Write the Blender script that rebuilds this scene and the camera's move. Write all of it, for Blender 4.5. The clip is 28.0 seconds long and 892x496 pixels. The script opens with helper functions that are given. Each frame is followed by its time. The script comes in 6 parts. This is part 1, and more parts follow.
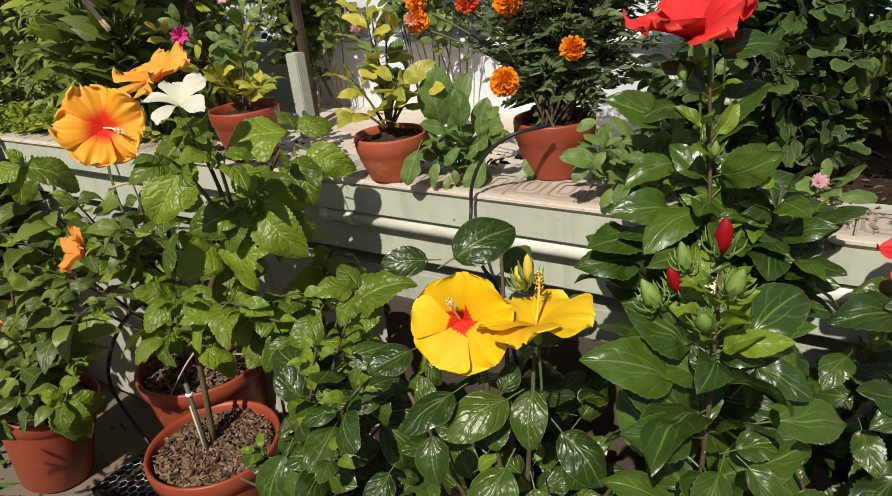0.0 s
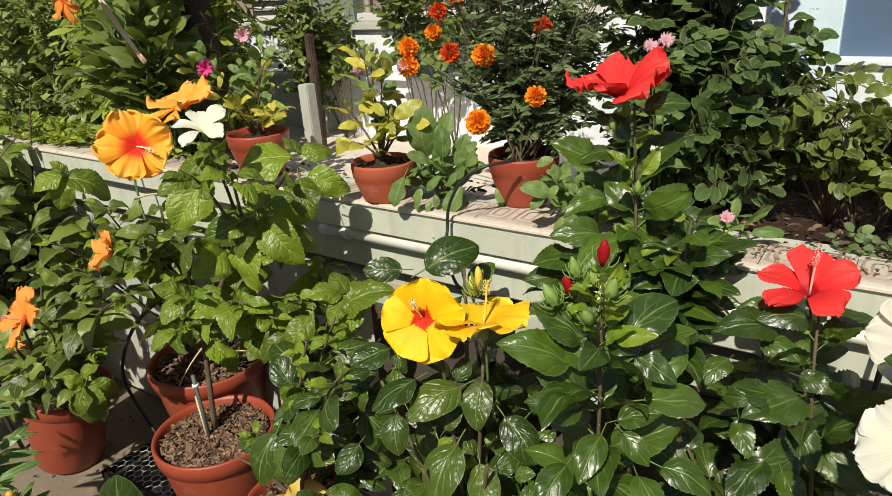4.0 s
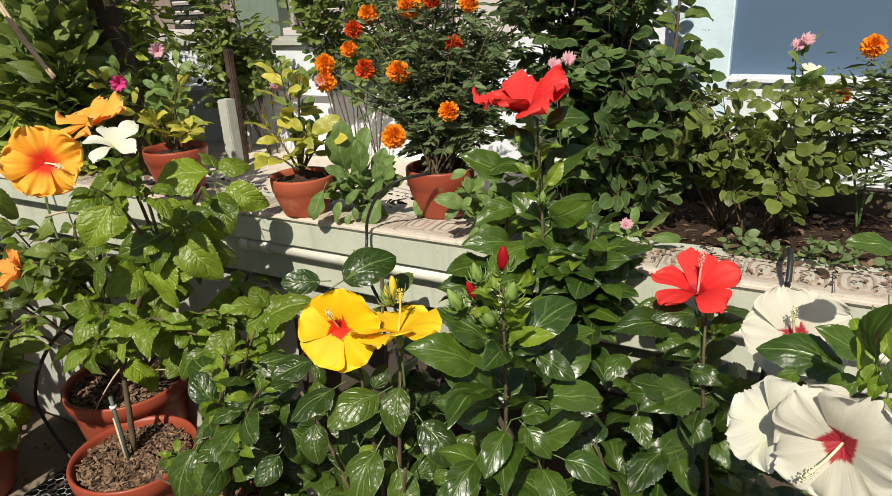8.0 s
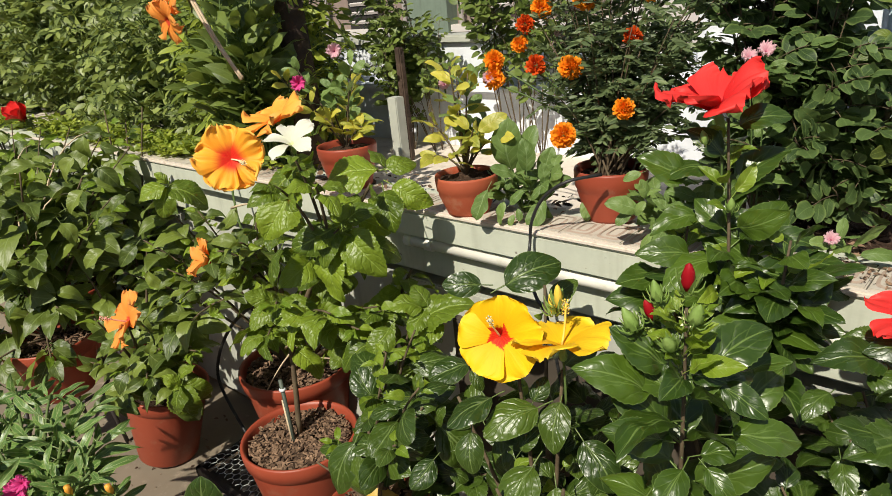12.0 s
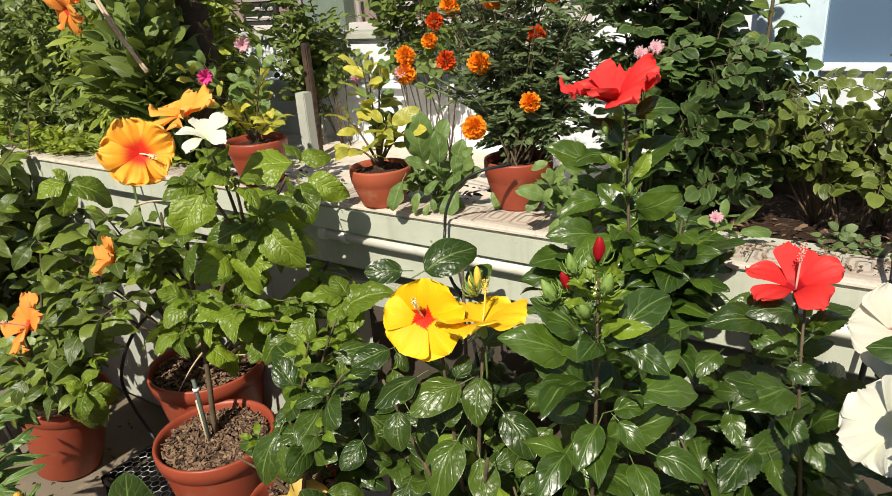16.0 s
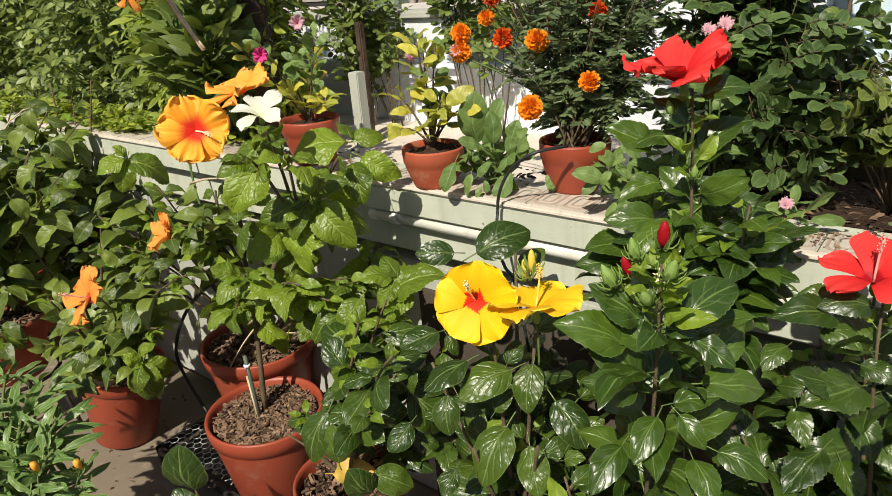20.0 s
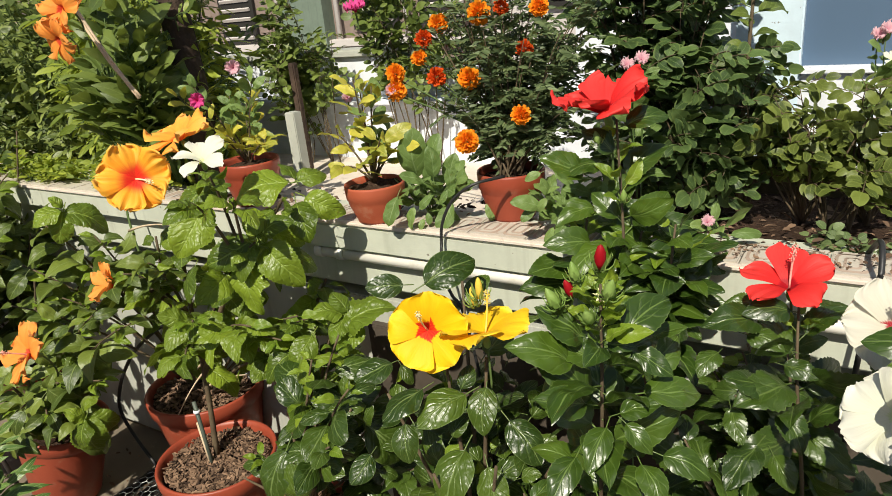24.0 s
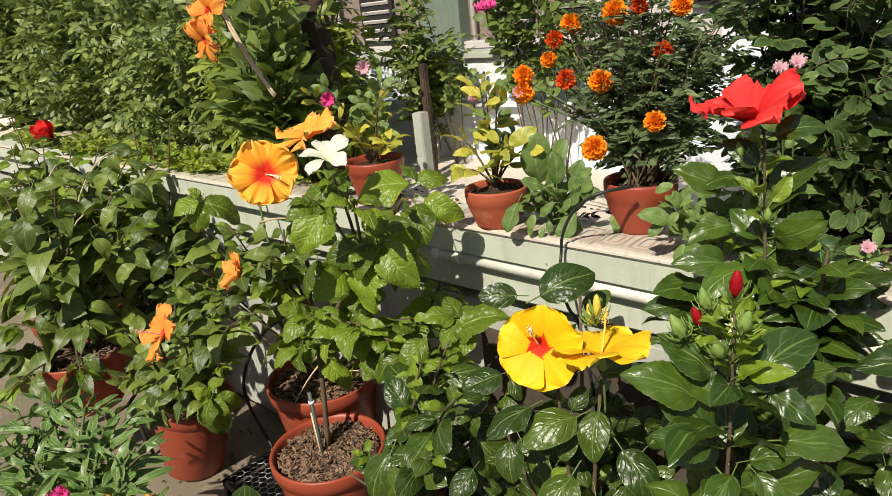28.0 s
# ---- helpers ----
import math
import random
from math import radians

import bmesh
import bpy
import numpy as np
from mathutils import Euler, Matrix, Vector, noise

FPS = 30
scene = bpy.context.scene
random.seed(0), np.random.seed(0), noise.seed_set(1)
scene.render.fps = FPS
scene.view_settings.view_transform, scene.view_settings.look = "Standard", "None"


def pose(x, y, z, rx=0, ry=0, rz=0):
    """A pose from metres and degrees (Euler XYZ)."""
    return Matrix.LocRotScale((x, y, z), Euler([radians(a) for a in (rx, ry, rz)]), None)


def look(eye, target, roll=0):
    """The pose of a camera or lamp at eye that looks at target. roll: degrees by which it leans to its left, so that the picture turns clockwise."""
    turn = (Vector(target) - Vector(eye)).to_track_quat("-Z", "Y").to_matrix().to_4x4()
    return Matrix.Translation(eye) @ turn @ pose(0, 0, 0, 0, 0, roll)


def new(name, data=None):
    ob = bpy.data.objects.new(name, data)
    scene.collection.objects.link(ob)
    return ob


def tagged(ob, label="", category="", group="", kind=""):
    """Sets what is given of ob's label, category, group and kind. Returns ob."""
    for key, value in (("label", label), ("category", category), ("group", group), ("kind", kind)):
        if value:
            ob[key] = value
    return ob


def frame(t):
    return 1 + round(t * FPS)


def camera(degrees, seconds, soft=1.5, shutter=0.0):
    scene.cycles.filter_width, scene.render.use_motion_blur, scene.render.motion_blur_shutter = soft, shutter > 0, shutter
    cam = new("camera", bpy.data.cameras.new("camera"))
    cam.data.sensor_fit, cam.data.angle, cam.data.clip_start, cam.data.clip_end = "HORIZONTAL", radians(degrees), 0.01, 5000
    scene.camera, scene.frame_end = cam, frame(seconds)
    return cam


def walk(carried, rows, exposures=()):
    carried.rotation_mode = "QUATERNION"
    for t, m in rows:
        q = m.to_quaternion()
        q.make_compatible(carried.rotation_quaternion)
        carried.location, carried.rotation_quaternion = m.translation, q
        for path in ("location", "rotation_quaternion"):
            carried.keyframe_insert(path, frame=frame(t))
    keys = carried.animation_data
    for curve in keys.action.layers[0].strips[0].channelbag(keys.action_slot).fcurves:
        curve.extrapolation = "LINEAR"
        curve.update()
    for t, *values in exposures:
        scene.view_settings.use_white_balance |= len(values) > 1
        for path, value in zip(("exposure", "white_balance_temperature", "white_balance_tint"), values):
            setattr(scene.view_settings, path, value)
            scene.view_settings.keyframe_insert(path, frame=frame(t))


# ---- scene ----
cam = camera(66.3, 28.0, soft=0.8)
ROWS = [
    (0.0, 0.0042, 0.0030, 1.4930, 65.655, 5.539, 32.032),
    (0.5, 0.0576, -0.0221, 1.5113, 66.062, 6.593, 34.271),
    (1.0, 0.0795, -0.0228, 1.5110, 66.938, 6.169, 35.463),
    (1.5, 0.1006, -0.0515, 1.5305, 68.700, 4.957, 34.861),
    (2.0, 0.1467, -0.1235, 1.5429, 67.718, 4.395, 31.487),
    (2.5, 0.1635, -0.1289, 1.5517, 67.471, 4.738, 35.021),
    (4.5, 0.1769, -0.1160, 1.5521, 68.118, 3.112, 33.304),
    (5.0, 0.1905, -0.1250, 1.5509, 68.487, 2.894, 32.853),
    (5.5, 0.1949, -0.1284, 1.5531, 68.368, 3.076, 32.041),
    (6.0, 0.1973, -0.1349, 1.5526, 68.213, 3.197, 31.663),
    (6.5, 0.1987, -0.1379, 1.5520, 68.140, 3.343, 31.578),
    (7.0, 0.2043, -0.1404, 1.5538, 68.367, 2.108, 30.959),
    (7.5, 0.2133, -0.1392, 1.5564, 68.610, 2.287, 29.253),
    (8.0, 0.2192, -0.1322, 1.5580, 68.626, 2.709, 28.234),
    (8.5, 0.2161, -0.1166, 1.5537, 68.247, 3.040, 29.207),
    (9.0, 0.2014, -0.1120, 1.5489, 67.670, 3.400, 33.384),
    (9.5, 0.1936, -0.1053, 1.5457, 67.572, 3.943, 36.707),
    (10.0, 0.1968, -0.0855, 1.5413, 67.837, 2.806, 37.348),
    (10.5, 0.2035, -0.0688, 1.5412, 67.769, 3.301, 37.736),
    (11.0, 0.2117, -0.0615, 1.5373, 68.339, 3.783, 40.687),
    (11.5, 0.2021, -0.0666, 1.5420, 68.707, 4.312, 42.578),
    (12.0, 0.1749, -0.0923, 1.5559, 69.093, 5.294, 41.303),
    (12.5, 0.1713, -0.1217, 1.5607, 69.025, 5.228, 37.653),
    (13.0, 0.1738, -0.1361, 1.5634, 69.072, 4.976, 34.838),
    (13.5, 0.1682, -0.1538, 1.5645, 69.389, 4.759, 35.142),
    (15.5, 0.1702, -0.1634, 1.5583, 69.040, 2.559, 33.495),
    (16.0, 0.1807, -0.1567, 1.5551, 68.400, 3.774, 33.015),
    (16.5, 0.1881, -0.1492, 1.5509, 68.399, 3.754, 33.838),
    (17.0, 0.1894, -0.1323, 1.5471, 67.931, 3.796, 34.914),
    (17.5, 0.1907, -0.1218, 1.5454, 67.900, 3.937, 35.859),
    (18.0, 0.1844, -0.1214, 1.5413, 67.471, 4.022, 36.859),
    (18.5, 0.1719, -0.1269, 1.5413, 67.338, 3.987, 37.717),
    (19.0, 0.1612, -0.1369, 1.5399, 66.892, 3.951, 38.277),
    (19.5, 0.1573, -0.1419, 1.5402, 66.911, 3.913, 37.649),
    (20.0, 0.1597, -0.1440, 1.5435, 67.320, 4.145, 37.173),
    (20.5, 0.1641, -0.1398, 1.5441, 67.218, 3.730, 36.021),
    (22.5, 0.1650, -0.1722, 1.5632, 68.589, 5.068, 33.355),
    (23.0, 0.1691, -0.1822, 1.5670, 68.986, 5.125, 32.470),
    (23.5, 0.1716, -0.1852, 1.5649, 68.789, 4.816, 31.574),
    (24.0, 0.1723, -0.1845, 1.5667, 69.240, 5.443, 31.188),
    (24.5, 0.1780, -0.1837, 1.5656, 69.499, 5.318, 31.148),
    (25.0, 0.1855, -0.1857, 1.5691, 69.910, 5.102, 31.476),
    (25.5, 0.1831, -0.1882, 1.5653, 69.595, 5.276, 34.077),
    (26.0, 0.1878, -0.1774, 1.5674, 70.136, 5.618, 34.006),
    (26.5, 0.1790, -0.1639, 1.5607, 69.587, 5.477, 35.630),
    (27.0, 0.1733, -0.1502, 1.5608, 70.223, 5.276, 37.077),
    (27.5, 0.1616, -0.1345, 1.5587, 70.199, 5.613, 39.840),
    (28.0, 0.1545, -0.1383, 1.5609, 70.447, 5.911, 42.067),
]
EXPOSURES = [(t, e - 0.04, 6500, 15) for t, e in ((0.0, -0.30), (2.0, -0.15), (5.0, -0.05), (8.0, -0.08), (12.0, -0.02), (16.0, 0.09), (18.0, 0.10), (20.0, 0.03), (24.0, 0.05), (26.0, -0.04), (28.0, 0.02))]
walk(cam, [(t, pose(x, y, z, rx, ry, rz)) for t, x, y, z, rx, ry, rz in ROWS], EXPOSURES)

# ---- light ----
SUN_AZ, SUN_EL = radians(165), radians(46)   # azimuth from +y clockwise, elevation
SUN_DIR = Vector((math.sin(SUN_AZ) * math.cos(SUN_EL), math.cos(SUN_AZ) * math.cos(SUN_EL), math.sin(SUN_EL)))
world = bpy.data.worlds.new("world")
scene.world = world
world.use_nodes = True
wn = world.node_tree
sky = wn.nodes.new("ShaderNodeTexSky")
sky.sky_type, sky.sun_disc, sky.sun_elevation, sky.sun_rotation = "NISHITA", False, SUN_EL, SUN_AZ
wn.links.new(sky.outputs[0], wn.nodes["Background"].inputs[0])
wn.nodes["Background"].inputs[1].default_value = 0.07
sun = new("sun", bpy.data.lights.new("sun", "SUN"))
sun.data.energy, sun.data.angle, sun.data.color = 5.5, radians(0.6), (1.0, 0.965, 0.80)
sun.matrix_world = look(SUN_DIR * 20, (0, 0, 0))


# ---- node helpers ----
class Nodes:
    """A small builder for node materials."""

    def __init__(self, name):
        self.mat = bpy.data.materials.new(name)
        self.mat.use_nodes = True
        self.tree = self.mat.node_tree
        self.bsdf = self.tree.nodes["Principled BSDF"]
        self.out = self.tree.nodes["Material Output"]

    def add(self, kind):
        return self.tree.nodes.new("ShaderNode" + kind)

    def put(self, socket, value):
        if isinstance(value, bpy.types.NodeSocket):
            self.tree.links.new(value, socket)
        elif value is not None:
            socket.default_value = value

    def math(self, op, a, b=None, c=None, clamp=False):
        n = self.add("Math")
        n.operation, n.use_clamp = op, clamp
        for k, v in enumerate((a, b, c)):
            self.put(n.inputs[k], v)
        return n.outputs[0]

    def span(self, v, a, b, lo=0.0, hi=1.0):
        n = self.add("MapRange")
        n.interpolation_type = "SMOOTHSTEP"
        for k, x in enumerate((v, a, b, lo, hi)):
            self.put(n.inputs[k], x)
        return n.outputs[0]

    def mix(self, f, a, b, how="MIX"):
        n = self.add("Mix")
        n.data_type, n.blend_type = "RGBA", how
        self.put(n.inputs[0], f)
        self.put(n.inputs[6], a)
        self.put(n.inputs[7], b)
        return n.outputs[2]

    def noise(self, scale, detail=3.0, vector=None, rough=0.55, coords="Object"):
        n = self.add("TexNoise")
        n.inputs["Scale"].default_value, n.inputs["Detail"].default_value, n.inputs["Roughness"].default_value = scale, detail, rough
        self.put(n.inputs["Vector"], vector if vector is not None else self.coord(coords))
        return n.outputs[0]

    def coord(self, which):
        return self.add("TexCoord").outputs[which]

    def place(self):
        return self.add("NewGeometry").outputs["Position"]

    def bump(self, height, strength=0.3, far=0.002):
        n = self.add("Bump")
        n.inputs["Strength"].default_value, n.inputs["Distance"].default_value = strength, far
        self.put(n.inputs["Height"], height)
        self.put(self.bsdf.inputs["Normal"], n.outputs[0])
        return n.outputs[0]

    def finish(self, color, rough=0.6, spec=0.4, metal=0.0):
        self.put(self.bsdf.inputs["Base Color"], color)
        self.put(self.bsdf.inputs["Roughness"], rough)
        self.put(self.bsdf.inputs["Specular IOR Level"], spec)
        self.put(self.bsdf.inputs["Metallic"], metal)
        return self.mat

    def let_through(self, color, share):
        """Thin tissue: part of the light passes."""
        t, m = self.add("BsdfTranslucent"), self.add("MixShader")
        self.put(t.inputs[0], color)
        m.inputs[0].default_value = share
        self.tree.links.new(self.bsdf.outputs[0], m.inputs[1])
        self.tree.links.new(t.outputs[0], m.inputs[2])
        self.tree.links.new(m.outputs[0], self.out.inputs[0])


def rgb(r, g, b):
    return (r, g, b, 1.0)


def leaf_material(name, dark, light, vein, rough=0.38, ribs=7.0, rake=1.6, by_island=False, spec=0.5, share=0.22, spots=0.0, margin=None, quilt=0.4, arcs=False, blisters=0.8, pillow=0.35, drops=0.0):
    """Leaf tissue: midrib, forking side veins, blistered skin with uneven gloss."""
    n = Nodes(name)
    uv = n.add("SeparateXYZ")
    n.put(uv.inputs[0], n.coord("UV"))
    u, v = uv.outputs[0], uv.outputs[1]
    side = n.math("MULTIPLY", n.math("ABSOLUTE", n.math("SUBTRACT", u, 0.5)), 2.0)
    rib = n.span(side, 0.015, 0.075, 1.0, 0.0)
    drift = n.math("SUBTRACT", n.noise(28, 3, n.place()), 0.5)
    wave = n.math("PINGPONG", n.math("ADD", n.math("SUBTRACT", n.math("MULTIPLY", v, ribs), n.math("MULTIPLY", n.math("POWER", side, 0.85), rake)), n.math("MULTIPLY", drift, 1.5)), 0.5)
    veins = n.math("MULTIPLY", n.span(wave, 0.015, 0.075, 1.0, 0.0), n.span(side, 0.6, 0.95, 0.8, 0.0))
    gap = wave
    if arcs:
        bent = n.math("ADD", side, n.math("MULTIPLY", drift, 0.4))
        near_vein = n.math("MULTIPLY", n.math("ABSOLUTE", n.math("SUBTRACT", bent, n.math("MULTIPLY", v, 0.55))), 1.4)
        arc = n.math("MULTIPLY", n.span(near_vein, 0.01, 0.07, 1.0, 0.0), n.span(v, 0.35, 0.85, 1.0, 0.1))
        veins = n.math("MAXIMUM", n.math("MULTIPLY", veins, 0.7), arc)
        gap = n.math("MINIMUM", n.math("ADD", near_vein, n.math("MULTIPLY", v, 0.3)), wave)
    rnd = n.add("ObjectInfo").outputs["Random"]
    if by_island:
        rnd = n.math("FRACT", n.math("ADD", rnd, n.add("NewGeometry").outputs["Random Per Island"]))
    cloud, broad = n.noise(70, 3, n.place()), n.noise(16, 2, n.place())
    blend = n.math("ADD", n.math("MULTIPLY", n.math("POWER", rnd, 1.3), 0.75), n.math("MULTIPLY", cloud, 0.35), clamp=True)
    color = n.mix(blend, rgb(*dark), rgb(*light))
    if margin:
        color = n.mix(n.span(side, 0.6, 0.95, 0.0, 0.8), color, rgb(*margin))
    color = n.mix(n.math("MAXIMUM", n.math("MULTIPLY", rib, 0.75), n.math("MULTIPLY", veins, 0.5)), color, rgb(*vein))
    color = n.mix(n.span(side, 0.93, 1.0, 0.0, 0.5), color, rgb(*vein))
    if spots:
        color = n.mix(n.span(n.noise(220, 2, n.place()), 0.66, 0.74, 0.0, spots), color, rgb(0.16, 0.10, 0.03))
    cells = n.add("TexVoronoi")
    cells.feature = "SMOOTH_F1"
    cells.inputs["Scale"].default_value = 125.0
    n.put(cells.inputs["Vector"], n.place())
    blister = n.math("SUBTRACT", 0.5, cells.outputs["Distance"])
    height = n.math("ADD", n.math("MULTIPLY", n.span(gap, 0.0, 0.22), pillow), n.math("MULTIPLY", blister, blisters))
    height = n.math("SUBTRACT", height, n.math("MULTIPLY", rib, 0.6))
    height = n.math("ADD", height, n.math("ADD", n.math("MULTIPLY", n.noise(45, 2, n.place()), 1.0), n.math("MULTIPLY", n.noise(260, 2, n.place()), 0.18)))
    if drops:
        bead = n.add("TexVoronoi")
        bead.inputs["Scale"].default_value = 330.0
        n.put(bead.inputs["Vector"], n.place())
        height = n.math("ADD", height, n.math("MULTIPLY", n.span(bead.outputs["Distance"], 0.05, 0.32, 1.0, 0.0), drops))
    n.bump(height, quilt, 0.002)
    n.let_through(n.mix(0.5, color, rgb(light[0] * 1.8, light[1] * 1.7, light[2])), share)
    return n.finish(color, n.math("ADD", rough - 0.14, n.math("ADD", n.math("MULTIPLY", cloud, 0.14), n.math("MULTIPLY", broad, 0.16))), spec)


def petal_material(name, tip, mid, eye, eye_end=0.35, rough=0.55, edge=None, share=0.3, soft_eye=0.62):
    n = Nodes(name)
    uv = n.add("SeparateXYZ")
    n.put(uv.inputs[0], n.coord("UV"))
    u, v = uv.outputs[0], uv.outputs[1]
    streak = n.add("CombineXYZ")
    n.put(streak.inputs[0], n.math("MULTIPLY", u, 26.0))
    n.put(streak.inputs[1], n.math("MULTIPLY", v, 1.6))
    lines = n.noise(1.0, 3, streak.outputs[0])
    vv = n.math("ADD", v, n.math("MULTIPLY", n.math("SUBTRACT", lines, 0.5), 0.16))
    color = n.mix(n.span(vv, eye_end, 0.95), rgb(*mid), rgb(*tip))
    color = n.mix(n.span(vv, eye_end * soft_eye, eye_end, 1.0, 0.0), color, rgb(*eye))
    color = n.mix(n.math("MULTIPLY", n.span(lines, 0.35, 0.6, 0.16, 0.0), n.span(v, 0.4, 1.0, 1.0, 0.4)), color, rgb(*[c * 0.72 for c in mid]))
    if edge:
        color = n.mix(n.span(v, 0.9, 1.0, 0.0, 0.7), color, rgb(*edge))
    n.bump(n.math("ADD", lines, n.math("MULTIPLY", n.noise(60, 2, n.place()), 0.8)), 0.22, 0.003)
    n.let_through(color, share)
    return n.finish(color, rough, 0.25)


def speckled(name, a, b, scale=30, rough=0.75, spec=0.3, grime=None, bump=0.3, far=0.003):
    """Two-scale mottled surface with optional stains."""
    n = Nodes(name)
    big, fine = n.noise(scale * 0.12, 4, n.place()), n.noise(scale, 5, n.place())
    color = n.mix(n.math("ADD", n.math("MULTIPLY", n.span(big, 0.3, 0.7), 0.6), n.math("MULTIPLY", fine, 0.4)), rgb(*a), rgb(*b))
    if grime:
        color = n.mix(n.span(n.noise(scale * 0.35, 6, n.place(), 0.7), 0.54, 0.70, 0.0, 0.7), color, rgb(*grime))
    n.bump(n.math("ADD", fine, n.math("MULTIPLY", big, 0.6)), bump, far)
    return n.finish(color, rough, spec)


def painted_wall(name, paint, under, streak):
    """Weathered paint: flaking, rain streaks and fine grain."""
    n = Nodes(name)
    pos = n.place()
    stretch = n.add("Mapping")
    stretch.inputs["Scale"].default_value = (9, 9, 26)
    n.put(stretch.inputs[0], pos)
    grain = n.noise(3.0, 6, stretch.outputs[0], 0.65)
    blot = n.noise(9.0, 6, pos, 0.65)
    drip = n.add("Mapping")
    drip.inputs["Scale"].default_value = (26, 26, 1.6)
    n.put(drip.inputs[0], pos)
    color = n.mix(n.span(blot, 0.35, 0.7, 0.0, 0.55), rgb(*paint), rgb(*[c * 0.78 for c in paint]))
    color = n.mix(n.span(grain, 0.60, 0.74, 0.0, 0.22), color, rgb(*under))
    color = n.mix(n.span(n.noise(38, 4, pos, 0.6), 0.70, 0.735, 0.0, 0.8), color, rgb(0.17, 0.14, 0.11))
    color = n.mix(n.span(n.noise(1.0, 4, drip.outputs[0]), 0.52, 0.75, 0.0, 0.5), color, rgb(*streak))
    n.bump(n.math("ADD", n.math("MULTIPLY", grain, 0.5), n.math("MULTIPLY", blot, 0.8)), 0.3, 0.004)
    return n.finish(color, 0.7, 0.3)


# ---- materials ----
GLOSSY = leaf_material("glossy_leaf", (0.013, 0.036, 0.005), (0.078, 0.136, 0.012), (0.155, 0.235, 0.055), 0.33, 4.0, 1.7, spec=0.6, share=0.14, quilt=0.42, arcs=True, blisters=0.55, pillow=0.32)
WET = leaf_material("wet_glossy_leaf", (0.012, 0.032, 0.005), (0.062, 0.110, 0.011), (0.12, 0.18, 0.04), 0.34, 4.0, 1.7, spec=0.6, share=0.14, quilt=0.48, arcs=True, blisters=0.6, pillow=0.35, drops=0.5)
RUGOSE = leaf_material("rugose_leaf", (0.013, 0.034, 0.005), (0.073, 0.120, 0.012), (0.17, 0.24, 0.07), 0.34, 4.6, 2.2, spec=0.55, share=0.12, quilt=0.65, arcs=True, blisters=1.1, pillow=0.5)
YOUNG = leaf_material("young_leaf", (0.10, 0.18, 0.010), (0.23, 0.32, 0.028), (0.30, 0.38, 0.08), 0.38, 6.0, 1.8, spec=0.45, share=0.28, quilt=0.4)
FRESH = leaf_material("fresh_leaf", (0.034, 0.070, 0.006), (0.225, 0.315, 0.024), (0.27, 0.37, 0.06), 0.40, 6.0, 2.0, spec=0.5, share=0.25, spots=0.12, quilt=0.8, blisters=1.35, pillow=0.6)
MATTE = leaf_material("soft_leaf", (0.026, 0.054, 0.009), (0.190, 0.245, 0.038), (0.22, 0.29, 0.08), 0.44, 5.0, 1.8, share=0.2, quilt=0.4)
ROSE = leaf_material("rose_leaf", (0.014, 0.034, 0.011), (0.112, 0.180, 0.052), (0.15, 0.22, 0.07), 0.46, 7.0, 1.6, by_island=True, spec=0.4, share=0.18, margin=(0.14, 0.20, 0.055), quilt=0.12)
ROSE_MID = leaf_material("mid_rose_leaf", (0.024, 0.045, 0.010), (0.185, 0.230, 0.042), (0.20, 0.25, 0.06), 0.46, 7.0, 1.6, by_island=True, spec=0.4, share=0.2, spots=0.2, margin=(0.19, 0.23, 0.05), quilt=0.12)
ROSE_PALE = leaf_material("pale_rose_leaf", (0.045, 0.080, 0.013), (0.20, 0.26, 0.055), (0.2, 0.27, 0.07), 0.46, 6.0, 1.6, by_island=True, share=0.22, quilt=0.15)
THICKET = leaf_material("thicket_leaf", (0.045, 0.095, 0.011), (0.42, 0.49, 0.065), (0.26, 0.33, 0.07), 0.46, 6.0, 1.5, by_island=True, share=0.34, quilt=0.15)
OLIVE = leaf_material("olive_shrub_leaf", (0.026, 0.050, 0.012), (0.29, 0.35, 0.085), (0.22, 0.30, 0.08), 0.46, 6.0, 1.5, by_island=True, share=0.22, quilt=0.15)
FERNY = leaf_material("marigold_leaf", (0.042, 0.075, 0.028), (0.165, 0.215, 0.085), (0.14, 0.19, 0.07), 0.5, 5.0, 1.5, by_island=True, share=0.15, quilt=0.1)
YELLOWING = leaf_material("yellowing_leaf", (0.16, 0.23, 0.03), (0.68, 0.60, 0.08), (0.55, 0.48, 0.12), 0.42, 7.0, 1.8, share=0.3, spots=0.3)
SAGE = leaf_material("sage_leaf", (0.085, 0.15, 0.035), (0.20, 0.29, 0.075), (0.24, 0.33, 0.13), 0.5, 6.0, 1.6, share=0.2)
SAGE_SMALL = leaf_material("small_sage_leaf", (0.07, 0.115, 0.035), (0.18, 0.24, 0.09), (0.24, 0.33, 0.13), 0.5, 5.0, 1.6, by_island=True, share=0.2)
STRAP = leaf_material("variegated_leaf", (0.07, 0.15, 0.035), (0.13, 0.23, 0.05), (0.45, 0.50, 0.22), 0.4, 3.0, 1.0, share=0.2, margin=(0.22, 0.30, 0.08))
DRY = leaf_material("dry_leaf", (0.55, 0.34, 0.05), (0.72, 0.50, 0.10), (0.6, 0.4, 0.1), 0.5, 6.0, 1.6, share=0.3)

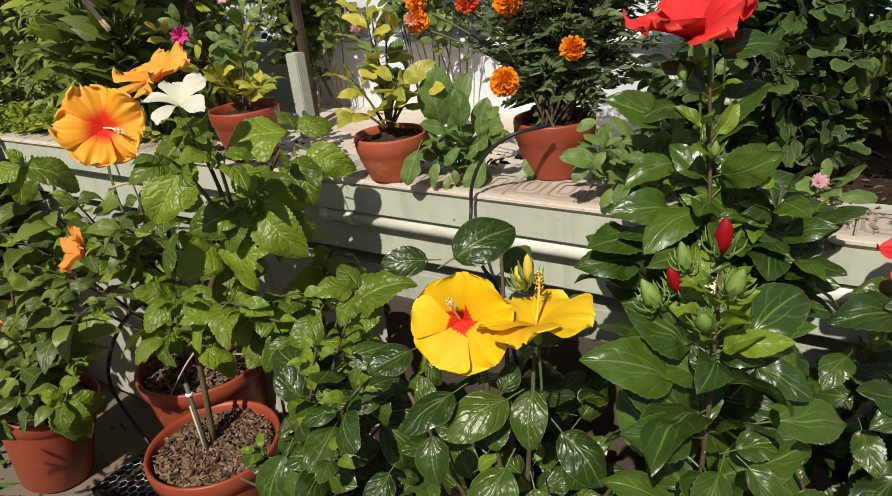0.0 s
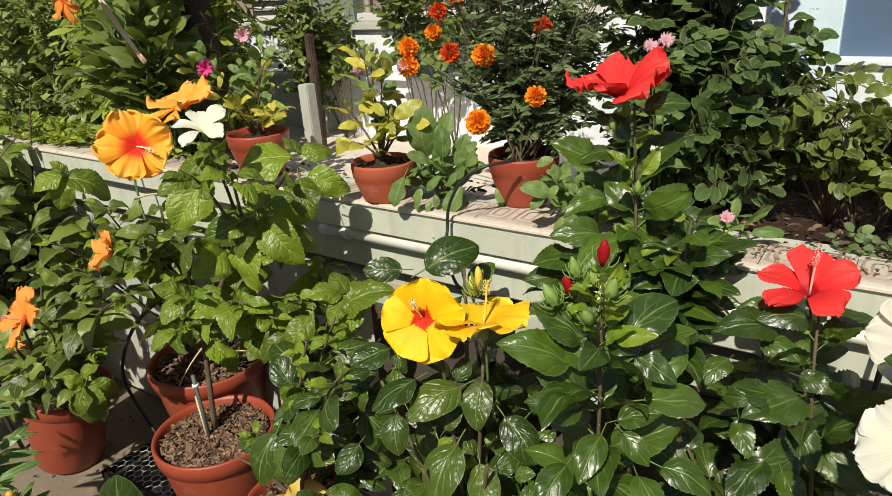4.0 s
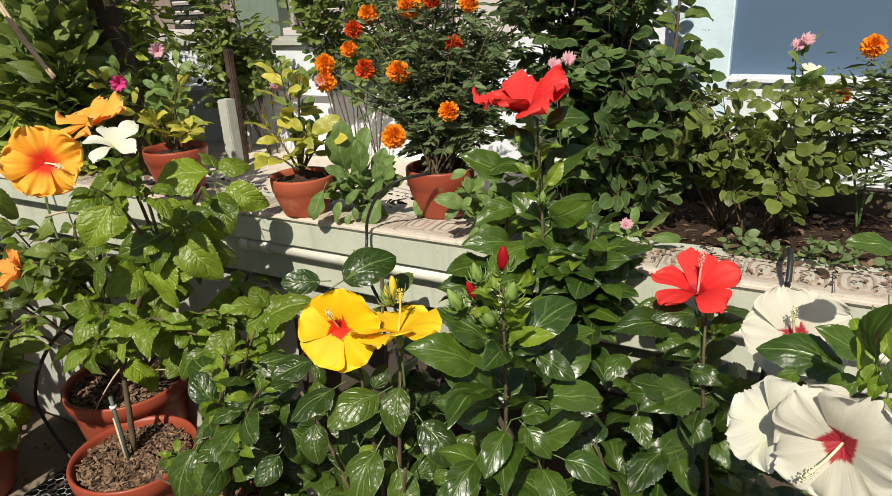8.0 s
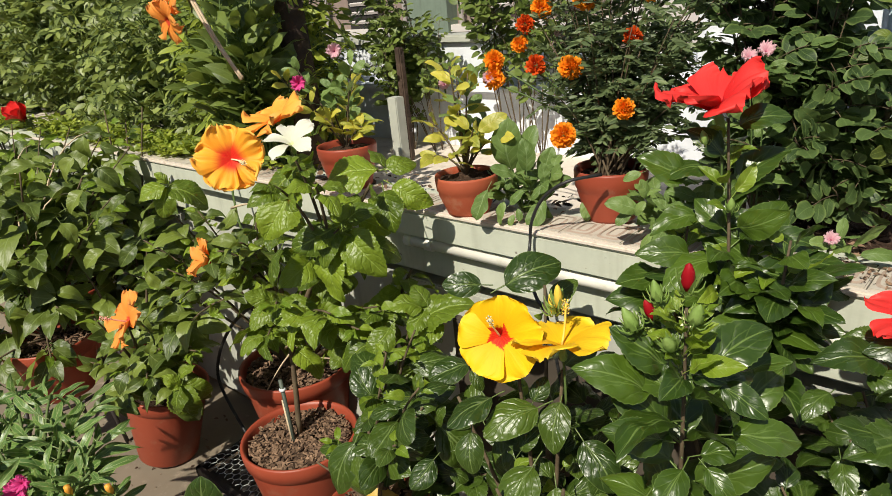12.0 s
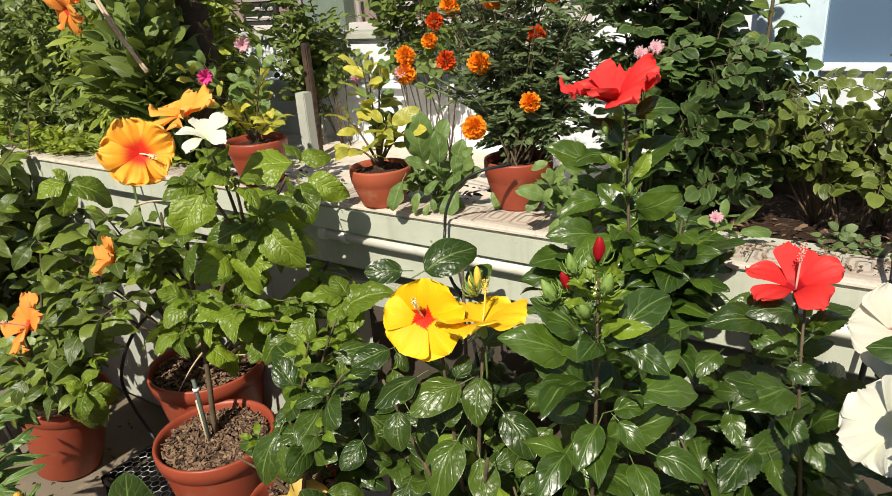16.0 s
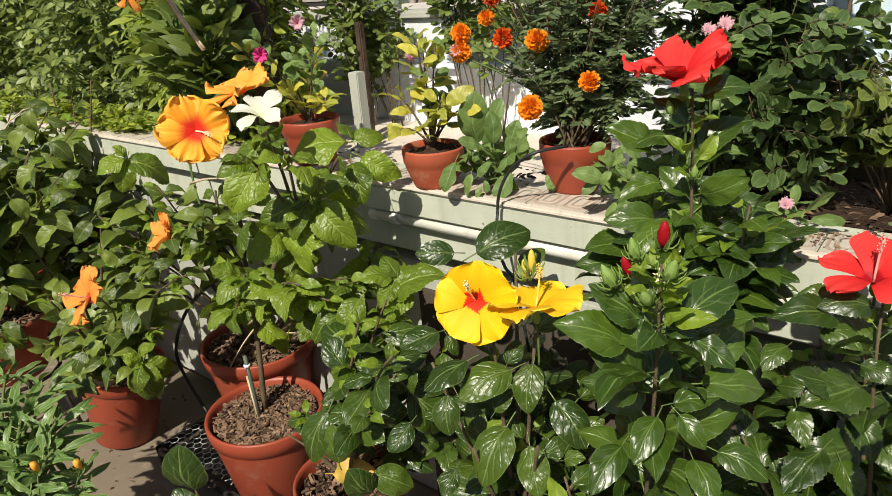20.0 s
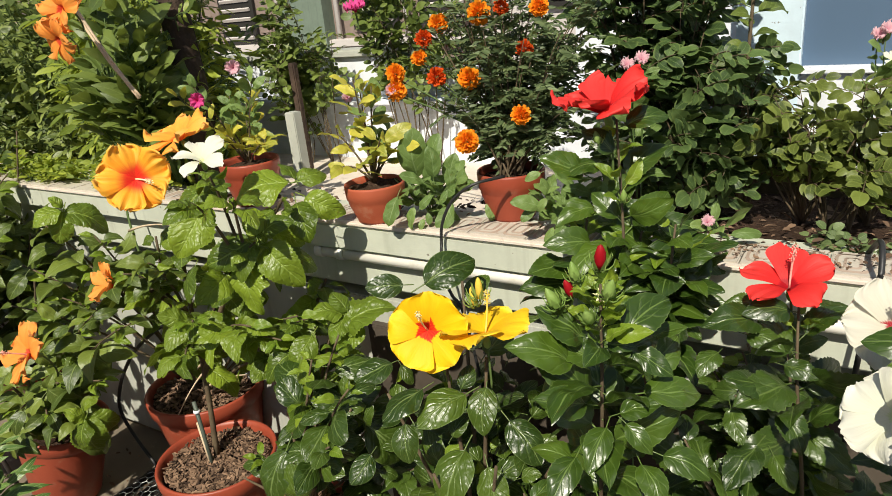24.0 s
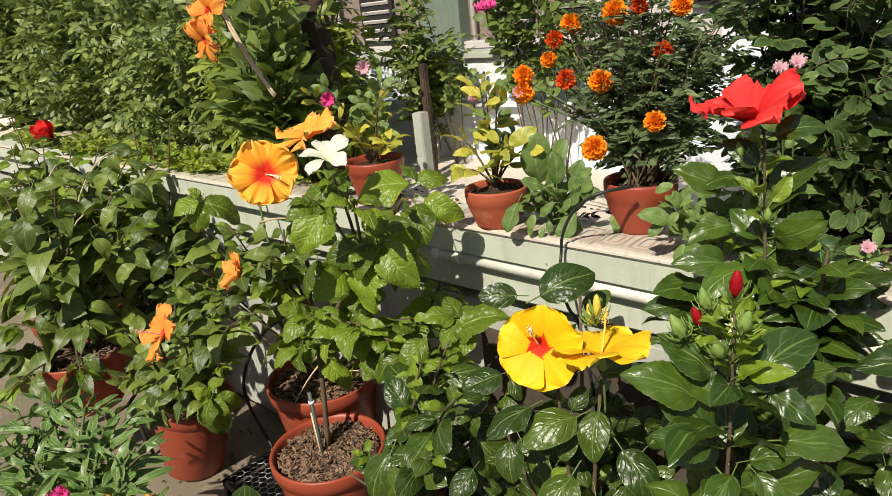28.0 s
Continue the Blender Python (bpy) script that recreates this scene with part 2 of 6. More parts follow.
ORANGE = petal_material("orange_petal", (1.0, 0.52, 0.060), (1.0, 0.40, 0.026), (0.76, 0.016, 0.015), 0.52, edge=(1.0, 0.58, 0.14), share=0.22, soft_eye=0.35)
ORANGE_LIGHT = petal_material("light_orange_petal", (1.0, 0.46, 0.075), (1.0, 0.40, 0.05), (0.80, 0.12, 0.015), 0.25, edge=(1.0, 0.52, 0.14), share=0.25)
APRICOT = petal_material("apricot_petal", (0.92, 0.36, 0.070), (0.92, 0.30, 0.045), (0.60, 0.040, 0.012), 0.22, edge=(0.95, 0.42, 0.12), share=0.25)
YELLOW = petal_material("yellow_petal", (0.98, 0.62, 0.008), (0.98, 0.54, 0.005), (0.74, 0.010, 0.010), 0.25, edge=(1.0, 0.68, 0.05), share=0.22, soft_eye=0.8)
YELLOW_PALE = petal_material("pale_yellow_petal", (0.98, 0.63, 0.02), (0.98, 0.57, 0.012), (0.9, 0.40, 0.01), 0.10, edge=(1.0, 0.68, 0.08), share=0.22)
RED = petal_material("red_petal", (0.84, 0.050, 0.042), (0.74, 0.026, 0.024), (0.36, 0.005, 0.012), 0.22, share=0.16)
WHITE = petal_material("white_petal", (0.76, 0.73, 0.62), (0.74, 0.70, 0.57), (0.46, 0.008, 0.03), 0.27, share=0.32, soft_eye=0.75)
PLAIN_WHITE = petal_material("plain_white_petal", (0.78, 0.77, 0.66), (0.76, 0.76, 0.58), (0.7, 0.75, 0.4), 0.12, share=0.22)
PINK = petal_material("pink_petal", (0.80, 0.10, 0.34), (0.75, 0.06, 0.28), (0.5, 0.02, 0.12), 0.25)
PALE_PINK = petal_material("pale_pink_petal", (0.78, 0.52, 0.56), (0.76, 0.40, 0.47), (0.6, 0.08, 0.2), 0.25)
MARIGOLD = petal_material("marigold_petal", (1.0, 0.36, 0.015), (0.95, 0.23, 0.008), (0.70, 0.08, 0.004), 0.3)
RUST = petal_material("rust_petal", (0.78, 0.11, 0.010), (0.62, 0.05, 0.008), (0.4, 0.02, 0.006), 0.3)
STAMEN_Y = speckled("pollen", (0.85, 0.55, 0.05), (0.95, 0.75, 0.2), 500, 0.8)
STAMEN_P = speckled("stamen_pink", (0.85, 0.30, 0.25), (0.9, 0.5, 0.4), 400, 0.7)
BUD_YELLOW = speckled("yellow_bud", (0.72, 0.50, 0.05), (0.88, 0.68, 0.12), 120, 0.5)
BUD_ORANGE = speckled("orange_bud", (0.72, 0.28, 0.03), (0.85, 0.42, 0.06), 200, 0.5)
STAMEN_W = speckled("stamen_cream", (0.82, 0.74, 0.40), (0.90, 0.85, 0.58), 400, 0.7, bump=0.0)
CALYX = speckled("green_calyx", (0.14, 0.24, 0.04), (0.26, 0.37, 0.10), 200, 0.5)
STEM = speckled("brown_stem", (0.07, 0.05, 0.03), (0.16, 0.12, 0.07), 140, 0.8, bump=0.6)
GREEN_STEM = speckled("green_stem", (0.06, 0.11, 0.025), (0.12, 0.17, 0.05), 140, 0.6)
BARK = speckled("dark_bark", (0.035, 0.024, 0.018), (0.10, 0.065, 0.045), 60, 0.9, bump=0.9, far=0.008)
CANE = speckled("dry_cane", (0.50, 0.38, 0.24), (0.70, 0.57, 0.40), 90, 0.75, grime=(0.34, 0.24, 0.15))
TERRACOTTA = speckled("terracotta_plastic", (0.27, 0.048, 0.024), (0.35, 0.070, 0.034), 40, 0.45, 0.4, grime=(0.31, 0.11, 0.065), bump=0.12)
CLAY = speckled("sunlit_clay", (0.34, 0.068, 0.030), (0.42, 0.10, 0.048), 40, 0.62, 0.3, grime=(0.40, 0.17, 0.10), bump=0.2)
SOIL = speckled("potting_soil", (0.022, 0.013, 0.009), (0.075, 0.045, 0.03), 120, 0.95, 0.1, grime=(0.20, 0.14, 0.09), bump=1.0, far=0.01)
n_ = Nodes("bark_chips")
n_.bump(n_.noise(300, 3, n_.place()), 0.4, 0.001)
CHIPS = n_.finish(n_.mix(n_.add("NewGeometry").outputs["Random Per Island"], rgb(0.024, 0.014, 0.010), rgb(0.30, 0.19, 0.12)), 0.85, 0.2)
# dark brown that stands in for the shade below the ledge
UNDER_LEDGE_SHADE = speckled("under_ledge_shade", (0.05, 0.04, 0.03), (0.10, 0.08, 0.06), 40, 0.8, bump=0.5)
ROD = speckled("dark_rod", (0.05, 0.07, 0.055), (0.12, 0.14, 0.11), 120, 0.5)
FLOOR = speckled("terrace_floor", (0.15, 0.122, 0.09), (0.25, 0.205, 0.15), 14, 0.85, 0.2, grime=(0.40, 0.33, 0.25), bump=0.35)
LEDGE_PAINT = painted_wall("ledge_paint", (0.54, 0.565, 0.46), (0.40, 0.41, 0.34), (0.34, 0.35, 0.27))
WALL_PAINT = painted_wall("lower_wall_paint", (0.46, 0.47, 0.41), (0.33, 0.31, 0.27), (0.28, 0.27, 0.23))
SLAB = speckled("slab_edge", (0.60, 0.52, 0.43), (0.72, 0.64, 0.55), 60, 0.7, grime=(0.42, 0.33, 0.26))
TILE = speckled("mosaic_cream", (0.46, 0.41, 0.34), (0.58, 0.53, 0.45), 90, 0.6, grime=(0.36, 0.27, 0.20))
TILE_MARK = speckled("mosaic_brown", (0.36, 0.27, 0.21), (0.46, 0.36, 0.29), 120, 0.55)
PVC = speckled("white_pvc", (0.70, 0.68, 0.60), (0.80, 0.78, 0.70), 20, 0.4, 0.5, grime=(0.55, 0.52, 0.42), bump=0.1)
HOSE = speckled("black_hose", (0.012, 0.012, 0.013), (0.03, 0.03, 0.03), 60, 0.45, 0.5)
IRON = speckled("black_iron", (0.014, 0.013, 0.013), (0.04, 0.032, 0.028), 90, 0.55, 0.5, grime=(0.10, 0.05, 0.03))
WIRE = speckled("galvanised_wire", (0.42, 0.45, 0.42), (0.55, 0.58, 0.55), 200, 0.45, 0.5)
WHITEWASH = painted_wall("whitewash", (0.76, 0.79, 0.84), (0.66, 0.69, 0.74), (0.60, 0.63, 0.68))
BLUE_WALL = painted_wall("pale_blue_wall", (0.62, 0.76, 0.84), (0.56, 0.68, 0.76), (0.52, 0.63, 0.70))
SHUTTER = speckled("slate_blue_panel", (0.075, 0.125, 0.20), (0.085, 0.14, 0.215), 3, 0.5, 0.4, bump=0.05)
HOUSE_WALL = painted_wall("far_house_wall", (0.26, 0.20, 0.17), (0.2, 0.15, 0.12), (0.16, 0.12, 0.1))
HOUSE_GREEN = painted_wall("far_green_wall", (0.17, 0.22, 0.17), (0.14, 0.18, 0.14), (0.1, 0.13, 0.1))
HOUSE_TRIM = speckled("far_trim", (0.50, 0.46, 0.44), (0.6, 0.56, 0.52), 8, 0.7)
# near-black paint standing in for shade in the wall recess and far windows
GAP_SHADE = speckled("opening_shade", (0.02, 0.018, 0.016), (0.03, 0.028, 0.025), 8, 0.8)


# ---- mesh helpers ----
rng = random.Random(11)


def mesh_of(name, verts, faces, material, uvs=None, smooth=True):
    me = bpy.data.meshes.new(name)
    me.from_pydata([tuple(v) for v in verts], [], faces)
    if uvs is not None:
        layer = me.uv_layers.new(name="UVMap")
        at = np.empty(len(me.loops), np.int32)
        me.loops.foreach_get("vertex_index", at)
        layer.data.foreach_set("uv", np.asarray(uvs, np.float32)[at].ravel())
    if smooth:
        me.polygons.foreach_set("use_smooth", np.ones(len(me.polygons), bool))
    me.materials.append(material)
    me.update()
    return me


def under(name, me, parent, m=None, label="", kind=""):
    ob = new(name, me)
    ob.parent = parent
    if m is not None:
        ob.matrix_basis = m
    return tagged(ob, label, "", "", kind) if (label or kind) else ob


def thing(name, label, category, m=None, group="", data=None, kind=""):
    ob = new(name, data)
    if m is not None:
        ob.matrix_basis = m
    return tagged(ob, label, category, group, kind)


def box_mesh(name, lo, hi, material, bevel=0.004):
    bm = bmesh.new()
    bmesh.ops.create_cube(bm, size=1)
    c, s = [(a + b) / 2 for a, b in zip(lo, hi)], [b - a for a, b in zip(lo, hi)]
    for v in bm.verts:
        v.co = Vector((c[0] + v.co.x * s[0], c[1] + v.co.y * s[1], c[2] + v.co.z * s[2]))
    if bevel:
        bmesh.ops.bevel(bm, geom=bm.edges[:], offset=min(bevel, min(s) * 0.4), segments=2, affect="EDGES")
    me = bpy.data.meshes.new(name)
    bm.to_mesh(me)
    bm.free()
    me.materials.append(material)
    return me


def lathe(name, profile, material, n=40, wobble=0.0):
    """Turned shape from (radius, height) pairs."""
    verts, faces = [], []
    for r, z in profile:
        for k in range(n):
            a = 2 * math.pi * k / n
            w = 1 + wobble * math.sin(3 * a + 9 * z)
            verts.append((r * w * math.cos(a), r * w * math.sin(a), z))
    for j in range(len(profile) - 1):
        for k in range(n):
            b = (k + 1) % n
            faces.append((j * n + k, j * n + b, (j + 1) * n + b, (j + 1) * n + k))
    return mesh_of(name, verts, faces, material)


def tube_data(points, radii, n=6):
    verts, faces = [], []
    pts = [Vector(p) for p in points]
    for i, p in enumerate(pts):
        d = (pts[min(i + 1, len(pts) - 1)] - pts[max(i - 1, 0)]).normalized()
        a = d.cross(Vector((0.31, 0.17, 0.93))).normalized()
        b = d.cross(a)
        r = radii[i] if isinstance(radii, (list, tuple)) else radii
        for k in range(n):
            t = 2 * math.pi * k / n
            verts.append(p + a * (r * math.cos(t)) + b * (r * math.sin(t)))
    for i in range(len(pts) - 1):
        for k in range(n):
            m = (k + 1) % n
            faces.append((i * n + k, i * n + m, (i + 1) * n + m, (i + 1) * n + k))
    faces.append(tuple(range(n))[::-1])
    faces.append(tuple((len(pts) - 1) * n + k for k in range(n)))
    return verts, faces


def tubes_mesh(name, lines, material, n=6):
    """Many tapered tubes in one mesh; a line is (points, radii)."""
    verts, faces = [], []
    for pts, radii in lines:
        v, f = tube_data(pts, radii, n)
        o = len(verts)
        verts += v
        faces += [tuple(i + o for i in q) for q in f]
    return mesh_of(name, verts, faces, material)


def bend(a, b, sag=(0, 0, 0), n=7):
    """A curve from a to b, bowed by sag in its middle."""
    a, b, c = Vector(a), Vector(b), (Vector(a) + Vector(b)) / 2 + Vector(sag)
    return [a * (1 - t) ** 2 + c * (2 * t * (1 - t)) + b * t ** 2 for t in (i / (n - 1) for i in range(n))]


def smooth_line(points, n=6):
    """A rounded line through the points."""
    p = [Vector(q) for q in points]
    p = [p[0] * 2 - p[1]] + p + [p[-1] * 2 - p[-2]]
    out = []
    for i in range(1, len(p) - 2):
        for k in range(n):
            t = k / n
            out.append(0.5 * ((2 * p[i]) + (p[i + 1] - p[i - 1]) * t + (2 * p[i - 1] - 5 * p[i] + 4 * p[i + 1] - p[i + 2]) * t * t + (3 * p[i] - p[i - 1] - 3 * p[i + 1] + p[i + 2]) * t ** 3))
    out.append(p[-2])
    return out


# ---- leaves ----
def leaf_mesh(name, material, ratio=0.6, teeth=0, fold=0.18, droop=0.25, ruffle=0.03, widest=0.38, nl=12, nw=4, seed=0, full=0.72, ribs=0.0, rake=1.6, puff=0.0, curl=0.0, tip=0.15, stalk=0.28, point=0.0):
    """One leaf of length 1 along +y, facing +z, on a short stalk: folded along its midrib, tip bent down, margin waved."""
    r = random.Random(seed)
    verts, uvs, faces = [], [], []
    ph, bow, twist = r.uniform(0, 6), r.uniform(-0.07, 0.07), r.uniform(-0.22, 0.22)
    off = Vector((r.uniform(0, 40), r.uniform(0, 40), 0))
    for i in range(nl + 1):
        v = i / nl
        w = max(0.0, math.sin(math.pi * min(v, 0.999) ** (math.log(0.5) / math.log(widest)))) ** full * (1 - 0.12 * v) * (1 - point * v ** 4)
        w = ratio * 0.5 * max(w, 0.02)
        for j in range(nw + 1):
            s = 2 * j / nw - 1
            edge = 1.0
            if teeth and 0 < i < nl and v > 0.15:
                edge += teeth * (0.5 if (i + (j == 0)) % 2 else -0.5) * r.uniform(0.5, 1.5) * abs(s) ** 3
            x = s * w * edge + bow * math.sin(math.pi * v)
            z = fold * abs(s * w) + ruffle * (math.sin(7 * v + ph + 1.3 * s) + 0.6 * math.sin(13 * v + 2 * ph - s)) * abs(s) ** 1.6 + droop * v * (1 - v) - curl * w * s * s * 2 - tip * v ** 2.6 + twist * s * w * v
            z += 0.05 * noise.noise(Vector((x * 5, v * 4, 0)) + off) * min(1, nl / 10)
            if puff:
                q = (v * ribs - abs(s) ** 0.85 * rake + 0.25 * noise.noise(Vector((x * 6, v * 6, 3)) + off)) % 1.0
                z += puff * math.sin(math.pi * q) * math.sin(math.pi * min(1.0, abs(s) * 0.9 + 0.05)) * math.sin(math.pi * min(v + 0.1, 1.0))
            verts.append((x, v - 0.10 * teeth * abs(s), z))
            uvs.append((j / nw, v))
    for i in range(nl):
        for j in range(nw):
            a = i * (nw + 1) + j
            faces.append((a, a + 1, a + nw + 2, a + nw + 1))
    if stalk:
        o = len(verts)
        for k in range(3):
            f = k / 2
            for dx, dz in ((-0.014, 0), (0, 0.012), (0.014, 0), (0, -0.012)):
                verts.append((dx, -stalk * (1 - f), dz - 0.10 * stalk * (1 - f) ** 2))
                uvs.append((0.5, 0.02))
        for k in range(2):
            for j in range(4):
                a, b = o + 4 * k + j, o + 4 * k + (j + 1) % 4
                faces.append((a, b, b + 4, a + 4))
    return mesh_of(name, verts, faces, material, uvs)


def leaf_set(name, material, count=4, **shape):
    r = random.Random(name)
    out = []
    for k in range(count):
        q = dict(shape)
        q["fold"] = q.get("fold", 0.18) * r.uniform(0.3, 1.9)
        q["droop"] = q.get("droop", 0.25) * r.uniform(0.3, 1.6)
        q["ruffle"] = q.get("ruffle", 0.03) * r.uniform(0.6, 1.5)
        q["ratio"] = q.get("ratio", 0.6) * r.uniform(0.86, 1.14)
        q["tip"] = q.get("tip", 0.15) * r.uniform(0.2, 1.9)
        out.append(leaf_mesh(name, material, seed=k + 3, **q))
    return out


LEAF_GLOSSY = leaf_set("leaf", WET, 8, ratio=0.72, teeth=0.10, fold=0.18, droop=0.26, ruffle=0.028, widest=0.42, full=0.62, nl=22, nw=8, ribs=4.0, rake=1.7, puff=0.006, curl=0.10, tip=0.22, point=0.2)
LEAF_LONG = leaf_set("leaf", GLOSSY, 8, ratio=0.66, teeth=0.055, fold=0.22, droop=0.26, ruffle=0.026, widest=0.43, full=0.64, nl=20, nw=8, ribs=4.0, rake=1.7, puff=0.004, curl=0.08, tip=0.18, point=0.12)
LEAF_ROUND = leaf_set("leaf", RUGOSE, 8, ratio=0.76, fold=0.16, droop=0.28, ruffle=0.020, widest=0.47, full=0.58, nl=18, nw=8, ribs=4.6, rake=2.2, puff=0.007, curl=0.16, tip=0.16)
LEAF_YOUNG = leaf_set("leaf", YOUNG, 4, ratio=0.58, teeth=0.05, fold=0.35, droop=0.25, ruffle=0.03, nl=14, nw=6, ribs=6.0, rake=1.8, puff=0.006)
LEAF_SMALL = {}
LEAF_FRESH = leaf_set("leaf", FRESH, 9, ratio=0.78, teeth=0.08, fold=0.20, droop=0.34, ruffle=0.055, widest=0.43, full=0.56, nl=26, nw=8, ribs=6.0, rake=2.0, puff=0.027, curl=0.12, tip=0.26)
LEAF_SOFT = leaf_set("leaf", MATTE, 8, ratio=0.64, teeth=0.04, fold=0.22, droop=0.36, ruffle=0.030, full=0.66, widest=0.42, nl=14, nw=6, ribs=5.0, rake=1.8, puff=0.005, tip=0.28, point=0.2)
LEAF_YELLOW = leaf_set("leaf", YELLOWING, 5, ratio=0.58, fold=0.16, droop=0.32, nl=12, nw=6, widest=0.5, full=0.56, ruffle=0.03, curl=0.1)
LEAF_SAGE = leaf_set("leaf", SAGE, 5, ratio=0.62, fold=0.18, droop=0.30, nl=14, nw=6, full=0.52, widest=0.52, tip=0.06, ruffle=0.03, curl=0.12)
LEAF_STRAP = leaf_set("leaf", STRAP, 4, ratio=0.26, fold=0.35, droop=0.2, widest=0.6, nl=10, tip=0.3)
LEAF_YELLOW_BROAD = leaf_mesh("dry_leaf", DRY, 0.7, 0.05, 0.25, 0.3, 0.06, 0.45, 16, 8, 3, 0.62, 5.0, 1.9, 0.02, 0.2)


def leaf_pose(base, tip, facing, size=None):
    """The pose that lays a unit leaf from base to tip with its face towards facing."""
    base, tip = Vector(base), Vector(tip)
    y = tip - base
    long = y.length if size is None else size
    y.normalize()
    z = Vector(facing) - y * y.dot(Vector(facing))
    if z.length < 1e-4:
        z = Vector((0, 0, 1)) - y * y.z
    z.normalize()
    x = y.cross(z)
    m = Matrix((x, y, z)).transposed().to_4x4()
    return Matrix.Translation(base) @ m @ Matrix.Scale(long, 4)


VIEW = Vector((0.55, -0.65, 0.45)).normalized()   # out of the bed, roughly towards the camera; leaf faces lean this way


def some_facing(r, up=0.7, out=0.45, loose=0.45):
    return Vector((0, 0, up)) + VIEW * out + Vector((r.gauss(0, loose), r.gauss(0, loose), r.gauss(0, loose)))


def grow_leaves(parent, line, shapes, r, count, size, spread=(50, 100), start=0.25, name="leaf", up=0.7, tips=False, hang=0.0):
    """Leaves spiralling up a stem, each an object of its own."""
    for k in range(count):
        f = start + (1 - start) * (k + r.random() * 0.6) / count
        i = min(int(f * (len(line) - 1)), len(line) - 2)
        p = line[i].lerp(line[i + 1], f * (len(line) - 1) - i)
        d = (line[i + 1] - line[i]).normalized()
        a = k * 2.4 + r.uniform(-0.5, 0.5)
        side = Vector((math.cos(a), math.sin(a), 0))
        t = radians(r.uniform(*spread)) * (1.15 - 0.4 * f)
        way = (d * math.cos(t) + side * math.sin(t) - Vector((0, 0, hang))).normalized()
        s = size * r.uniform(0.75, 1.25) * (1.0 - 0.35 * max(0, f - 0.75) / 0.25)
        b = p + way * s * 0.22
        young = tips and f > 0.8 and r.random() < 0.6
        under(name, r.choice(LEAF_YOUNG if young else shapes), parent, leaf_pose(b, b + way * (s * 0.6 if young else s), some_facing(r, up)))


def leaf_cloud_mesh(name, material, places, ways, faces_to, sizes, ratio=0.5, fold=0.2, droop=0.2, nl=5, widest=0.45, full=0.75):
    """Many small leaves in one mesh."""
    n = len(places)
    rows = []
    for i in range(nl + 1):
        v = i / nl
        w = math.sin(math.pi * v ** (math.log(0.5) / math.log(widest))) ** full if 0 < v < 1 else 0.0
        w = ratio * 0.5 * max(w, 0.03)
        rows += [(-w, v, fold * w - droop * v * v, 0.0, v), (0, v, -droop * v * v, 0.5, v), (w, v, fold * w - droop * v * v, 1.0, v)]
    t = np.array(rows)
    places, ways, to, sizes = (np.asarray(q, float) for q in (places, ways, faces_to, sizes))
    y = ways / np.linalg.norm(ways, axis=1)[:, None]
    z = to - y * (to * y).sum(1)[:, None]
    z /= np.linalg.norm(z, axis=1)[:, None] + 1e-9
    x = np.cross(y, z)
    v = places[:, None] + sizes[:, None, None] * (t[None, :, 0, None] * x[:, None] + t[None, :, 1, None] * y[:, None] + t[None, :, 2, None] * z[:, None])
    m = len(t)
    quad = []
    for i in range(nl):
        for j in range(2):
            a = i * 3 + j
            quad.append((a, a + 1, a + 4, a + 3))
    quad = np.array(quad)
    faces = (quad[None] + (np.arange(n) * m)[:, None, None]).reshape(-1, 4)
    me = bpy.data.meshes.new(name)
    me.vertices.add(n * m)
    me.vertices.foreach_set("co", v.astype(np.float32).ravel())
    me.loops.add(len(faces) * 4)
    me.loops.foreach_set("vertex_index", faces.astype(np.int32).ravel())
    me.polygons.add(len(faces))
    me.polygons.foreach_set("loop_start", (np.arange(len(faces)) * 4).astype(np.int32))
    me.update(calc_edges=True)
    me.polygons.foreach_set("use_smooth", np.ones(len(faces), bool))
    uv = np.tile(t[:, 3:5], (n, 1)).astype(np.float32)
    me.uv_layers.new(name="UVMap").data.foreach_set("uv", uv[faces.ravel()].ravel())
    me.materials.append(material)
    return me


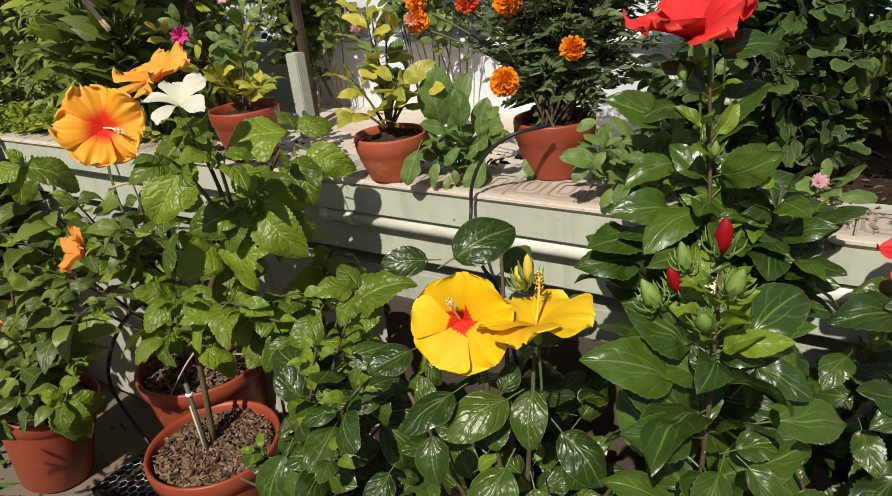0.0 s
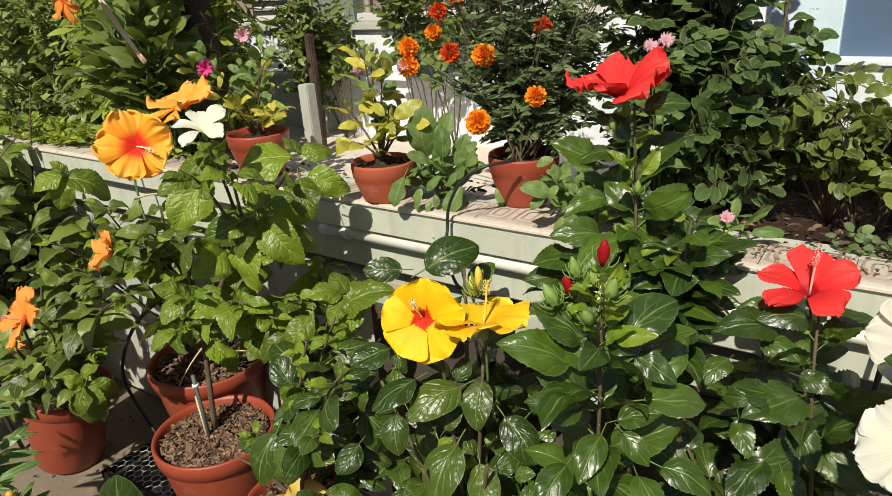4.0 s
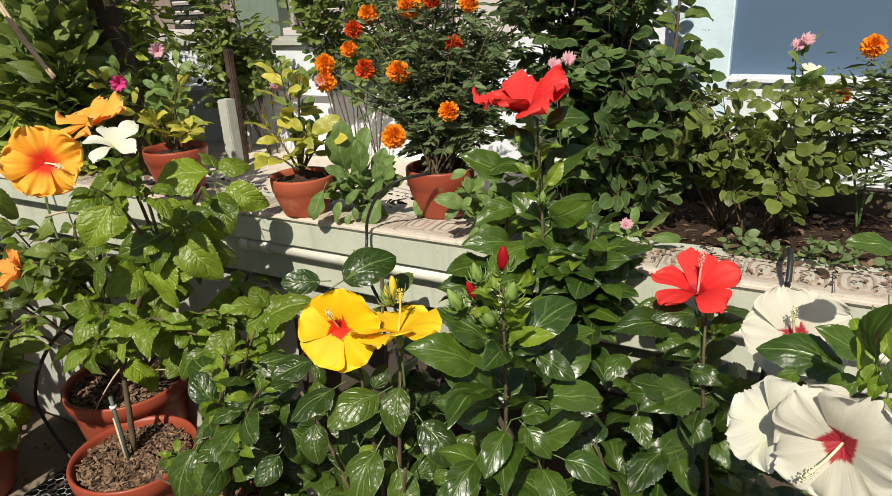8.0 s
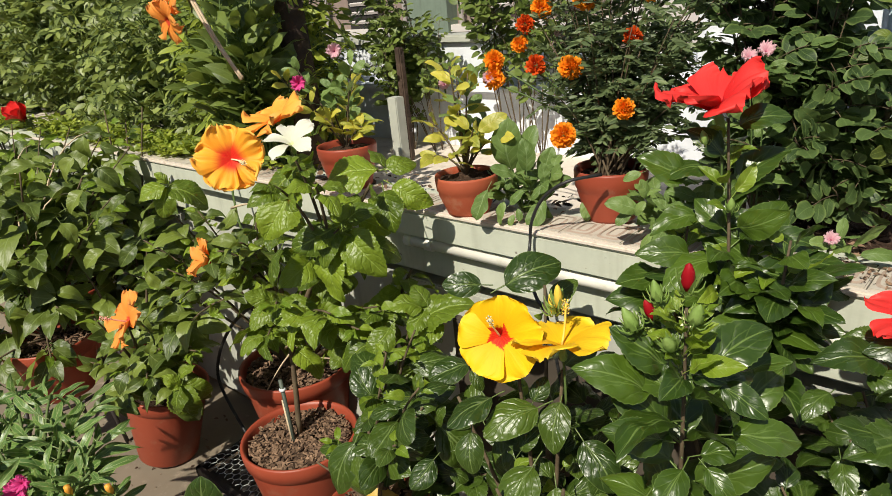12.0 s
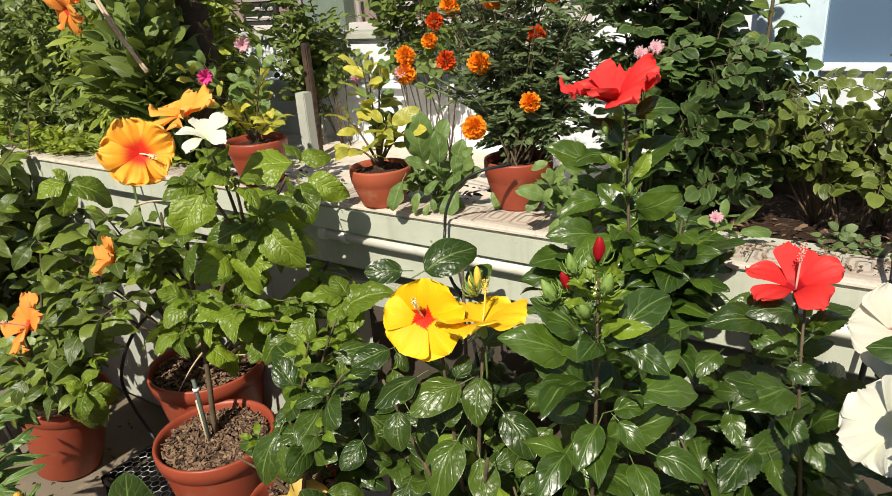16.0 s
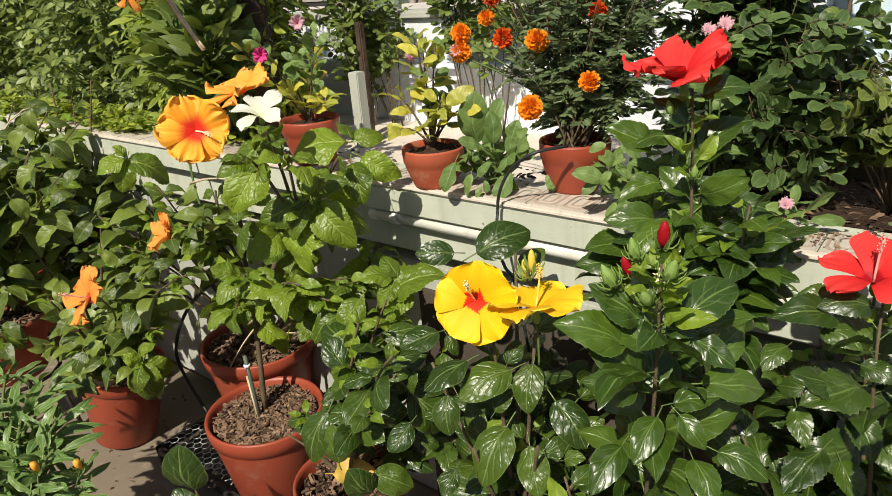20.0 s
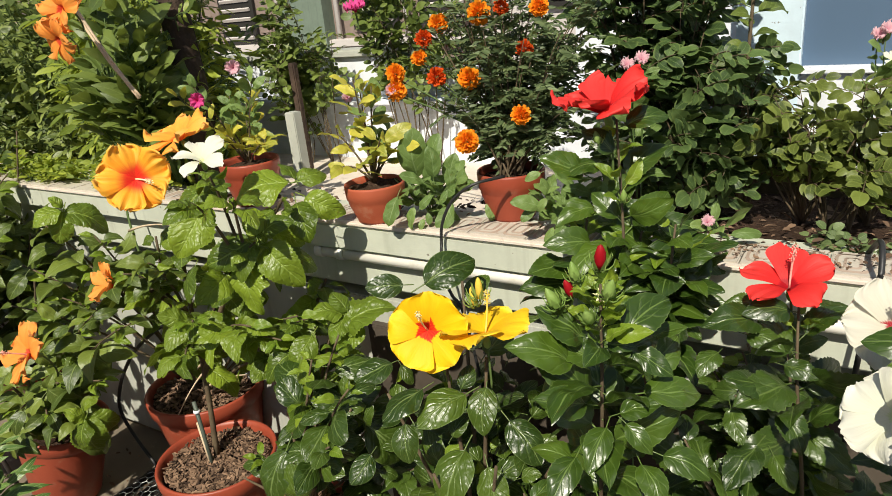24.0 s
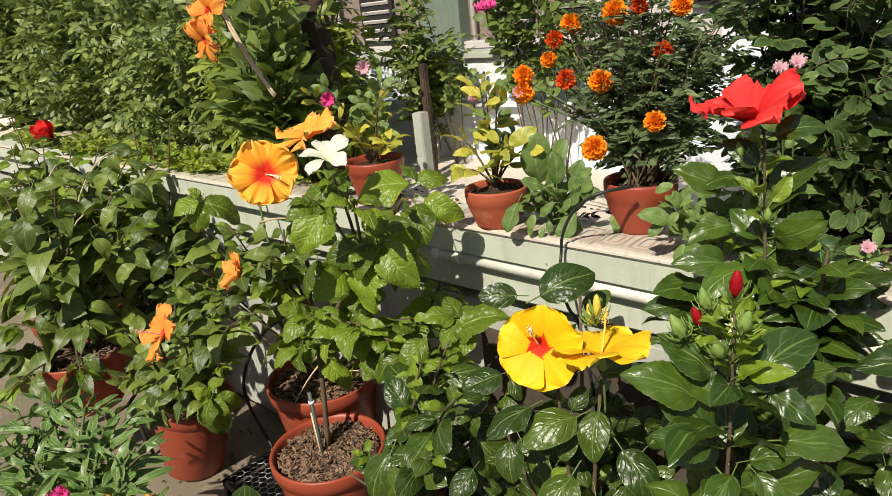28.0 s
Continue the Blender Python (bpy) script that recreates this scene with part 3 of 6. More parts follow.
def shrub(name, label, category, base, crown, radii, twigs, per_twig, size, material, stem=STEM, ratio=0.5, seed=1, hang=0.0, reach=0.55, leaf_name="foliage", up=0.6, thick=0.006, spread=1.0, roots=5, singles=0, loose=0.45, pairs=0, sag=0.0):
    """A bush: branches from the base into an uneven crown, small leaves (or compound ones with pairs of leaflets) along every twig."""
    r = random.Random(seed)
    top = thing(name, label, category, Matrix.Translation(base))
    base, crown, radii = Vector(base), Vector(crown), Vector(radii)
    lines, P, W, F, S = [], [], [], [], []
    heads = [base + Vector((r.gauss(0, 0.25) * radii.x * spread, r.gauss(0, 0.25) * radii.y * spread, 0)) for _ in range(roots)]
    for k in range(twigs):
        u = Vector((r.gauss(0, 1), r.gauss(0, 1), r.gauss(0, 1))).normalized()
        q = u * (r.random() ** 0.4) * (1 + 0.25 * noise.noise(u * 2.2 + Vector((seed, 0, 0))))
        tip = crown + Vector((q.x * radii.x, q.y * radii.y, q.z * radii.z))
        root = min(heads, key=lambda h: (Vector((h.x, h.y, 0)) - Vector((tip.x, tip.y, 0))).length + r.random() * 0.2)
        line = bend(root, tip, (r.gauss(0, 0.03), r.gauss(0, 0.03), abs(tip.z - root.z) * 0.18), 9)
        lines.append((line, [thick * (1 - 0.75 * i / 8) for i in range(9)]))
        for j in range(per_twig):
            f = 1 - reach * (j + r.random()) / per_twig
            i = min(int(f * 8), 7)
            p = line[i].lerp(line[i + 1], f * 8 - i)
            d = (line[i + 1] - line[i]).normalized()
            a = j * 2.4 + r.uniform(-0.6, 0.6)
            way = (d * 0.5 + Vector((math.cos(a), math.sin(a), r.uniform(-0.2, 0.5) - hang))).normalized()
            s = size * r.uniform(0.6, 1.25)
            face = some_facing(r, up, 0.45, loose)
            if not pairs:
                P.append((p + way * s * 0.25) - base)
                W.append(way)
                F.append(face)
                S.append(s)
                continue
            side = way.cross(face).normalized()
            long = s * (0.55 + 0.62 * pairs)
            rachis = bend(p, p + way * long - Vector((0, 0, sag * long)), (0, 0, 0.12 * long), 5)
            lines.append((rachis, [thick * 0.28] * 5))
            for q in range(2 * pairs + 1):
                last = q == 2 * pairs
                at = rachis[4] if last else rachis[1].lerp(rachis[4], (q // 2 + 0.25) / pairs)
                go = (rachis[4] - rachis[3]).normalized() if last else (way * 0.5 + side * (0.85 if q % 2 else -0.85) - Vector((0, 0, sag * 0.8))).normalized()
                P.append(at + go * s * 0.08 - base)
                W.append(go)
                F.append(face + Vector((r.gauss(0, 0.16), r.gauss(0, 0.16), r.gauss(0, 0.16))))
                S.append(s * r.uniform(0.8, 1.1) * (1.12 if last else 1.0))
    under("twig_mass", tubes_mesh("twig_mass", [([q - base for q in l], w) for l, w in lines], stem, 5), top, kind="stuff")
    if singles:
        key = (material.name, ratio)
        if key not in LEAF_SMALL:
            LEAF_SMALL[key] = [leaf_mesh("leaf", material, ratio * f, 0, 0.2, d, 0.02, 0.49 if ratio > 0.5 else 0.42, 10 if ratio > 0.5 else 8, 2, k, 0.44 if ratio > 0.5 else 0.75, tip=0.06, stalk=0.1) for k, (f, d) in enumerate(((1.0, 0.15), (0.92, 0.3), (1.08, 0.05)))]
        order = sorted(range(len(P)), key=lambda i: (P[i].x + base.x - 0.2) ** 2 + (P[i].y + base.y + 0.1) ** 2)
        for i in order[:singles]:
            under("leaf", LEAF_SMALL[key][i % 3], top, leaf_pose(P[i], P[i] + W[i], F[i], S[i]))
        P, W, F, S = ([q[i] for i in order[singles:]] for q in (P, W, F, S))
    if P:
        under(leaf_name, leaf_cloud_mesh(leaf_name, material, P, W, F, S, ratio, widest=0.48 if ratio > 0.5 else 0.42, full=0.55 if ratio > 0.5 else 0.75, nl=6 if ratio > 0.5 else 5), top, kind="stuff")
    return top


# ---- flowers ----
def petal_mesh(name, material, wide=0.95, rise=(62, 8), ruffle=0.05, notch=0.03, seed=0, nu=10, nv=10):
    """One petal of length 1: leaves the throat steeply and flattens outwards. rise: degrees at the foot and at the tip."""
    r = random.Random(seed)
    ph, verts, uvs, faces = r.uniform(0, 6), [], [], []
    y = z = 0.0
    for i in range(nv + 1):
        v = i / nv
        w = 0.24 + 0.76 * min(1, v / 0.72) ** 1.1
        if v > 0.72:
            w *= math.sqrt(max(0.0, 1 - ((v - 0.72) / 0.30) ** 2.4))
        for j in range(nu + 1):
            s = 2 * j / nu - 1
            crimp = ruffle * v ** 3 * (math.sin(9 * s + ph) * 0.6 + math.sin(17 * s + 2 * ph) * 0.4)
            lip = notch * v ** 3 * math.sin(23 * s + ph)
            swell = ruffle * 0.9 * v ** 1.4 * math.sin(2.6 * s + 2.1 * v + ph)
            verts.append((s * w * wide * 0.5, y + lip * 0.6 - 0.07 * v * s * s, z + crimp + swell + 0.10 * v * s * s - 0.05 * s * v))
            uvs.append((j / nu, v))
        a = radians(rise[0] + (rise[1] - rise[0]) * min(1, (v + 0.05) ** 0.75))
        y += math.cos(a) / nv
        z += math.sin(a) / nv
    for i in range(nv):
        for j in range(nu):
            a = i * (nu + 1) + j
            faces.append((a, a + 1, a + nu + 2, a + nu + 1))
    return mesh_of(name, verts, faces, material, uvs)


def petal_set(material, **shape):
    return [petal_mesh("petal", material, seed=k * 7 + 1, **shape) for k in range(3)]


def aim(place, facing, spin=0.0, size=1.0):
    """A pose at place whose +z looks along facing."""
    q = Vector(facing).to_track_quat("Z", "Y").to_matrix().to_4x4()
    return Matrix.Translation(place) @ q @ Matrix.Rotation(radians(spin), 4, "Z") @ Matrix.Scale(size, 4)


def stamen_mesh(material, long=0.9, thick=0.022, seed=2, grain=0.016):
    r = random.Random(seed)
    line = bend((0, 0, 0), (0.10, 0, long), (0.05, 0, 0), 8)
    verts, faces = tube_data(line, [thick] * 8, 6)
    def knob(c, s):
        o = len(verts)
        for d in ((1, 0, 0), (0, 1, 0), (-1, 0, 0), (0, -1, 0), (0, 0, 1), (0, 0, -1)):
            verts.append(Vector(c) + Vector(d) * s)
        faces.extend([(o, o + 1, o + 4), (o + 1, o + 2, o + 4), (o + 2, o + 3, o + 4), (o + 3, o, o + 4), (o + 1, o, o + 5), (o + 2, o + 1, o + 5), (o + 3, o + 2, o + 5), (o, o + 3, o + 5)])
    for k in range(44):
        f = r.uniform(0.72, 1.0)
        i = min(int(f * 7), 6)
        p = line[i].lerp(line[i + 1], f * 7 - i)
        a = r.uniform(0, 6.3)
        knob(p + Vector((math.cos(a), math.sin(a), r.uniform(-0.2, 0.4))) * r.uniform(1.9, 4.7) * grain, grain)
    for k in range(5):
        a = 1.257 * k
        knob(line[-1] + Vector((math.cos(a) * 0.05, math.sin(a) * 0.05, 0.05)), 1.5 * grain)
    return mesh_of("stamen", verts, faces, material)


CALYX_MESH = lathe("calyx", [(0.02, -0.34), (0.07, -0.30), (0.09, -0.20), (0.07, -0.10), (0.045, -0.03), (0.0, -0.03)], CALYX, 10)
STAMENS = {"y": stamen_mesh(STAMEN_Y), "p": stamen_mesh(STAMEN_P), "w": stamen_mesh(STAMEN_W, 0.85, 0.022, grain=0.015)}


petal_rng = random.Random(21)


def hibiscus(parent, base, place, facing, size, petals, stamen="y", spin=0.0, label="", count=5, lean=0.0, toward=None):
    """A five-petalled flower on its plant: calyx with petals and a stamen column. base: where the plant stands."""
    head = under("flower", CALYX_MESH, parent, aim(Vector(place) - Vector(base), facing, spin, size), label)
    for k in range(count):
        m = Matrix.Rotation(radians(360 / count * k), 4, "Z") @ Matrix.Rotation(radians(5), 4, "Y") @ pose(0, 0.02, 0.012 * (k % 2), lean + petal_rng.uniform(-7, 7), 0, petal_rng.uniform(-7, 7)) @ Matrix.Scale(petal_rng.uniform(0.93, 1.06), 4)
        under("petal", petals[k % 3], head, m)
    if stamen:
        turn = Matrix()
        if toward:
            turn = (head.matrix_basis.to_quaternion().inverted() @ Vector(toward)).to_track_quat("Z", "Y").to_matrix().to_4x4()
        under("stamen", STAMENS[stamen], head, turn)
    f, p = Vector(facing).normalized(), Vector(place) - Vector(base)
    under("flower_stalk", tubes_mesh("flower_stalk", [(bend(p - f * size * 0.3, p - f * size * 0.55 - Vector((0, 0, max(0.02, size * 0.75))), -f * size * 0.25, 6), 0.0022)], GREEN_STEM, 6), parent)
    return head


def pom_mesh(name, material, rings=9, per=17, seed=0):
    """A marigold head: crowded rings of crinkled florets."""
    r = random.Random(seed)
    verts, faces, uvs = [], [], []
    for i in range(rings):
        e = radians(-22 + 104 * i / (rings - 1))
        for k in range(max(4, int(per * math.cos(e) + 3))):
            a = 2 * math.pi * (k + r.random() * 0.7) / max(4, int(per * math.cos(e) + 3))
            d = Vector((math.cos(a) * math.cos(e), math.sin(a) * math.cos(e), math.sin(e)))
            x = Vector((-math.sin(a), math.cos(a), 0))
            u = x.cross(d)
            long, w = r.uniform(0.80, 1.10), r.uniform(0.10, 0.16)
            o = len(verts)
            for v, ww in ((0.35, 0.05), (0.75, w), (1.0, w * 0.95)):
                for s in (-1, 0, 1):
                    verts.append(d * (v * long) + x * (s * ww) + u * (0.10 * abs(s) - 0.10 * (v > 0.9)) * (1 if r.random() < 0.7 else -1))
                    uvs.append(((s + 1) / 2, v))
            faces += [(o, o + 1, o + 4, o + 3), (o + 1, o + 2, o + 5, o + 4), (o + 3, o + 4, o + 7, o + 6), (o + 4, o + 5, o + 8, o + 7)]
    return mesh_of(name, verts, faces, material, uvs)


POM = [pom_mesh("marigold_head", MARIGOLD, seed=k) for k in range(3)]
POM_RUST = [pom_mesh("marigold_head", RUST, 7, 14, seed=k + 5) for k in range(2)]
ORANGE_PETALS = petal_set(ORANGE, wide=1.12, rise=(34, -2), ruffle=0.14, notch=0.07, nu=24, nv=14)
ORANGE_REFLEX = petal_set(APRICOT, wide=0.92, rise=(50, -25), ruffle=0.12, notch=0.06, nu=16, nv=12)
ORANGE_FOLDED = petal_set(APRICOT, wide=0.95, rise=(68, 12), ruffle=0.10, notch=0.06, nu=16, nv=12)
ORANGE_CUP = petal_set(ORANGE_LIGHT, wide=1.10, rise=(42, -6), ruffle=0.13, notch=0.08, nu=16, nv=12)
ORANGE_PALE = petal_set(APRICOT, wide=1.02, rise=(40, -6), ruffle=0.10, notch=0.06, nu=16, nv=12)
YELLOW_PETALS = petal_set(YELLOW, wide=1.22, rise=(34, -2), ruffle=0.045, notch=0.014, nu=16, nv=12)
YELLOW_FLAT = petal_set(YELLOW_PALE, wide=1.22, rise=(30, -14), ruffle=0.05, notch=0.012, nu=16, nv=12)
RED_PETALS = petal_set(RED, wide=0.78, rise=(44, -8), ruffle=0.05, notch=0.02, nu=14, nv=12)
RED_TRUMPET = petal_set(RED, wide=1.20, rise=(56, 4), ruffle=0.11, notch=0.03, nu=20, nv=14)
WHITE_BACK = petal_set(PLAIN_WHITE, wide=1.2, rise=(40, -6), ruffle=0.06, notch=0.02, nu=16, nv=12)
WHITE_PETALS = petal_set(WHITE, wide=1.16, rise=(38, -4), ruffle=0.09, notch=0.03, nu=18, nv=14)
PLAIN_PETALS = petal_set(PLAIN_WHITE, wide=0.62, rise=(62, -22), ruffle=0.04)
ROSE_PETALS = petal_set(RED, wide=1.0, rise=(80, 55), ruffle=0.05)
PINK_PETALS = petal_set(PINK, wide=0.62, rise=(78, 6), ruffle=0.22, notch=0.08)
PALE_PETALS = petal_set(PALE_PINK, wide=0.58, rise=(82, 10), ruffle=0.24, notch=0.08)
WHITE_SMALL = petal_set(PLAIN_WHITE, wide=0.8, rise=(30, 0), ruffle=0.03)


# ---- structure ----
thing("floor", "dusty grey-brown concrete terrace floor with stains", "floor", data=box_mesh("floor", (-8, -4, -0.12), (5, 1.125, 0.0), FLOOR, 0), kind="structure")
thing("ground", "dark ground far below and behind the planter", "ground", data=box_mesh("ground", (-60, 1.30, -0.3), (60, 90, -0.12), FLOOR, 0), kind="structure")
wall = thing("wall_planter", "pale grey-green painted masonry planter wall with flaking paint", "wall", kind="structure")
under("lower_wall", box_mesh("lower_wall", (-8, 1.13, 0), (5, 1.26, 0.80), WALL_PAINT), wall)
# strip in the recess under the beam, its shade painted near-black
under("groove", box_mesh("groove", (-8, 1.19, 0.80), (5, 1.25, 0.845), GAP_SHADE, 0), wall)
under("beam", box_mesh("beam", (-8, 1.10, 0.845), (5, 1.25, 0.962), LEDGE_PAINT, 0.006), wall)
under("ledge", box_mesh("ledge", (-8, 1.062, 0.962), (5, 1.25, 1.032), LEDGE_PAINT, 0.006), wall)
under("slab_edge", box_mesh("slab_edge", (-8, 1.058, 1.032), (5, 1.075, 1.043), SLAB, 0.003), wall)
# added panel, coloured dark in place of the shade under the ledge
thing("leaning_board", "dark brown panel added as shade under the ledge", "board", data=box_mesh("leaning_board", (-0.95, 1.095, 0.0), (1.2, 1.122, 0.735), UNDER_LEDGE_SHADE, 0.004))
thing("planter_floor", "grey cement floor of the raised planter", "floor", data=box_mesh("planter_floor", (-8, 1.25, 0.90), (5, 1.95, 0.985), SLAB, 0.004), kind="structure")
thing("planter_soil", "dark crumbly soil bed with fallen leaves", "soil", data=box_mesh("planter_soil", (-0.28, 1.19, 0.985), (3, 1.60, 1.022), SOIL, 0.01), kind="structure")
thing("planter_back_edge", "weathered brown board along the back of the soil bed", "board", data=box_mesh("planter_back_edge", (-0.28, 1.602, 0.985), (3, 1.64, 1.075), STEM, 0.006), kind="structure")

# crumbs and dead leaves on the soil bed
def litter_mesh(x0, x1, y0, y1, z, count, seed, big=0.035):
    q = random.Random(seed)
    P = [(q.uniform(x0, x1), q.uniform(y0, y1), z + q.random() * 0.006) for _ in range(count)]
    W = [(q.gauss(0, 1), q.gauss(0, 1), q.gauss(0, 0.2)) for _ in range(count)]
    F = [(q.gauss(0, 0.4), q.gauss(0, 0.4), 1) for _ in range(count)]
    return leaf_cloud_mesh("leaf_litter", CHIPS, P, W, F, [q.uniform(0.22 * big, big) for _ in range(count)], 0.5, nl=3)


thing("leaf_litter", "scattered dry brown leaf litter on the soil", "litter", data=litter_mesh(-0.26, 0.9, 1.19, 1.58, 1.024, 500, 4), kind="stuff")
thing("leaf_litter", "scattered dry leaf litter on the ledge", "litter", data=litter_mesh(-1.9, 0.6, 1.15, 1.30, 1.045, 260, 5), kind="stuff")

thing("leaf_litter", "brown leaf crumbs and dirt on the tiles by the soil bed", "litter", data=litter_mesh(-0.15, 0.55, 1.09, 1.20, 1.0445, 520, 8, 0.014), kind="stuff")
thing("leaf_litter", "dry leaf crumbs scattered over the terrace floor", "litter", data=litter_mesh(-2.6, -1.5, 0.25, 1.0, 0.002, 170, 6, 0.028), kind="stuff")

# mosaic tiles along the top of the ledge
tiles = thing("ledge_tiles", "cream mosaic tiles with brown rounded rings along the ledge top", "tiles", kind="structure")
TILE_MESH = box_mesh("tile", (-0.0715, -0.0555, 0), (0.0715, 0.0555, 0.010), TILE, 0.0025)


def ring_mesh(name, a, b, thick, r, material):
    """A flat rounded ring, the mark on a mosaic tile."""
    verts, faces, n = [], [], 28
    for k in range(n):
        t = 2 * math.pi * k / n
        c, s = math.cos(t), math.sin(t)
        ex = 0.45
        x, y = math.copysign(abs(c) ** ex, c), math.copysign(abs(s) ** ex, s)
        verts += [(x * a, y * b, 0.0102), (x * (a - thick), y * (b - thick), 0.0116)]
    for k in range(n):
        m = (k + 1) % n
        faces.append((2 * k, 2 * m, 2 * m + 1, 2 * k + 1))
    return mesh_of(name, verts, faces, material)


RING_OUT, RING_IN = ring_mesh("ring", 0.030, 0.044, 0.006, 0, TILE_MARK), ring_mesh("ring", 0.015, 0.027, 0.005, 0, TILE_MARK)
for k in range(44):
    x = -3.2 + 0.145 * k + 0.07
    m = Matrix.Translation((x, 1.133, 1.0325)) @ Matrix.Rotation(rng.uniform(-0.008, 0.008), 4, "Z")
    t = under("tile", TILE_MESH, tiles, m)
    if x > -1.9:
        for dx in (-0.036, 0.036):
            under("ring", RING_OUT, t, Matrix.Translation((dx, 0, 0)))
            under("ring", RING_IN, t, Matrix.Translation((dx, 0, 0)))

# pipe under the ledge
pipe = thing("drain_pipe", "white plastic pipe running under the ledge", "pipe", kind="")
under("pipe", tubes_mesh("pipe", [([(-1.06, 1.082, 0.944), (-0.5, 1.081, 0.944), (0.2, 1.080, 0.942), (2.2, 1.080, 0.940)], 0.0155)], PVC, 16), pipe)
for x in (-0.985, -0.06, 0.9):
    under("clip", lathe("clip", [(0.0155, -0.012), (0.0185, -0.012), (0.0185, 0.012), (0.0155, 0.012)], PVC, 16), pipe, Matrix.Translation((x, 1.0812, 0.944)) @ Matrix.Rotation(radians(90), 4, "Y"))
under("end_cap", lathe("end_cap", [(0.0, -0.01), (0.018, -0.01), (0.018, 0.012), (0.0155, 0.014)], PVC, 16), pipe, Matrix.Translation((-1.06, 1.082, 0.944)) @ Matrix.Rotation(radians(90), 4, "Y"))

# back walls
low = thing("wall_back_low", "low whitewashed parapet with a coping ledge", "wall", kind="structure")
under("panel", box_mesh("panel", (-8, 1.86, 0.2), (-0.16, 1.95, 1.19), WHITEWASH), low)
under("coping", box_mesh("coping", (-8, 1.83, 1.19), (-0.16, 1.97, 1.215), WHITEWASH, 0.006), low)
under("upper_panel", box_mesh("upper_panel", (-8, 1.90, 1.215), (-1.2, 1.97, 1.36), WHITEWASH), low)
# grey paint here stands in for the shadow line under the coping
under("upper_coping", box_mesh("upper_coping", (-8, 1.88, 1.36), (-1.19, 1.99, 1.39), WALL_PAINT, 0.006), low)
under("middle_panel", box_mesh("middle_panel", (-1.2, 1.90, 1.215), (-0.645, 1.965, 1.31), WHITEWASH), low)
under("end_panel", box_mesh("end_panel", (-0.64, 1.90, 1.215), (-0.155, 1.965, 1.70), WHITEWASH), low)
blue = thing("wall_back_blue", "pale blue plastered house wall with a white sill band", "wall", kind="structure")
under("pier", box_mesh("pier", (-0.15, 1.75, 0.2), (0.003, 2.0, 3.6), BLUE_WALL), blue)
under("base", box_mesh("base", (0.003, 1.752, 0.2), (4.5, 2.0, 1.285), WHITEWASH), blue)
under("sill", box_mesh("sill", (0.003, 1.735, 1.285), (4.5, 2.0, 1.302), WHITEWASH, 0.004), blue)
under("slate_panel", box_mesh("slate_panel", (0.003, 1.785, 1.302), (4.5, 2.0, 3.6), SHUTTER, 0), blue)

# walls that close the terrace behind the camera
thing("wall_rear", "plain pale plaster wall behind the terrace", "wall", data=box_mesh("wall_rear", (-8, -4.2, 0), (5, -4.0, 2.4), WHITEWASH, 0), kind="structure")

# far houses over the parapet
house = thing("far_house", "weathered brown neighbouring house with shuttered windows", "house")
under("wall", box_mesh("wall", (-14, 7.0, -0.1), (-3.0, 9.0, 5.0), HOUSE_WALL, 0), house)
under("green_bay", box_mesh("green_bay", (-6.6, 6.8, -0.1), (-5.9, 7.0, 5.0), HOUSE_GREEN, 0), house)
under("pale_bay", box_mesh("pale_bay", (-3.3, 6.6, -0.1), (-1.2, 9.0, 5.0), HOUSE_TRIM, 0), house)
SLAT = box_mesh("slat", (-0.28, -0.03, -0.02), (0.28, 0.0, 0.02), HOUSE_TRIM, 0)
for wx, z0 in ((-7.6, 1.1), (-5.2, 1.2), (-4.2, 1.2), (-2.4, 1.3)):
    y = 6.98 if wx < -3.3 else 6.58
    win = under("window", box_mesh("window", (-0.34, -0.04, 0), (0.34, 0.0, 1.2), GAP_SHADE, 0), house, Matrix.Translation((wx, y, z0)))
    for q in range(9):
        under("slat", SLAT, win, Matrix.Translation((0, -0.04, 0.1 + 0.125 * q)) @ Matrix.Rotation(0.5, 4, "X"))
for wx in (-8.4, -6.75, -5.75, -4.7, -3.6):
    under("downpipe", tubes_mesh("downpipe", [([(wx, 6.9, 0), (wx, 6.9, 4.5)], 0.035)], HOUSE_TRIM, 8), house)
under("cornice", box_mesh("cornice", (-14, 6.85, 1.0), (-3.3, 7.0, 1.1), HOUSE_TRIM, 0.01), house)

# ---- pots ----


def soil_mesh(r, seed=1):
    """A lumpy disc of soil."""
    verts, faces, n, rings = [(0, 0, 0.012)], [], 28, 7
    for j in range(1, rings + 1):
        for k in range(n):
            a = 2 * math.pi * k / n
            q = r * j / rings
            p = Vector((q * math.cos(a), q * math.sin(a), 0))
            verts.append((p.x, p.y, 0.012 * noise.noise(p * 28 + Vector((seed, 0, 0))) + 0.010 * (1 - j / rings)))
    for k in range(n):
        faces.append((0, 1 + k, 1 + (k + 1) % n))
        for j in range(rings - 1):
            a, b = 1 + j * n + k, 1 + j * n + (k + 1) % n
            faces.append((a, a + n, b + n, b))
    return mesh_of("soil", verts, faces, SOIL)


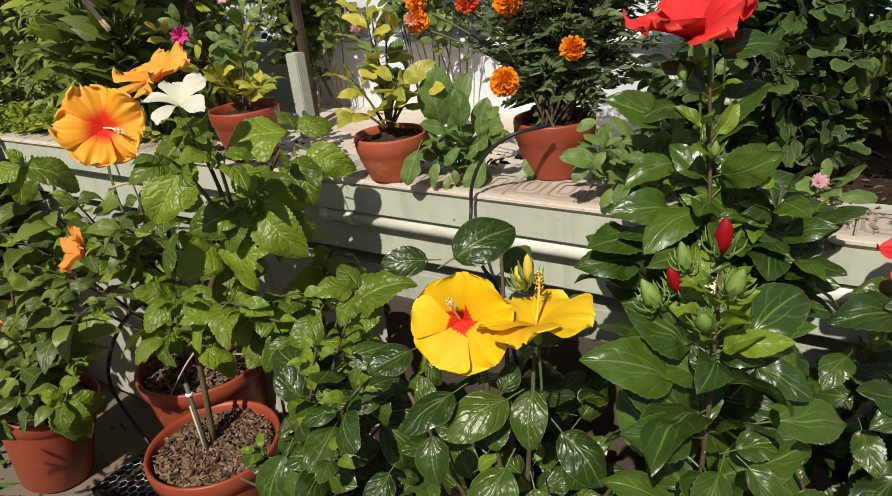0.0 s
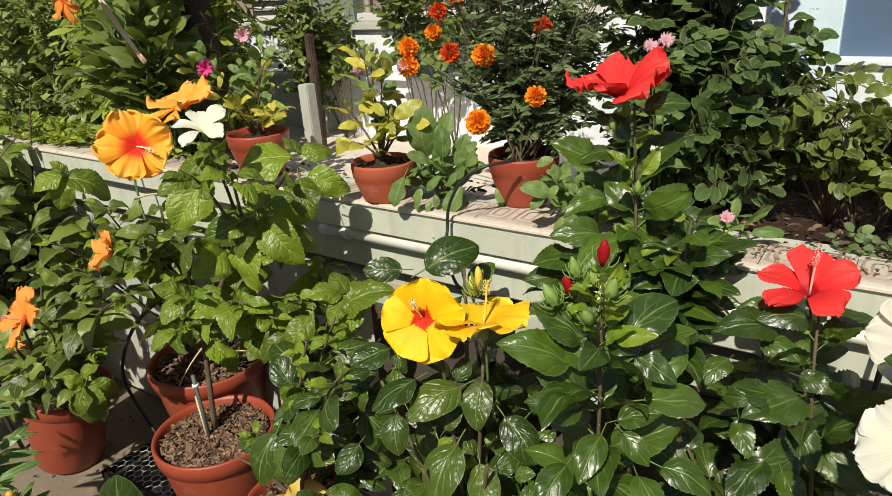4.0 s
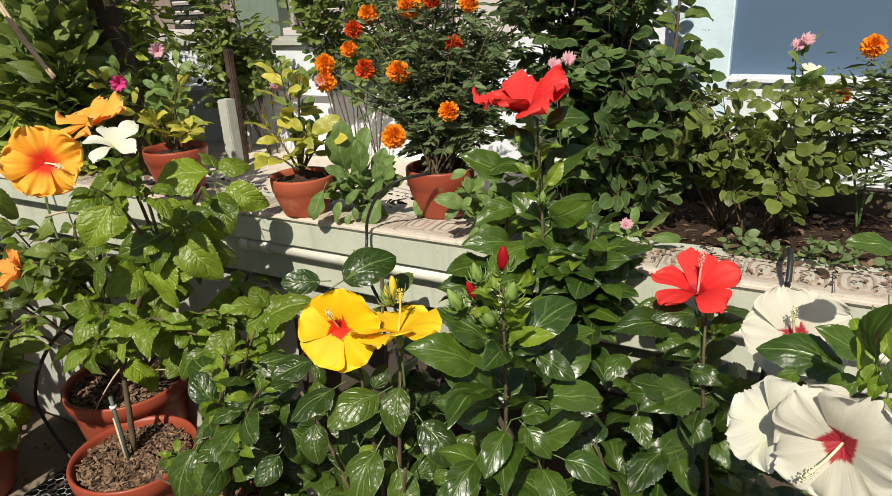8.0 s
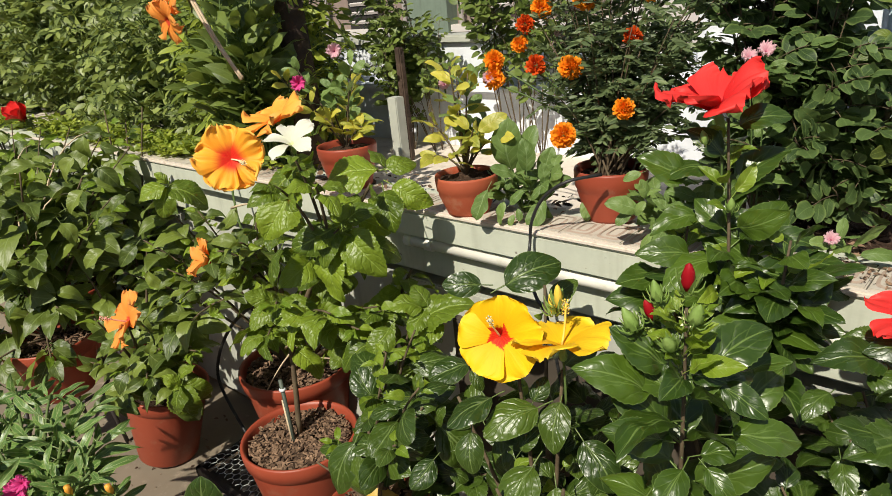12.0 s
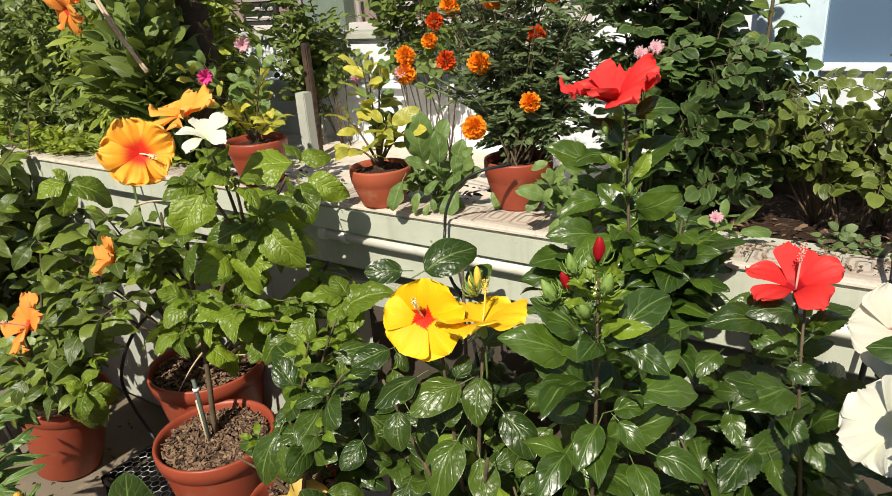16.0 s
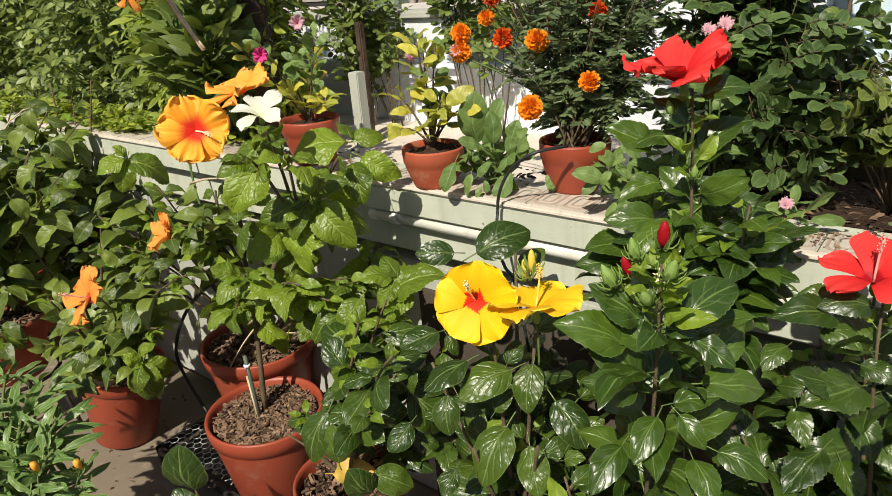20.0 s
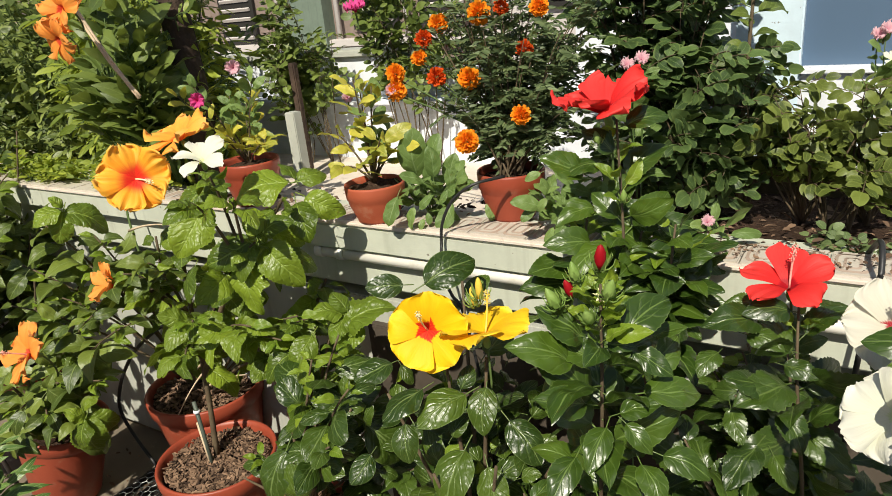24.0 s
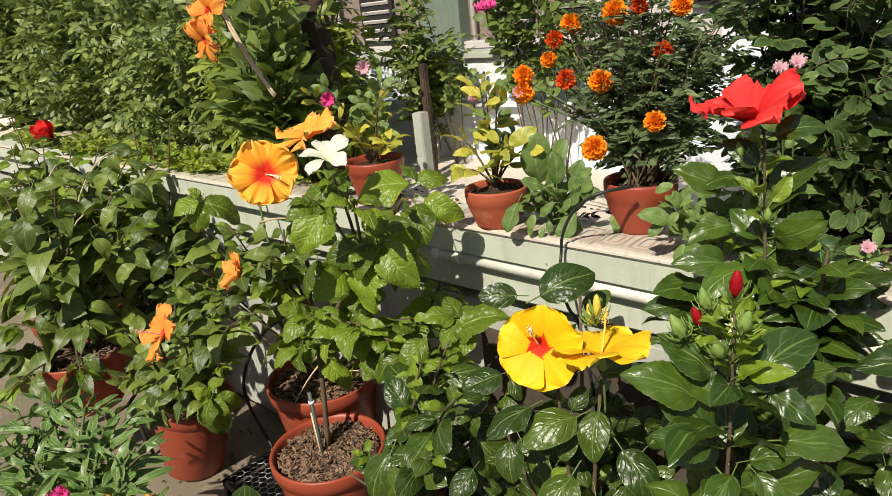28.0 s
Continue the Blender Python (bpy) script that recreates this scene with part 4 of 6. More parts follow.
def chip_mesh(r, count, seed=3):
    """Bark chips and crumbs strewn over the soil."""
    q = random.Random(seed)
    verts, faces = [], []
    for _ in range(count):
        a, d = q.uniform(0, 6.28), r * math.sqrt(q.random())
        c = Vector((d * math.cos(a), d * math.sin(a), 0.012 + q.random() * 0.008))
        turn = Euler((q.uniform(-0.6, 0.6), q.uniform(-0.6, 0.6), q.uniform(0, 6.28))).to_matrix()
        s = Vector((q.uniform(0.003, 0.012), q.uniform(0.0014, 0.0042), q.uniform(0.001, 0.0025)))
        o = len(verts)
        for i in (-1, 1):
            for j in (-1, 1):
                for k in (-1, 1):
                    verts.append(c + turn @ Vector((i * s.x, j * s.y * (1.2 if i > 0 else 0.7), k * s.z)))
        faces += [tuple(o + i for i in f) for f in ((0, 1, 3, 2), (4, 6, 7, 5), (0, 4, 5, 1), (2, 3, 7, 6), (0, 2, 6, 4), (1, 5, 7, 3))]
    return mesh_of("bark_mulch", verts, faces, CHIPS, smooth=False)


def pot(parent, r, h, material=TERRACOTTA, rim=0.05, chips=0, seed=1, full=0.035, tilt=None):
    """A tapered flower pot with a thick rolled rim, soil and crumbs, standing on its parent's origin."""
    b = r * 0.70
    prof = [(0.0, 0.0), (b * 0.96, 0.0), (b, 0.006), (r * 0.925, h - rim - 0.012), (r * 0.935, h - rim - 0.004), (r * 0.975, h - rim), (r, h - rim * 0.5), (r * 1.005, h - 0.006), (r * 0.99, h), (r * 0.95, h - 0.002), (r * 0.925, h - 0.012), (r * 0.88, h - full - 0.03)]
    tilt = tilt or Matrix()
    under("pot", lathe("pot", prof, material, 48, 0.006), parent, tilt)
    under("soil", soil_mesh(r * 0.905, seed), parent, tilt @ Matrix.Translation((0, 0, h - full)))
    if chips:
        under("bark_mulch", chip_mesh(r * 0.86, chips, seed), parent, tilt @ Matrix.Translation((0, 0, h - full)), kind="stuff")


def plant(name, label, category, place, group=""):
    return thing(name, label, category, Matrix.Translation(place), group)


def local(line, base):
    return [Vector(p) - Vector(base) for p in line]


def stems(parent, base, lines, material=STEM, thick=0.006, name="stem"):
    for line in lines:
        n = len(line)
        under(name, tubes_mesh(name, [(local(line, base), [thick * (1 - 0.6 * i / (n - 1)) for i in range(n)])], material, 7), parent)


def lay(parent, base, shapes, rows, r, lean=0.35, name="leaf"):
    """Leaves laid from a foot to a tip, placed to fit the camera's view, all in world places."""
    b = Vector(base)
    for row in rows:
        foot, tip = Vector(row[:3]), Vector(row[3:6])
        to_camera = (Vector((0.2, -0.1, 1.5)) - foot).normalized()   # leaf faces turn towards the camera's position
        face = to_camera * 0.55 + Vector((0, -0.28, 0.72)) + Vector((r.gauss(0, lean), r.gauss(0, lean), r.gauss(0, lean))) * 0.6
        under(name, r.choice(shapes), parent, leaf_pose(foot - b, tip - b, face))


def shoots(parent, base, foot, tips, shapes, r, count=12, size=0.085, start=0.45, hang=0.25, thick=0.005):
    """Leafy shoots that rise from a foot, each with a tuft of leaves at its tip."""
    foot = Vector(foot)
    for q in tips:
        rise = Vector((0, 0, 0.10 + 0.25 * abs(q[2] - foot.z)))
        line = bend(foot, q, rise * 0.5, 9)
        stems(parent, base, [line], STEM, thick)
        grow_leaves(parent, local(line, base), shapes, r, count, size, spread=(45, 105), start=start, tips=True, hang=hang)


r = random.Random(5)

# ---- potted hibiscus on the terrace ----
# orange hibiscus in the staked pot
A = (-1.35, 0.818, 0.085)
pa = plant("potted_hibiscus", "tall orange-flowered hibiscus tied to a stake in a terracotta pot", "plant", A, "potted hibiscus")
pot(pa, 0.172, 0.285, chips=1400, seed=4)
la = smooth_line([(-1.37, 0.83, 0.35), (-1.36, 0.85, 0.62), (-1.31, 0.83, 0.92), (-1.22, 0.80, 1.16)])
lb = smooth_line([(-1.36, 0.85, 0.62), (-1.22, 0.86, 0.86), (-1.03, 0.86, 1.06), (-0.93, 0.86, 1.17)])
lc = smooth_line([(-1.33, 0.84, 0.80), (-1.38, 0.78, 0.9), (-1.42, 0.74, 0.95)])
stems(pa, A, [la, lb, lc], STEM, 0.009)
under("stake", tubes_mesh("stake", [(local([(-1.355, 0.80, 0.33), (-1.392, 0.815, 0.54)], A), [0.005, 0.006])], ROD, 8), pa)
under("stake", tubes_mesh("stake", [(local([(-1.362, 0.80, 0.34), (-1.395, 0.815, 0.47)], A), [0.006, 0.007])], CANE, 8), pa)
under("tie", lathe("tie", [(0.007, -0.005), (0.010, -0.003), (0.010, 0.003), (0.007, 0.005)], WHITEWASH, 12), pa, Matrix.Translation(Vector((-1.386, 0.813, 0.51)) - Vector(A)))
grow_leaves(pa, local(la, A), LEAF_FRESH, r, 15, 0.085, start=0.35, hang=0.7)
grow_leaves(pa, local(lb, A), LEAF_FRESH, r, 14, 0.080, start=0.35, hang=0.7)
grow_leaves(pa, local(lc, A), LEAF_FRESH, r, 9, 0.075)
shoots(pa, A, (-1.355, 0.85, 0.66), ((-0.930, 0.755, 1.100), (-1.068, 0.656, 0.933), (-0.938, 0.703, 0.921), (-1.111, 0.646, 0.846), (-0.886, 0.734, 0.882)), LEAF_FRESH, r, 13, 0.080, 0.6)
shoots(pa, A, (-1.345, 0.84, 0.80), ((-1.359, 0.698, 0.990), (-1.260, 0.708, 1.027)), LEAF_SOFT, r, 11, 0.075)
lay(pa, A, LEAF_FRESH, (
    (-0.961, 0.771, 1.094, -1.015, 0.685, 1.065),
    (-0.952, 0.773, 1.085, -0.953, 0.705, 1.037),
    (-0.934, 0.785, 1.080, -0.846, 0.774, 1.006),
    (-0.953, 0.782, 1.104, -0.993, 0.810, 1.165),
    (-0.942, 0.792, 1.107, -0.883, 0.825, 1.133),
    (-0.976, 0.774, 1.044, -0.951, 0.715, 0.947),
    (-0.946, 0.902, 1.189, -1.051, 0.814, 1.181),
    (-0.928, 0.893, 1.145, -0.883, 0.861, 1.068),
    (-0.913, 0.911, 1.157, -0.833, 0.940, 1.117),
    (-0.932, 0.915, 1.193, -0.898, 0.977, 1.206),
    (-1.050, 0.745, 1.179, -1.064, 0.648, 1.095),
    (-1.048, 0.681, 1.057, -1.039, 0.629, 0.996),
    (-1.043, 0.771, 1.218, -1.083, 0.686, 1.170),
    (-1.057, 0.773, 1.244, -1.002, 0.759, 1.187),
    (-0.937, 0.911, 1.194, -0.986, 0.921, 1.233),
    (-0.939, 0.839, 1.035, -0.890, 0.902, 1.001),
), r, 0.6)
shoots(pa, A, (-1.02, 0.80, 0.95), ((-0.931, 0.674, 1.276), (-0.936, 0.621, 1.232), (-0.887, 0.682, 1.227)), LEAF_FRESH, r, 6, 0.066, 0.75)
hibiscus(pa, A, (-1.232, 0.715, 1.234), (0.66, -0.62, 0.34), 0.080, ORANGE_PETALS, "w", 12, "wide open orange flower with a deep red eye", toward=(1.1, -0.25, -0.1))
hibiscus(pa, A, (-1.195, 0.83, 1.298), (-0.15, -0.42, 0.88), 0.080, ORANGE_CUP, None, 40, "orange flower seen from its side")
hibiscus(pa, A, (-1.015, 0.735, 1.278), (0.25, -0.35, 0.85), 0.066, PLAIN_PETALS, None, 20, "creamy white flower with narrow petals")
hibiscus(pa, A, (-1.440, 0.715, 0.940), (-0.28, -0.74, 0.52), 0.064, ORANGE_FOLDED, None, 5, "small folded orange flower")

# orange hibiscus in the near corner pot
B = (-2.14, 0.73, 0.021)
pb = plant("potted_hibiscus", "bushy orange hibiscus in a terracotta pot on the floor", "plant", B, "potted hibiscus")
pot(pb, 0.152, 0.30, seed=6, tilt=Matrix.Rotation(radians(11), 4, Vector((-0.6, 0.8, 0))))
bl = [smooth_line([(B[0], B[1], 0.33), (B[0] + dx * 0.5, B[1] + dy * 0.5, 0.36 + 0.5 * h), (B[0] + dx, B[1] + dy, 0.36 + h)]) for dx, dy, h in ((0.46, 0.0, 0.34), (0.28, -0.12, 0.36), (0.08, -0.14, 0.30), (-0.14, -0.06, 0.40), (0.30, 0.12, 0.50), (0.10, 0.08, 0.50), (0.20, -0.16, 0.10), (-0.10, -0.14, 0.08), (0.24, 0.04, 0.14))]
stems(pb, B, bl, STEM, 0.007)
for q in bl:
    grow_leaves(pb, local(q, B), LEAF_SOFT, r, 9, 0.088, start=0.35, tips=True)
shoots(pb, B, (-2.08, 0.74, 0.33), ((-1.667, 0.629, 0.522), (-1.767, 0.653, 0.606), (-1.594, 0.715, 0.825), (-1.832, 0.562, 0.557), (-1.794, 0.484, 0.481), (-1.592, 0.689, 0.635), (-1.434, 0.723, 0.827), (-1.711, 0.699, 0.729), (-1.688, 0.564, 0.577)), LEAF_SOFT, r, 13, 0.088, 0.5)
lay(pb, B, LEAF_SOFT, (
    (-1.674, 0.651, 0.51, -1.654, 0.65, 0.372),
    (-1.674, 0.651, 0.51, -1.677, 0.604, 0.563),
    (-1.674, 0.651, 0.51, -1.675, 0.609, 0.434),
    (-1.671, 0.657, 0.507, -1.625, 0.721, 0.457),
    (-1.693, 0.658, 0.53, -1.669, 0.691, 0.569),
    (-1.743, 0.61, 0.617, -1.701, 0.66, 0.555),
    (-1.743, 0.61, 0.617, -1.727, 0.631, 0.659),
    (-1.75, 0.591, 0.596, -1.766, 0.534, 0.544),
    (-1.768, 0.543, 0.634, -1.775, 0.491, 0.64),
    (-1.768, 0.544, 0.577, -1.768, 0.496, 0.526),
    (-1.779, 0.514, 0.512, -1.779, 0.473, 0.457),
    (-1.722, 0.665, 0.7, -1.694, 0.708, 0.65),
    (-1.703, 0.713, 0.683, -1.666, 0.766, 0.611),
    (-1.743, 0.61, 0.739, -1.73, 0.631, 0.686),
    (-1.707, 0.705, 0.779, -1.714, 0.648, 0.747),
    (-1.773, 0.53, 0.694, -1.779, 0.49, 0.657),
), r, 0.4)
lay(pb, B, LEAF_FRESH, (
    (-1.646, 0.639, 0.526, -1.634, 0.641, 0.385),
    (-1.646, 0.639, 0.526, -1.658, 0.596, 0.574),
    (-1.637, 0.635, 0.531, -1.639, 0.594, 0.455),
    (-1.644, 0.645, 0.523, -1.609, 0.713, 0.467),
    (-1.656, 0.642, 0.55, -1.638, 0.677, 0.585),
    (-1.712, 0.662, 0.704, -1.683, 0.703, 0.655),
), r, 0.4)
hibiscus(pb, B, (-1.475, 0.490, 0.850), (-0.20, -0.83, 0.45), 0.078, ORANGE_PALE, "p", 30, "orange flower turned sideways")

# hibiscus in the pot behind
D = (-1.62, 1.02, 0.12)
pd = plant("potted_hibiscus", "leggy green hibiscus in a wide terracotta pot by the wall", "plant", D, "potted hibiscus")
pot(pd, 0.19, 0.31, chips=1100, seed=8)
dl = [smooth_line([(-1.60, 1.0, 0.41), (-1.5, 0.98, 0.65), (-1.30, 0.97, 0.85), (-1.16, 0.96, 0.99)]), smooth_line([(-1.64, 1.0, 0.41), (-1.62, 0.96, 0.70), (-1.56, 0.94, 0.98)]), smooth_line([(-1.58, 1.02, 0.41), (-1.34, 1.0, 0.60), (-1.05, 0.98, 0.80), (-0.95, 0.97, 0.92)])]
stems(pd, D, dl, STEM, 0.009)
for q in dl:
    grow_leaves(pd, local(q, D), LEAF_FRESH, r, 26, 0.084, start=0.3, hang=0.6)
lay(pd, D, LEAF_FRESH, (
    (-0.801, 0.847, 0.907, -0.855, 0.786, 0.925),
    (-0.794, 0.849, 0.901, -0.792, 0.789, 0.864),
    (-0.792, 0.857, 0.912, -0.839, 0.867, 0.951),
    (-0.795, 0.835, 0.876, -0.705, 0.906, 0.928),
    (-0.760, 0.863, 0.875, -0.788, 0.795, 0.843),
    (-0.848, 0.790, 0.872, -0.861, 0.723, 0.816),
    (-0.799, 0.803, 0.822, -0.722, 0.827, 0.803),
    (-0.782, 0.798, 0.786, -0.798, 0.734, 0.743),
    (-0.732, 0.835, 0.782, -0.748, 0.771, 0.738),
    (-0.823, 0.743, 0.744, -0.839, 0.680, 0.701),
    (-0.881, 0.747, 0.841, -0.908, 0.682, 0.808),
    (-0.729, 0.802, 0.713, -0.747, 0.743, 0.682),
    (-1.505, 0.675, 1.15, -1.533, 0.605, 1.136),
    (-1.504, 0.677, 1.146, -1.521, 0.646, 1.067),
    (-1.503, 0.679, 1.142, -1.441, 0.75, 1.1),
    (-1.503, 0.679, 1.156, -1.512, 0.66, 1.189),
), r, 0.4)
lay(pd, D, LEAF_SOFT, (
    (-1.801, 0.76, 0.984, -1.82, 0.699, 0.948),
    (-1.78, 0.796, 0.931, -1.754, 0.829, 0.869),
    (-1.84, 0.693, 0.92, -1.862, 0.637, 0.864),
    (-1.752, 0.846, 0.864, -1.718, 0.886, 0.799),
    (-1.711, 0.918, 0.865, -1.695, 0.925, 0.77),
    (-1.858, 0.662, 1.015, -1.88, 0.607, 0.986),
    (-1.888, 0.608, 1.11, -1.899, 0.553, 1.058),
    (-1.889, 0.607, 1.206, -1.91, 0.56, 1.144),
    (-1.884, 0.615, 0.922, -1.916, 0.554, 0.885),
    (-1.761, 0.829, 0.995, -1.72, 0.87, 0.961),
    (-1.836, 0.7, 0.828, -1.802, 0.728, 0.768),
    (-1.746, 0.856, 0.767, -1.764, 0.785, 0.714),
    (-1.86, 0.658, 1.165, -1.83, 0.689, 1.103),
    (-1.835, 0.7, 1.074, -1.848, 0.647, 1.037),
    (-1.928, 0.539, 1.025, -1.899, 0.553, 0.958),
    (-1.796, 0.768, 0.828, -1.808, 0.738, 0.892),
), r, 0.4)
shoots(pd, D, (-1.64, 1.0, 0.42), ((-1.822, 0.769, 1.058), (-1.887, 0.715, 0.937), (-1.748, 0.728, 0.849), (-1.940, 0.673, 0.817), (-1.661, 0.785, 0.937), (-1.665, 0.823, 1.014)), LEAF_SOFT, r, 13, 0.092, 0.6)
shoots(pd, D, (-1.56, 1.0, 0.42), ((-0.811, 0.824, 0.917), (-0.800, 0.730, 0.853), (-0.866, 0.775, 0.925)), LEAF_FRESH, r, 12, 0.082, 0.6)
for q, w in (((-1.52, 0.93, 0.55), (-1.20, 0.90, 0.74)), ((-1.42, 0.92, 0.60), (-1.55, 0.85, 0.42)), ((-1.70, 0.95, 0.98), (-1.36, 0.90, 1.04)), ((-1.48, 0.92, 0.50), (-1.22, 0.90, 0.62))):
    under("dry_twig", tubes_mesh("dry_twig", [(local(bend(q, w, (0.0, 0.0, 0.03), 8), D), [0.004 - 0.0004 * i for i in range(8)])], CANE, 6), pd)

# far pots to the side
for q, (x, y, z, tall, label) in enumerate(((-2.52, 0.560, 0.25, 0.66, "leafy green hibiscus in an old terracotta pot on an iron stand"), (-3.18, 0.86, 0.1, 0.92, "dense green hibiscus in a terracotta pot by the wall"), (-2.70, 1.00, 0.0, 0.95, "green hibiscus in a terracotta pot against the wall"), (-3.42, 0.80, 0.0, 0.85, "full green hibiscus in a terracotta pot out on the terrace"))):
    P = (x, y, z)
    pf = plant("potted_shrub", label, "plant", P, "potted shrubs")
    pot(pf, 0.165 if q else 0.162, 0.31 if q else 0.225, TERRACOTTA, chips=300, seed=10 + q)
    rr = random.Random(40 + q)
    for k in range(14):
        a = k * 2.4 + q
        e = Vector((x + 0.40 * math.cos(a) * rr.uniform(0.3, 1.0), y + 0.15 * math.sin(a) * rr.uniform(0.3, 1.0), z + 0.30 + tall * rr.uniform(0.12, 1.0)))
        line = bend((x, y, z + 0.29), e, (0, 0, 0.10), 8)
        stems(pf, P, [line], STEM, 0.006)
        grow_leaves(pf, local(line, P), LEAF_SOFT, rr, 15 if q else 12, 0.118, start=0.3, tips=True, hang=0.35)
    if q == 0:
        shoots(pf, P, (x, y, z + 0.22), ((-2.740, 0.468, 0.694), (-2.628, 0.398, 0.632), (-2.430, 0.288, 0.468), (-2.834, 0.525, 0.845), (-2.713, 0.531, 0.770), (-2.618, 0.355, 0.526), (-2.811, 0.585, 0.922)), LEAF_SOFT, rr, 9, 0.12, 0.55, 0.5)
        shoots(pf, P, (x, y, z + 0.22), ((-2.689, 0.629, 1.072), (-2.584, 0.738, 1.086), (-2.314, 0.767, 1.062), (-2.130, 0.772, 1.010), (-2.926, 0.646, 1.125), (-2.807, 0.769, 1.139), (-2.590, 0.823, 1.120), (-2.273, 0.750, 0.947)), LEAF_SOFT, rr, 10, 0.12, 0.6, 0.5)
        for tip in ((-2.681, 0.750, 1.152), (-2.529, 0.910, 1.177), (-2.319, 0.735, 1.008)):
            under("bare_twig", tubes_mesh("bare_twig", [(local(bend((x, y, z + 0.24), tip, (0.05, -0.08, 0.35), 10), P), [0.0045 - 0.0003 * i for i in range(10)])], CANE, 6), pf)
        shoots(pf, P, (x, y, z + 0.24), ((-2.949, 0.668, 1.214), (-2.861, 0.756, 1.218), (-2.665, 0.787, 1.196), (-2.587, 0.864, 1.197), (-2.393, 0.894, 1.175), (-2.211, 0.906, 1.143), (-2.780, 0.646, 1.136), (-2.504, 0.758, 1.120), (-2.252, 0.837, 1.081)), LEAF_SOFT, rr, 10, 0.115, 0.62, 0.5)
        shoots(pf, P, (x, y, z + 0.24), ((-2.566, 0.641, 0.917), (-2.461, 0.743, 0.915), (-2.510, 0.512, 0.716), (-2.394, 0.629, 0.722), (-2.347, 0.694, 0.619), (-2.704, 0.714, 1.022), (-2.585, 0.845, 1.050), (-2.360, 0.851, 0.933), (-2.314, 0.496, 0.473)), LEAF_SOFT, rr, 9, 0.12, 0.5, 0.5)
        lay(pf, P, LEAF_SOFT, (
    (-2.264, 0.508, 1.152, -2.258, 0.459, 1.061),
    (-2.311, 0.525, 1.079, -2.278, 0.584, 1.013),
    (-2.259, 0.456, 1.062, -2.256, 0.433, 0.955),
    (-2.276, 0.64, 0.97, -2.301, 0.527, 0.911),
    (-2.275, 0.644, 0.938, -2.28, 0.565, 0.877),
    (-2.315, 0.683, 0.966, -2.299, 0.701, 0.869),
    (-2.299, 0.738, 0.936, -2.308, 0.664, 0.943),
    (-2.329, 0.637, 1.139, -2.35, 0.535, 1.133),
    (-2.376, 0.827, 1.187, -2.375, 0.814, 1.103),
    (-2.313, 0.69, 1.139, -2.278, 0.763, 1.087),
    (-2.355, 0.897, 1.092, -2.345, 0.86, 0.964),
    (-2.351, 0.909, 1.042, -2.328, 0.967, 0.962),
    (-2.305, 0.89, 0.969, -2.324, 0.743, 0.992),
    (-2.2, 0.547, 0.738, -2.162, 0.613, 0.709),
    (-2.223, 0.473, 0.8, -2.222, 0.434, 0.86),
    (-2.222, 0.474, 0.792, -2.19, 0.534, 0.791),
), rr, 0.4)
    under("stand_ring", tubes_mesh("stand_ring", [([Vector((0.15 * math.cos(i * 0.5236), 0.15 * math.sin(i * 0.5236), -0.008)) for i in range(13)], 0.007)], IRON, 6), pf)
    if z > 0.05:
        for i in range(3):
            c, s_ = math.cos(i * 2.094 + 0.6), math.sin(i * 2.094 + 0.6)
            under("stand_leg", tubes_mesh("stand_leg", [([(0.15 * c, 0.15 * s_, -0.006), (0.19 * c, 0.19 * s_, -z)], 0.008)], IRON, 6), pf)

# plant in the pot at the front
F = (-0.90, 0.72, 0.13)
pf = plant("potted_hibiscus", "young glossy hibiscus in a terracotta pot with a fallen yellow leaf", "plant", F, "potted hibiscus")
pot(pf, 0.135, 0.27, chips=360, seed=14)
fl = [smooth_line([(-0.90, 0.72, 0.38), (-0.90 + dx * 0.5, 0.72 + dy * 0.5, 0.38 + h * 0.6), (-0.90 + dx, 0.72 + dy, 0.38 + h)]) for dx, dy, h in ((0.10, 0.0, 0.42), (0.22, -0.02, 0.40), (-0.05, 0.05, 0.30), (0.05, 0.16, 0.52), (-0.10, -0.08, 0.16), (0.16, -0.10, 0.24))]
stems(pf, F, fl, STEM, 0.006)
for q in fl:
    grow_leaves(pf, local([v + Vector((-0.07, 0.10, -0.03)) for v in q], F), LEAF_ROUND, r, 8, 0.075, start=0.42, tips=True)
lay(pf, F, LEAF_ROUND, (
    (-0.725, 0.721, 0.772, -0.76, 0.672, 0.799),
    (-0.721, 0.726, 0.783, -0.716, 0.727, 0.831),
    (-0.709, 0.741, 0.761, -0.664, 0.78, 0.794),
    (-0.711, 0.723, 0.733, -0.752, 0.639, 0.696),
    (-0.671, 0.725, 0.726, -0.652, 0.73, 0.777),
    (-0.68, 0.713, 0.737, -0.698, 0.683, 0.747),
    (-0.708, 0.758, 0.719, -0.63, 0.814, 0.722),
    (-0.681, 0.743, 0.711, -0.62, 0.779, 0.609),
    (-0.777, 0.594, 0.719, -0.798, 0.54, 0.618),
    (-0.751, 0.579, 0.613, -0.748, 0.567, 0.701),
    (-0.758, 0.602, 0.67, -0.727, 0.626, 0.706),
    (-0.721, 0.632, 0.508, -0.736, 0.589, 0.587),
    (-0.732, 0.649, 0.541, -0.668, 0.705, 0.49),
    (-0.689, 0.766, 0.575, -0.657, 0.789, 0.548),
    (-0.669, 0.837, 0.816, -0.714, 0.758, 0.811),
    (-0.708, 0.71, 0.772, -0.734, 0.67, 0.768),
), r, 0.4)
under("dry_leaf", LEAF_YELLOW_BROAD, pf, leaf_pose(Vector((-0.90, 0.68, 0.44)) - Vector(F), Vector((-0.80, 0.71, 0.47)) - Vector(F), (0.4, -0.7, 0.5)), "curled yellow fallen leaf")

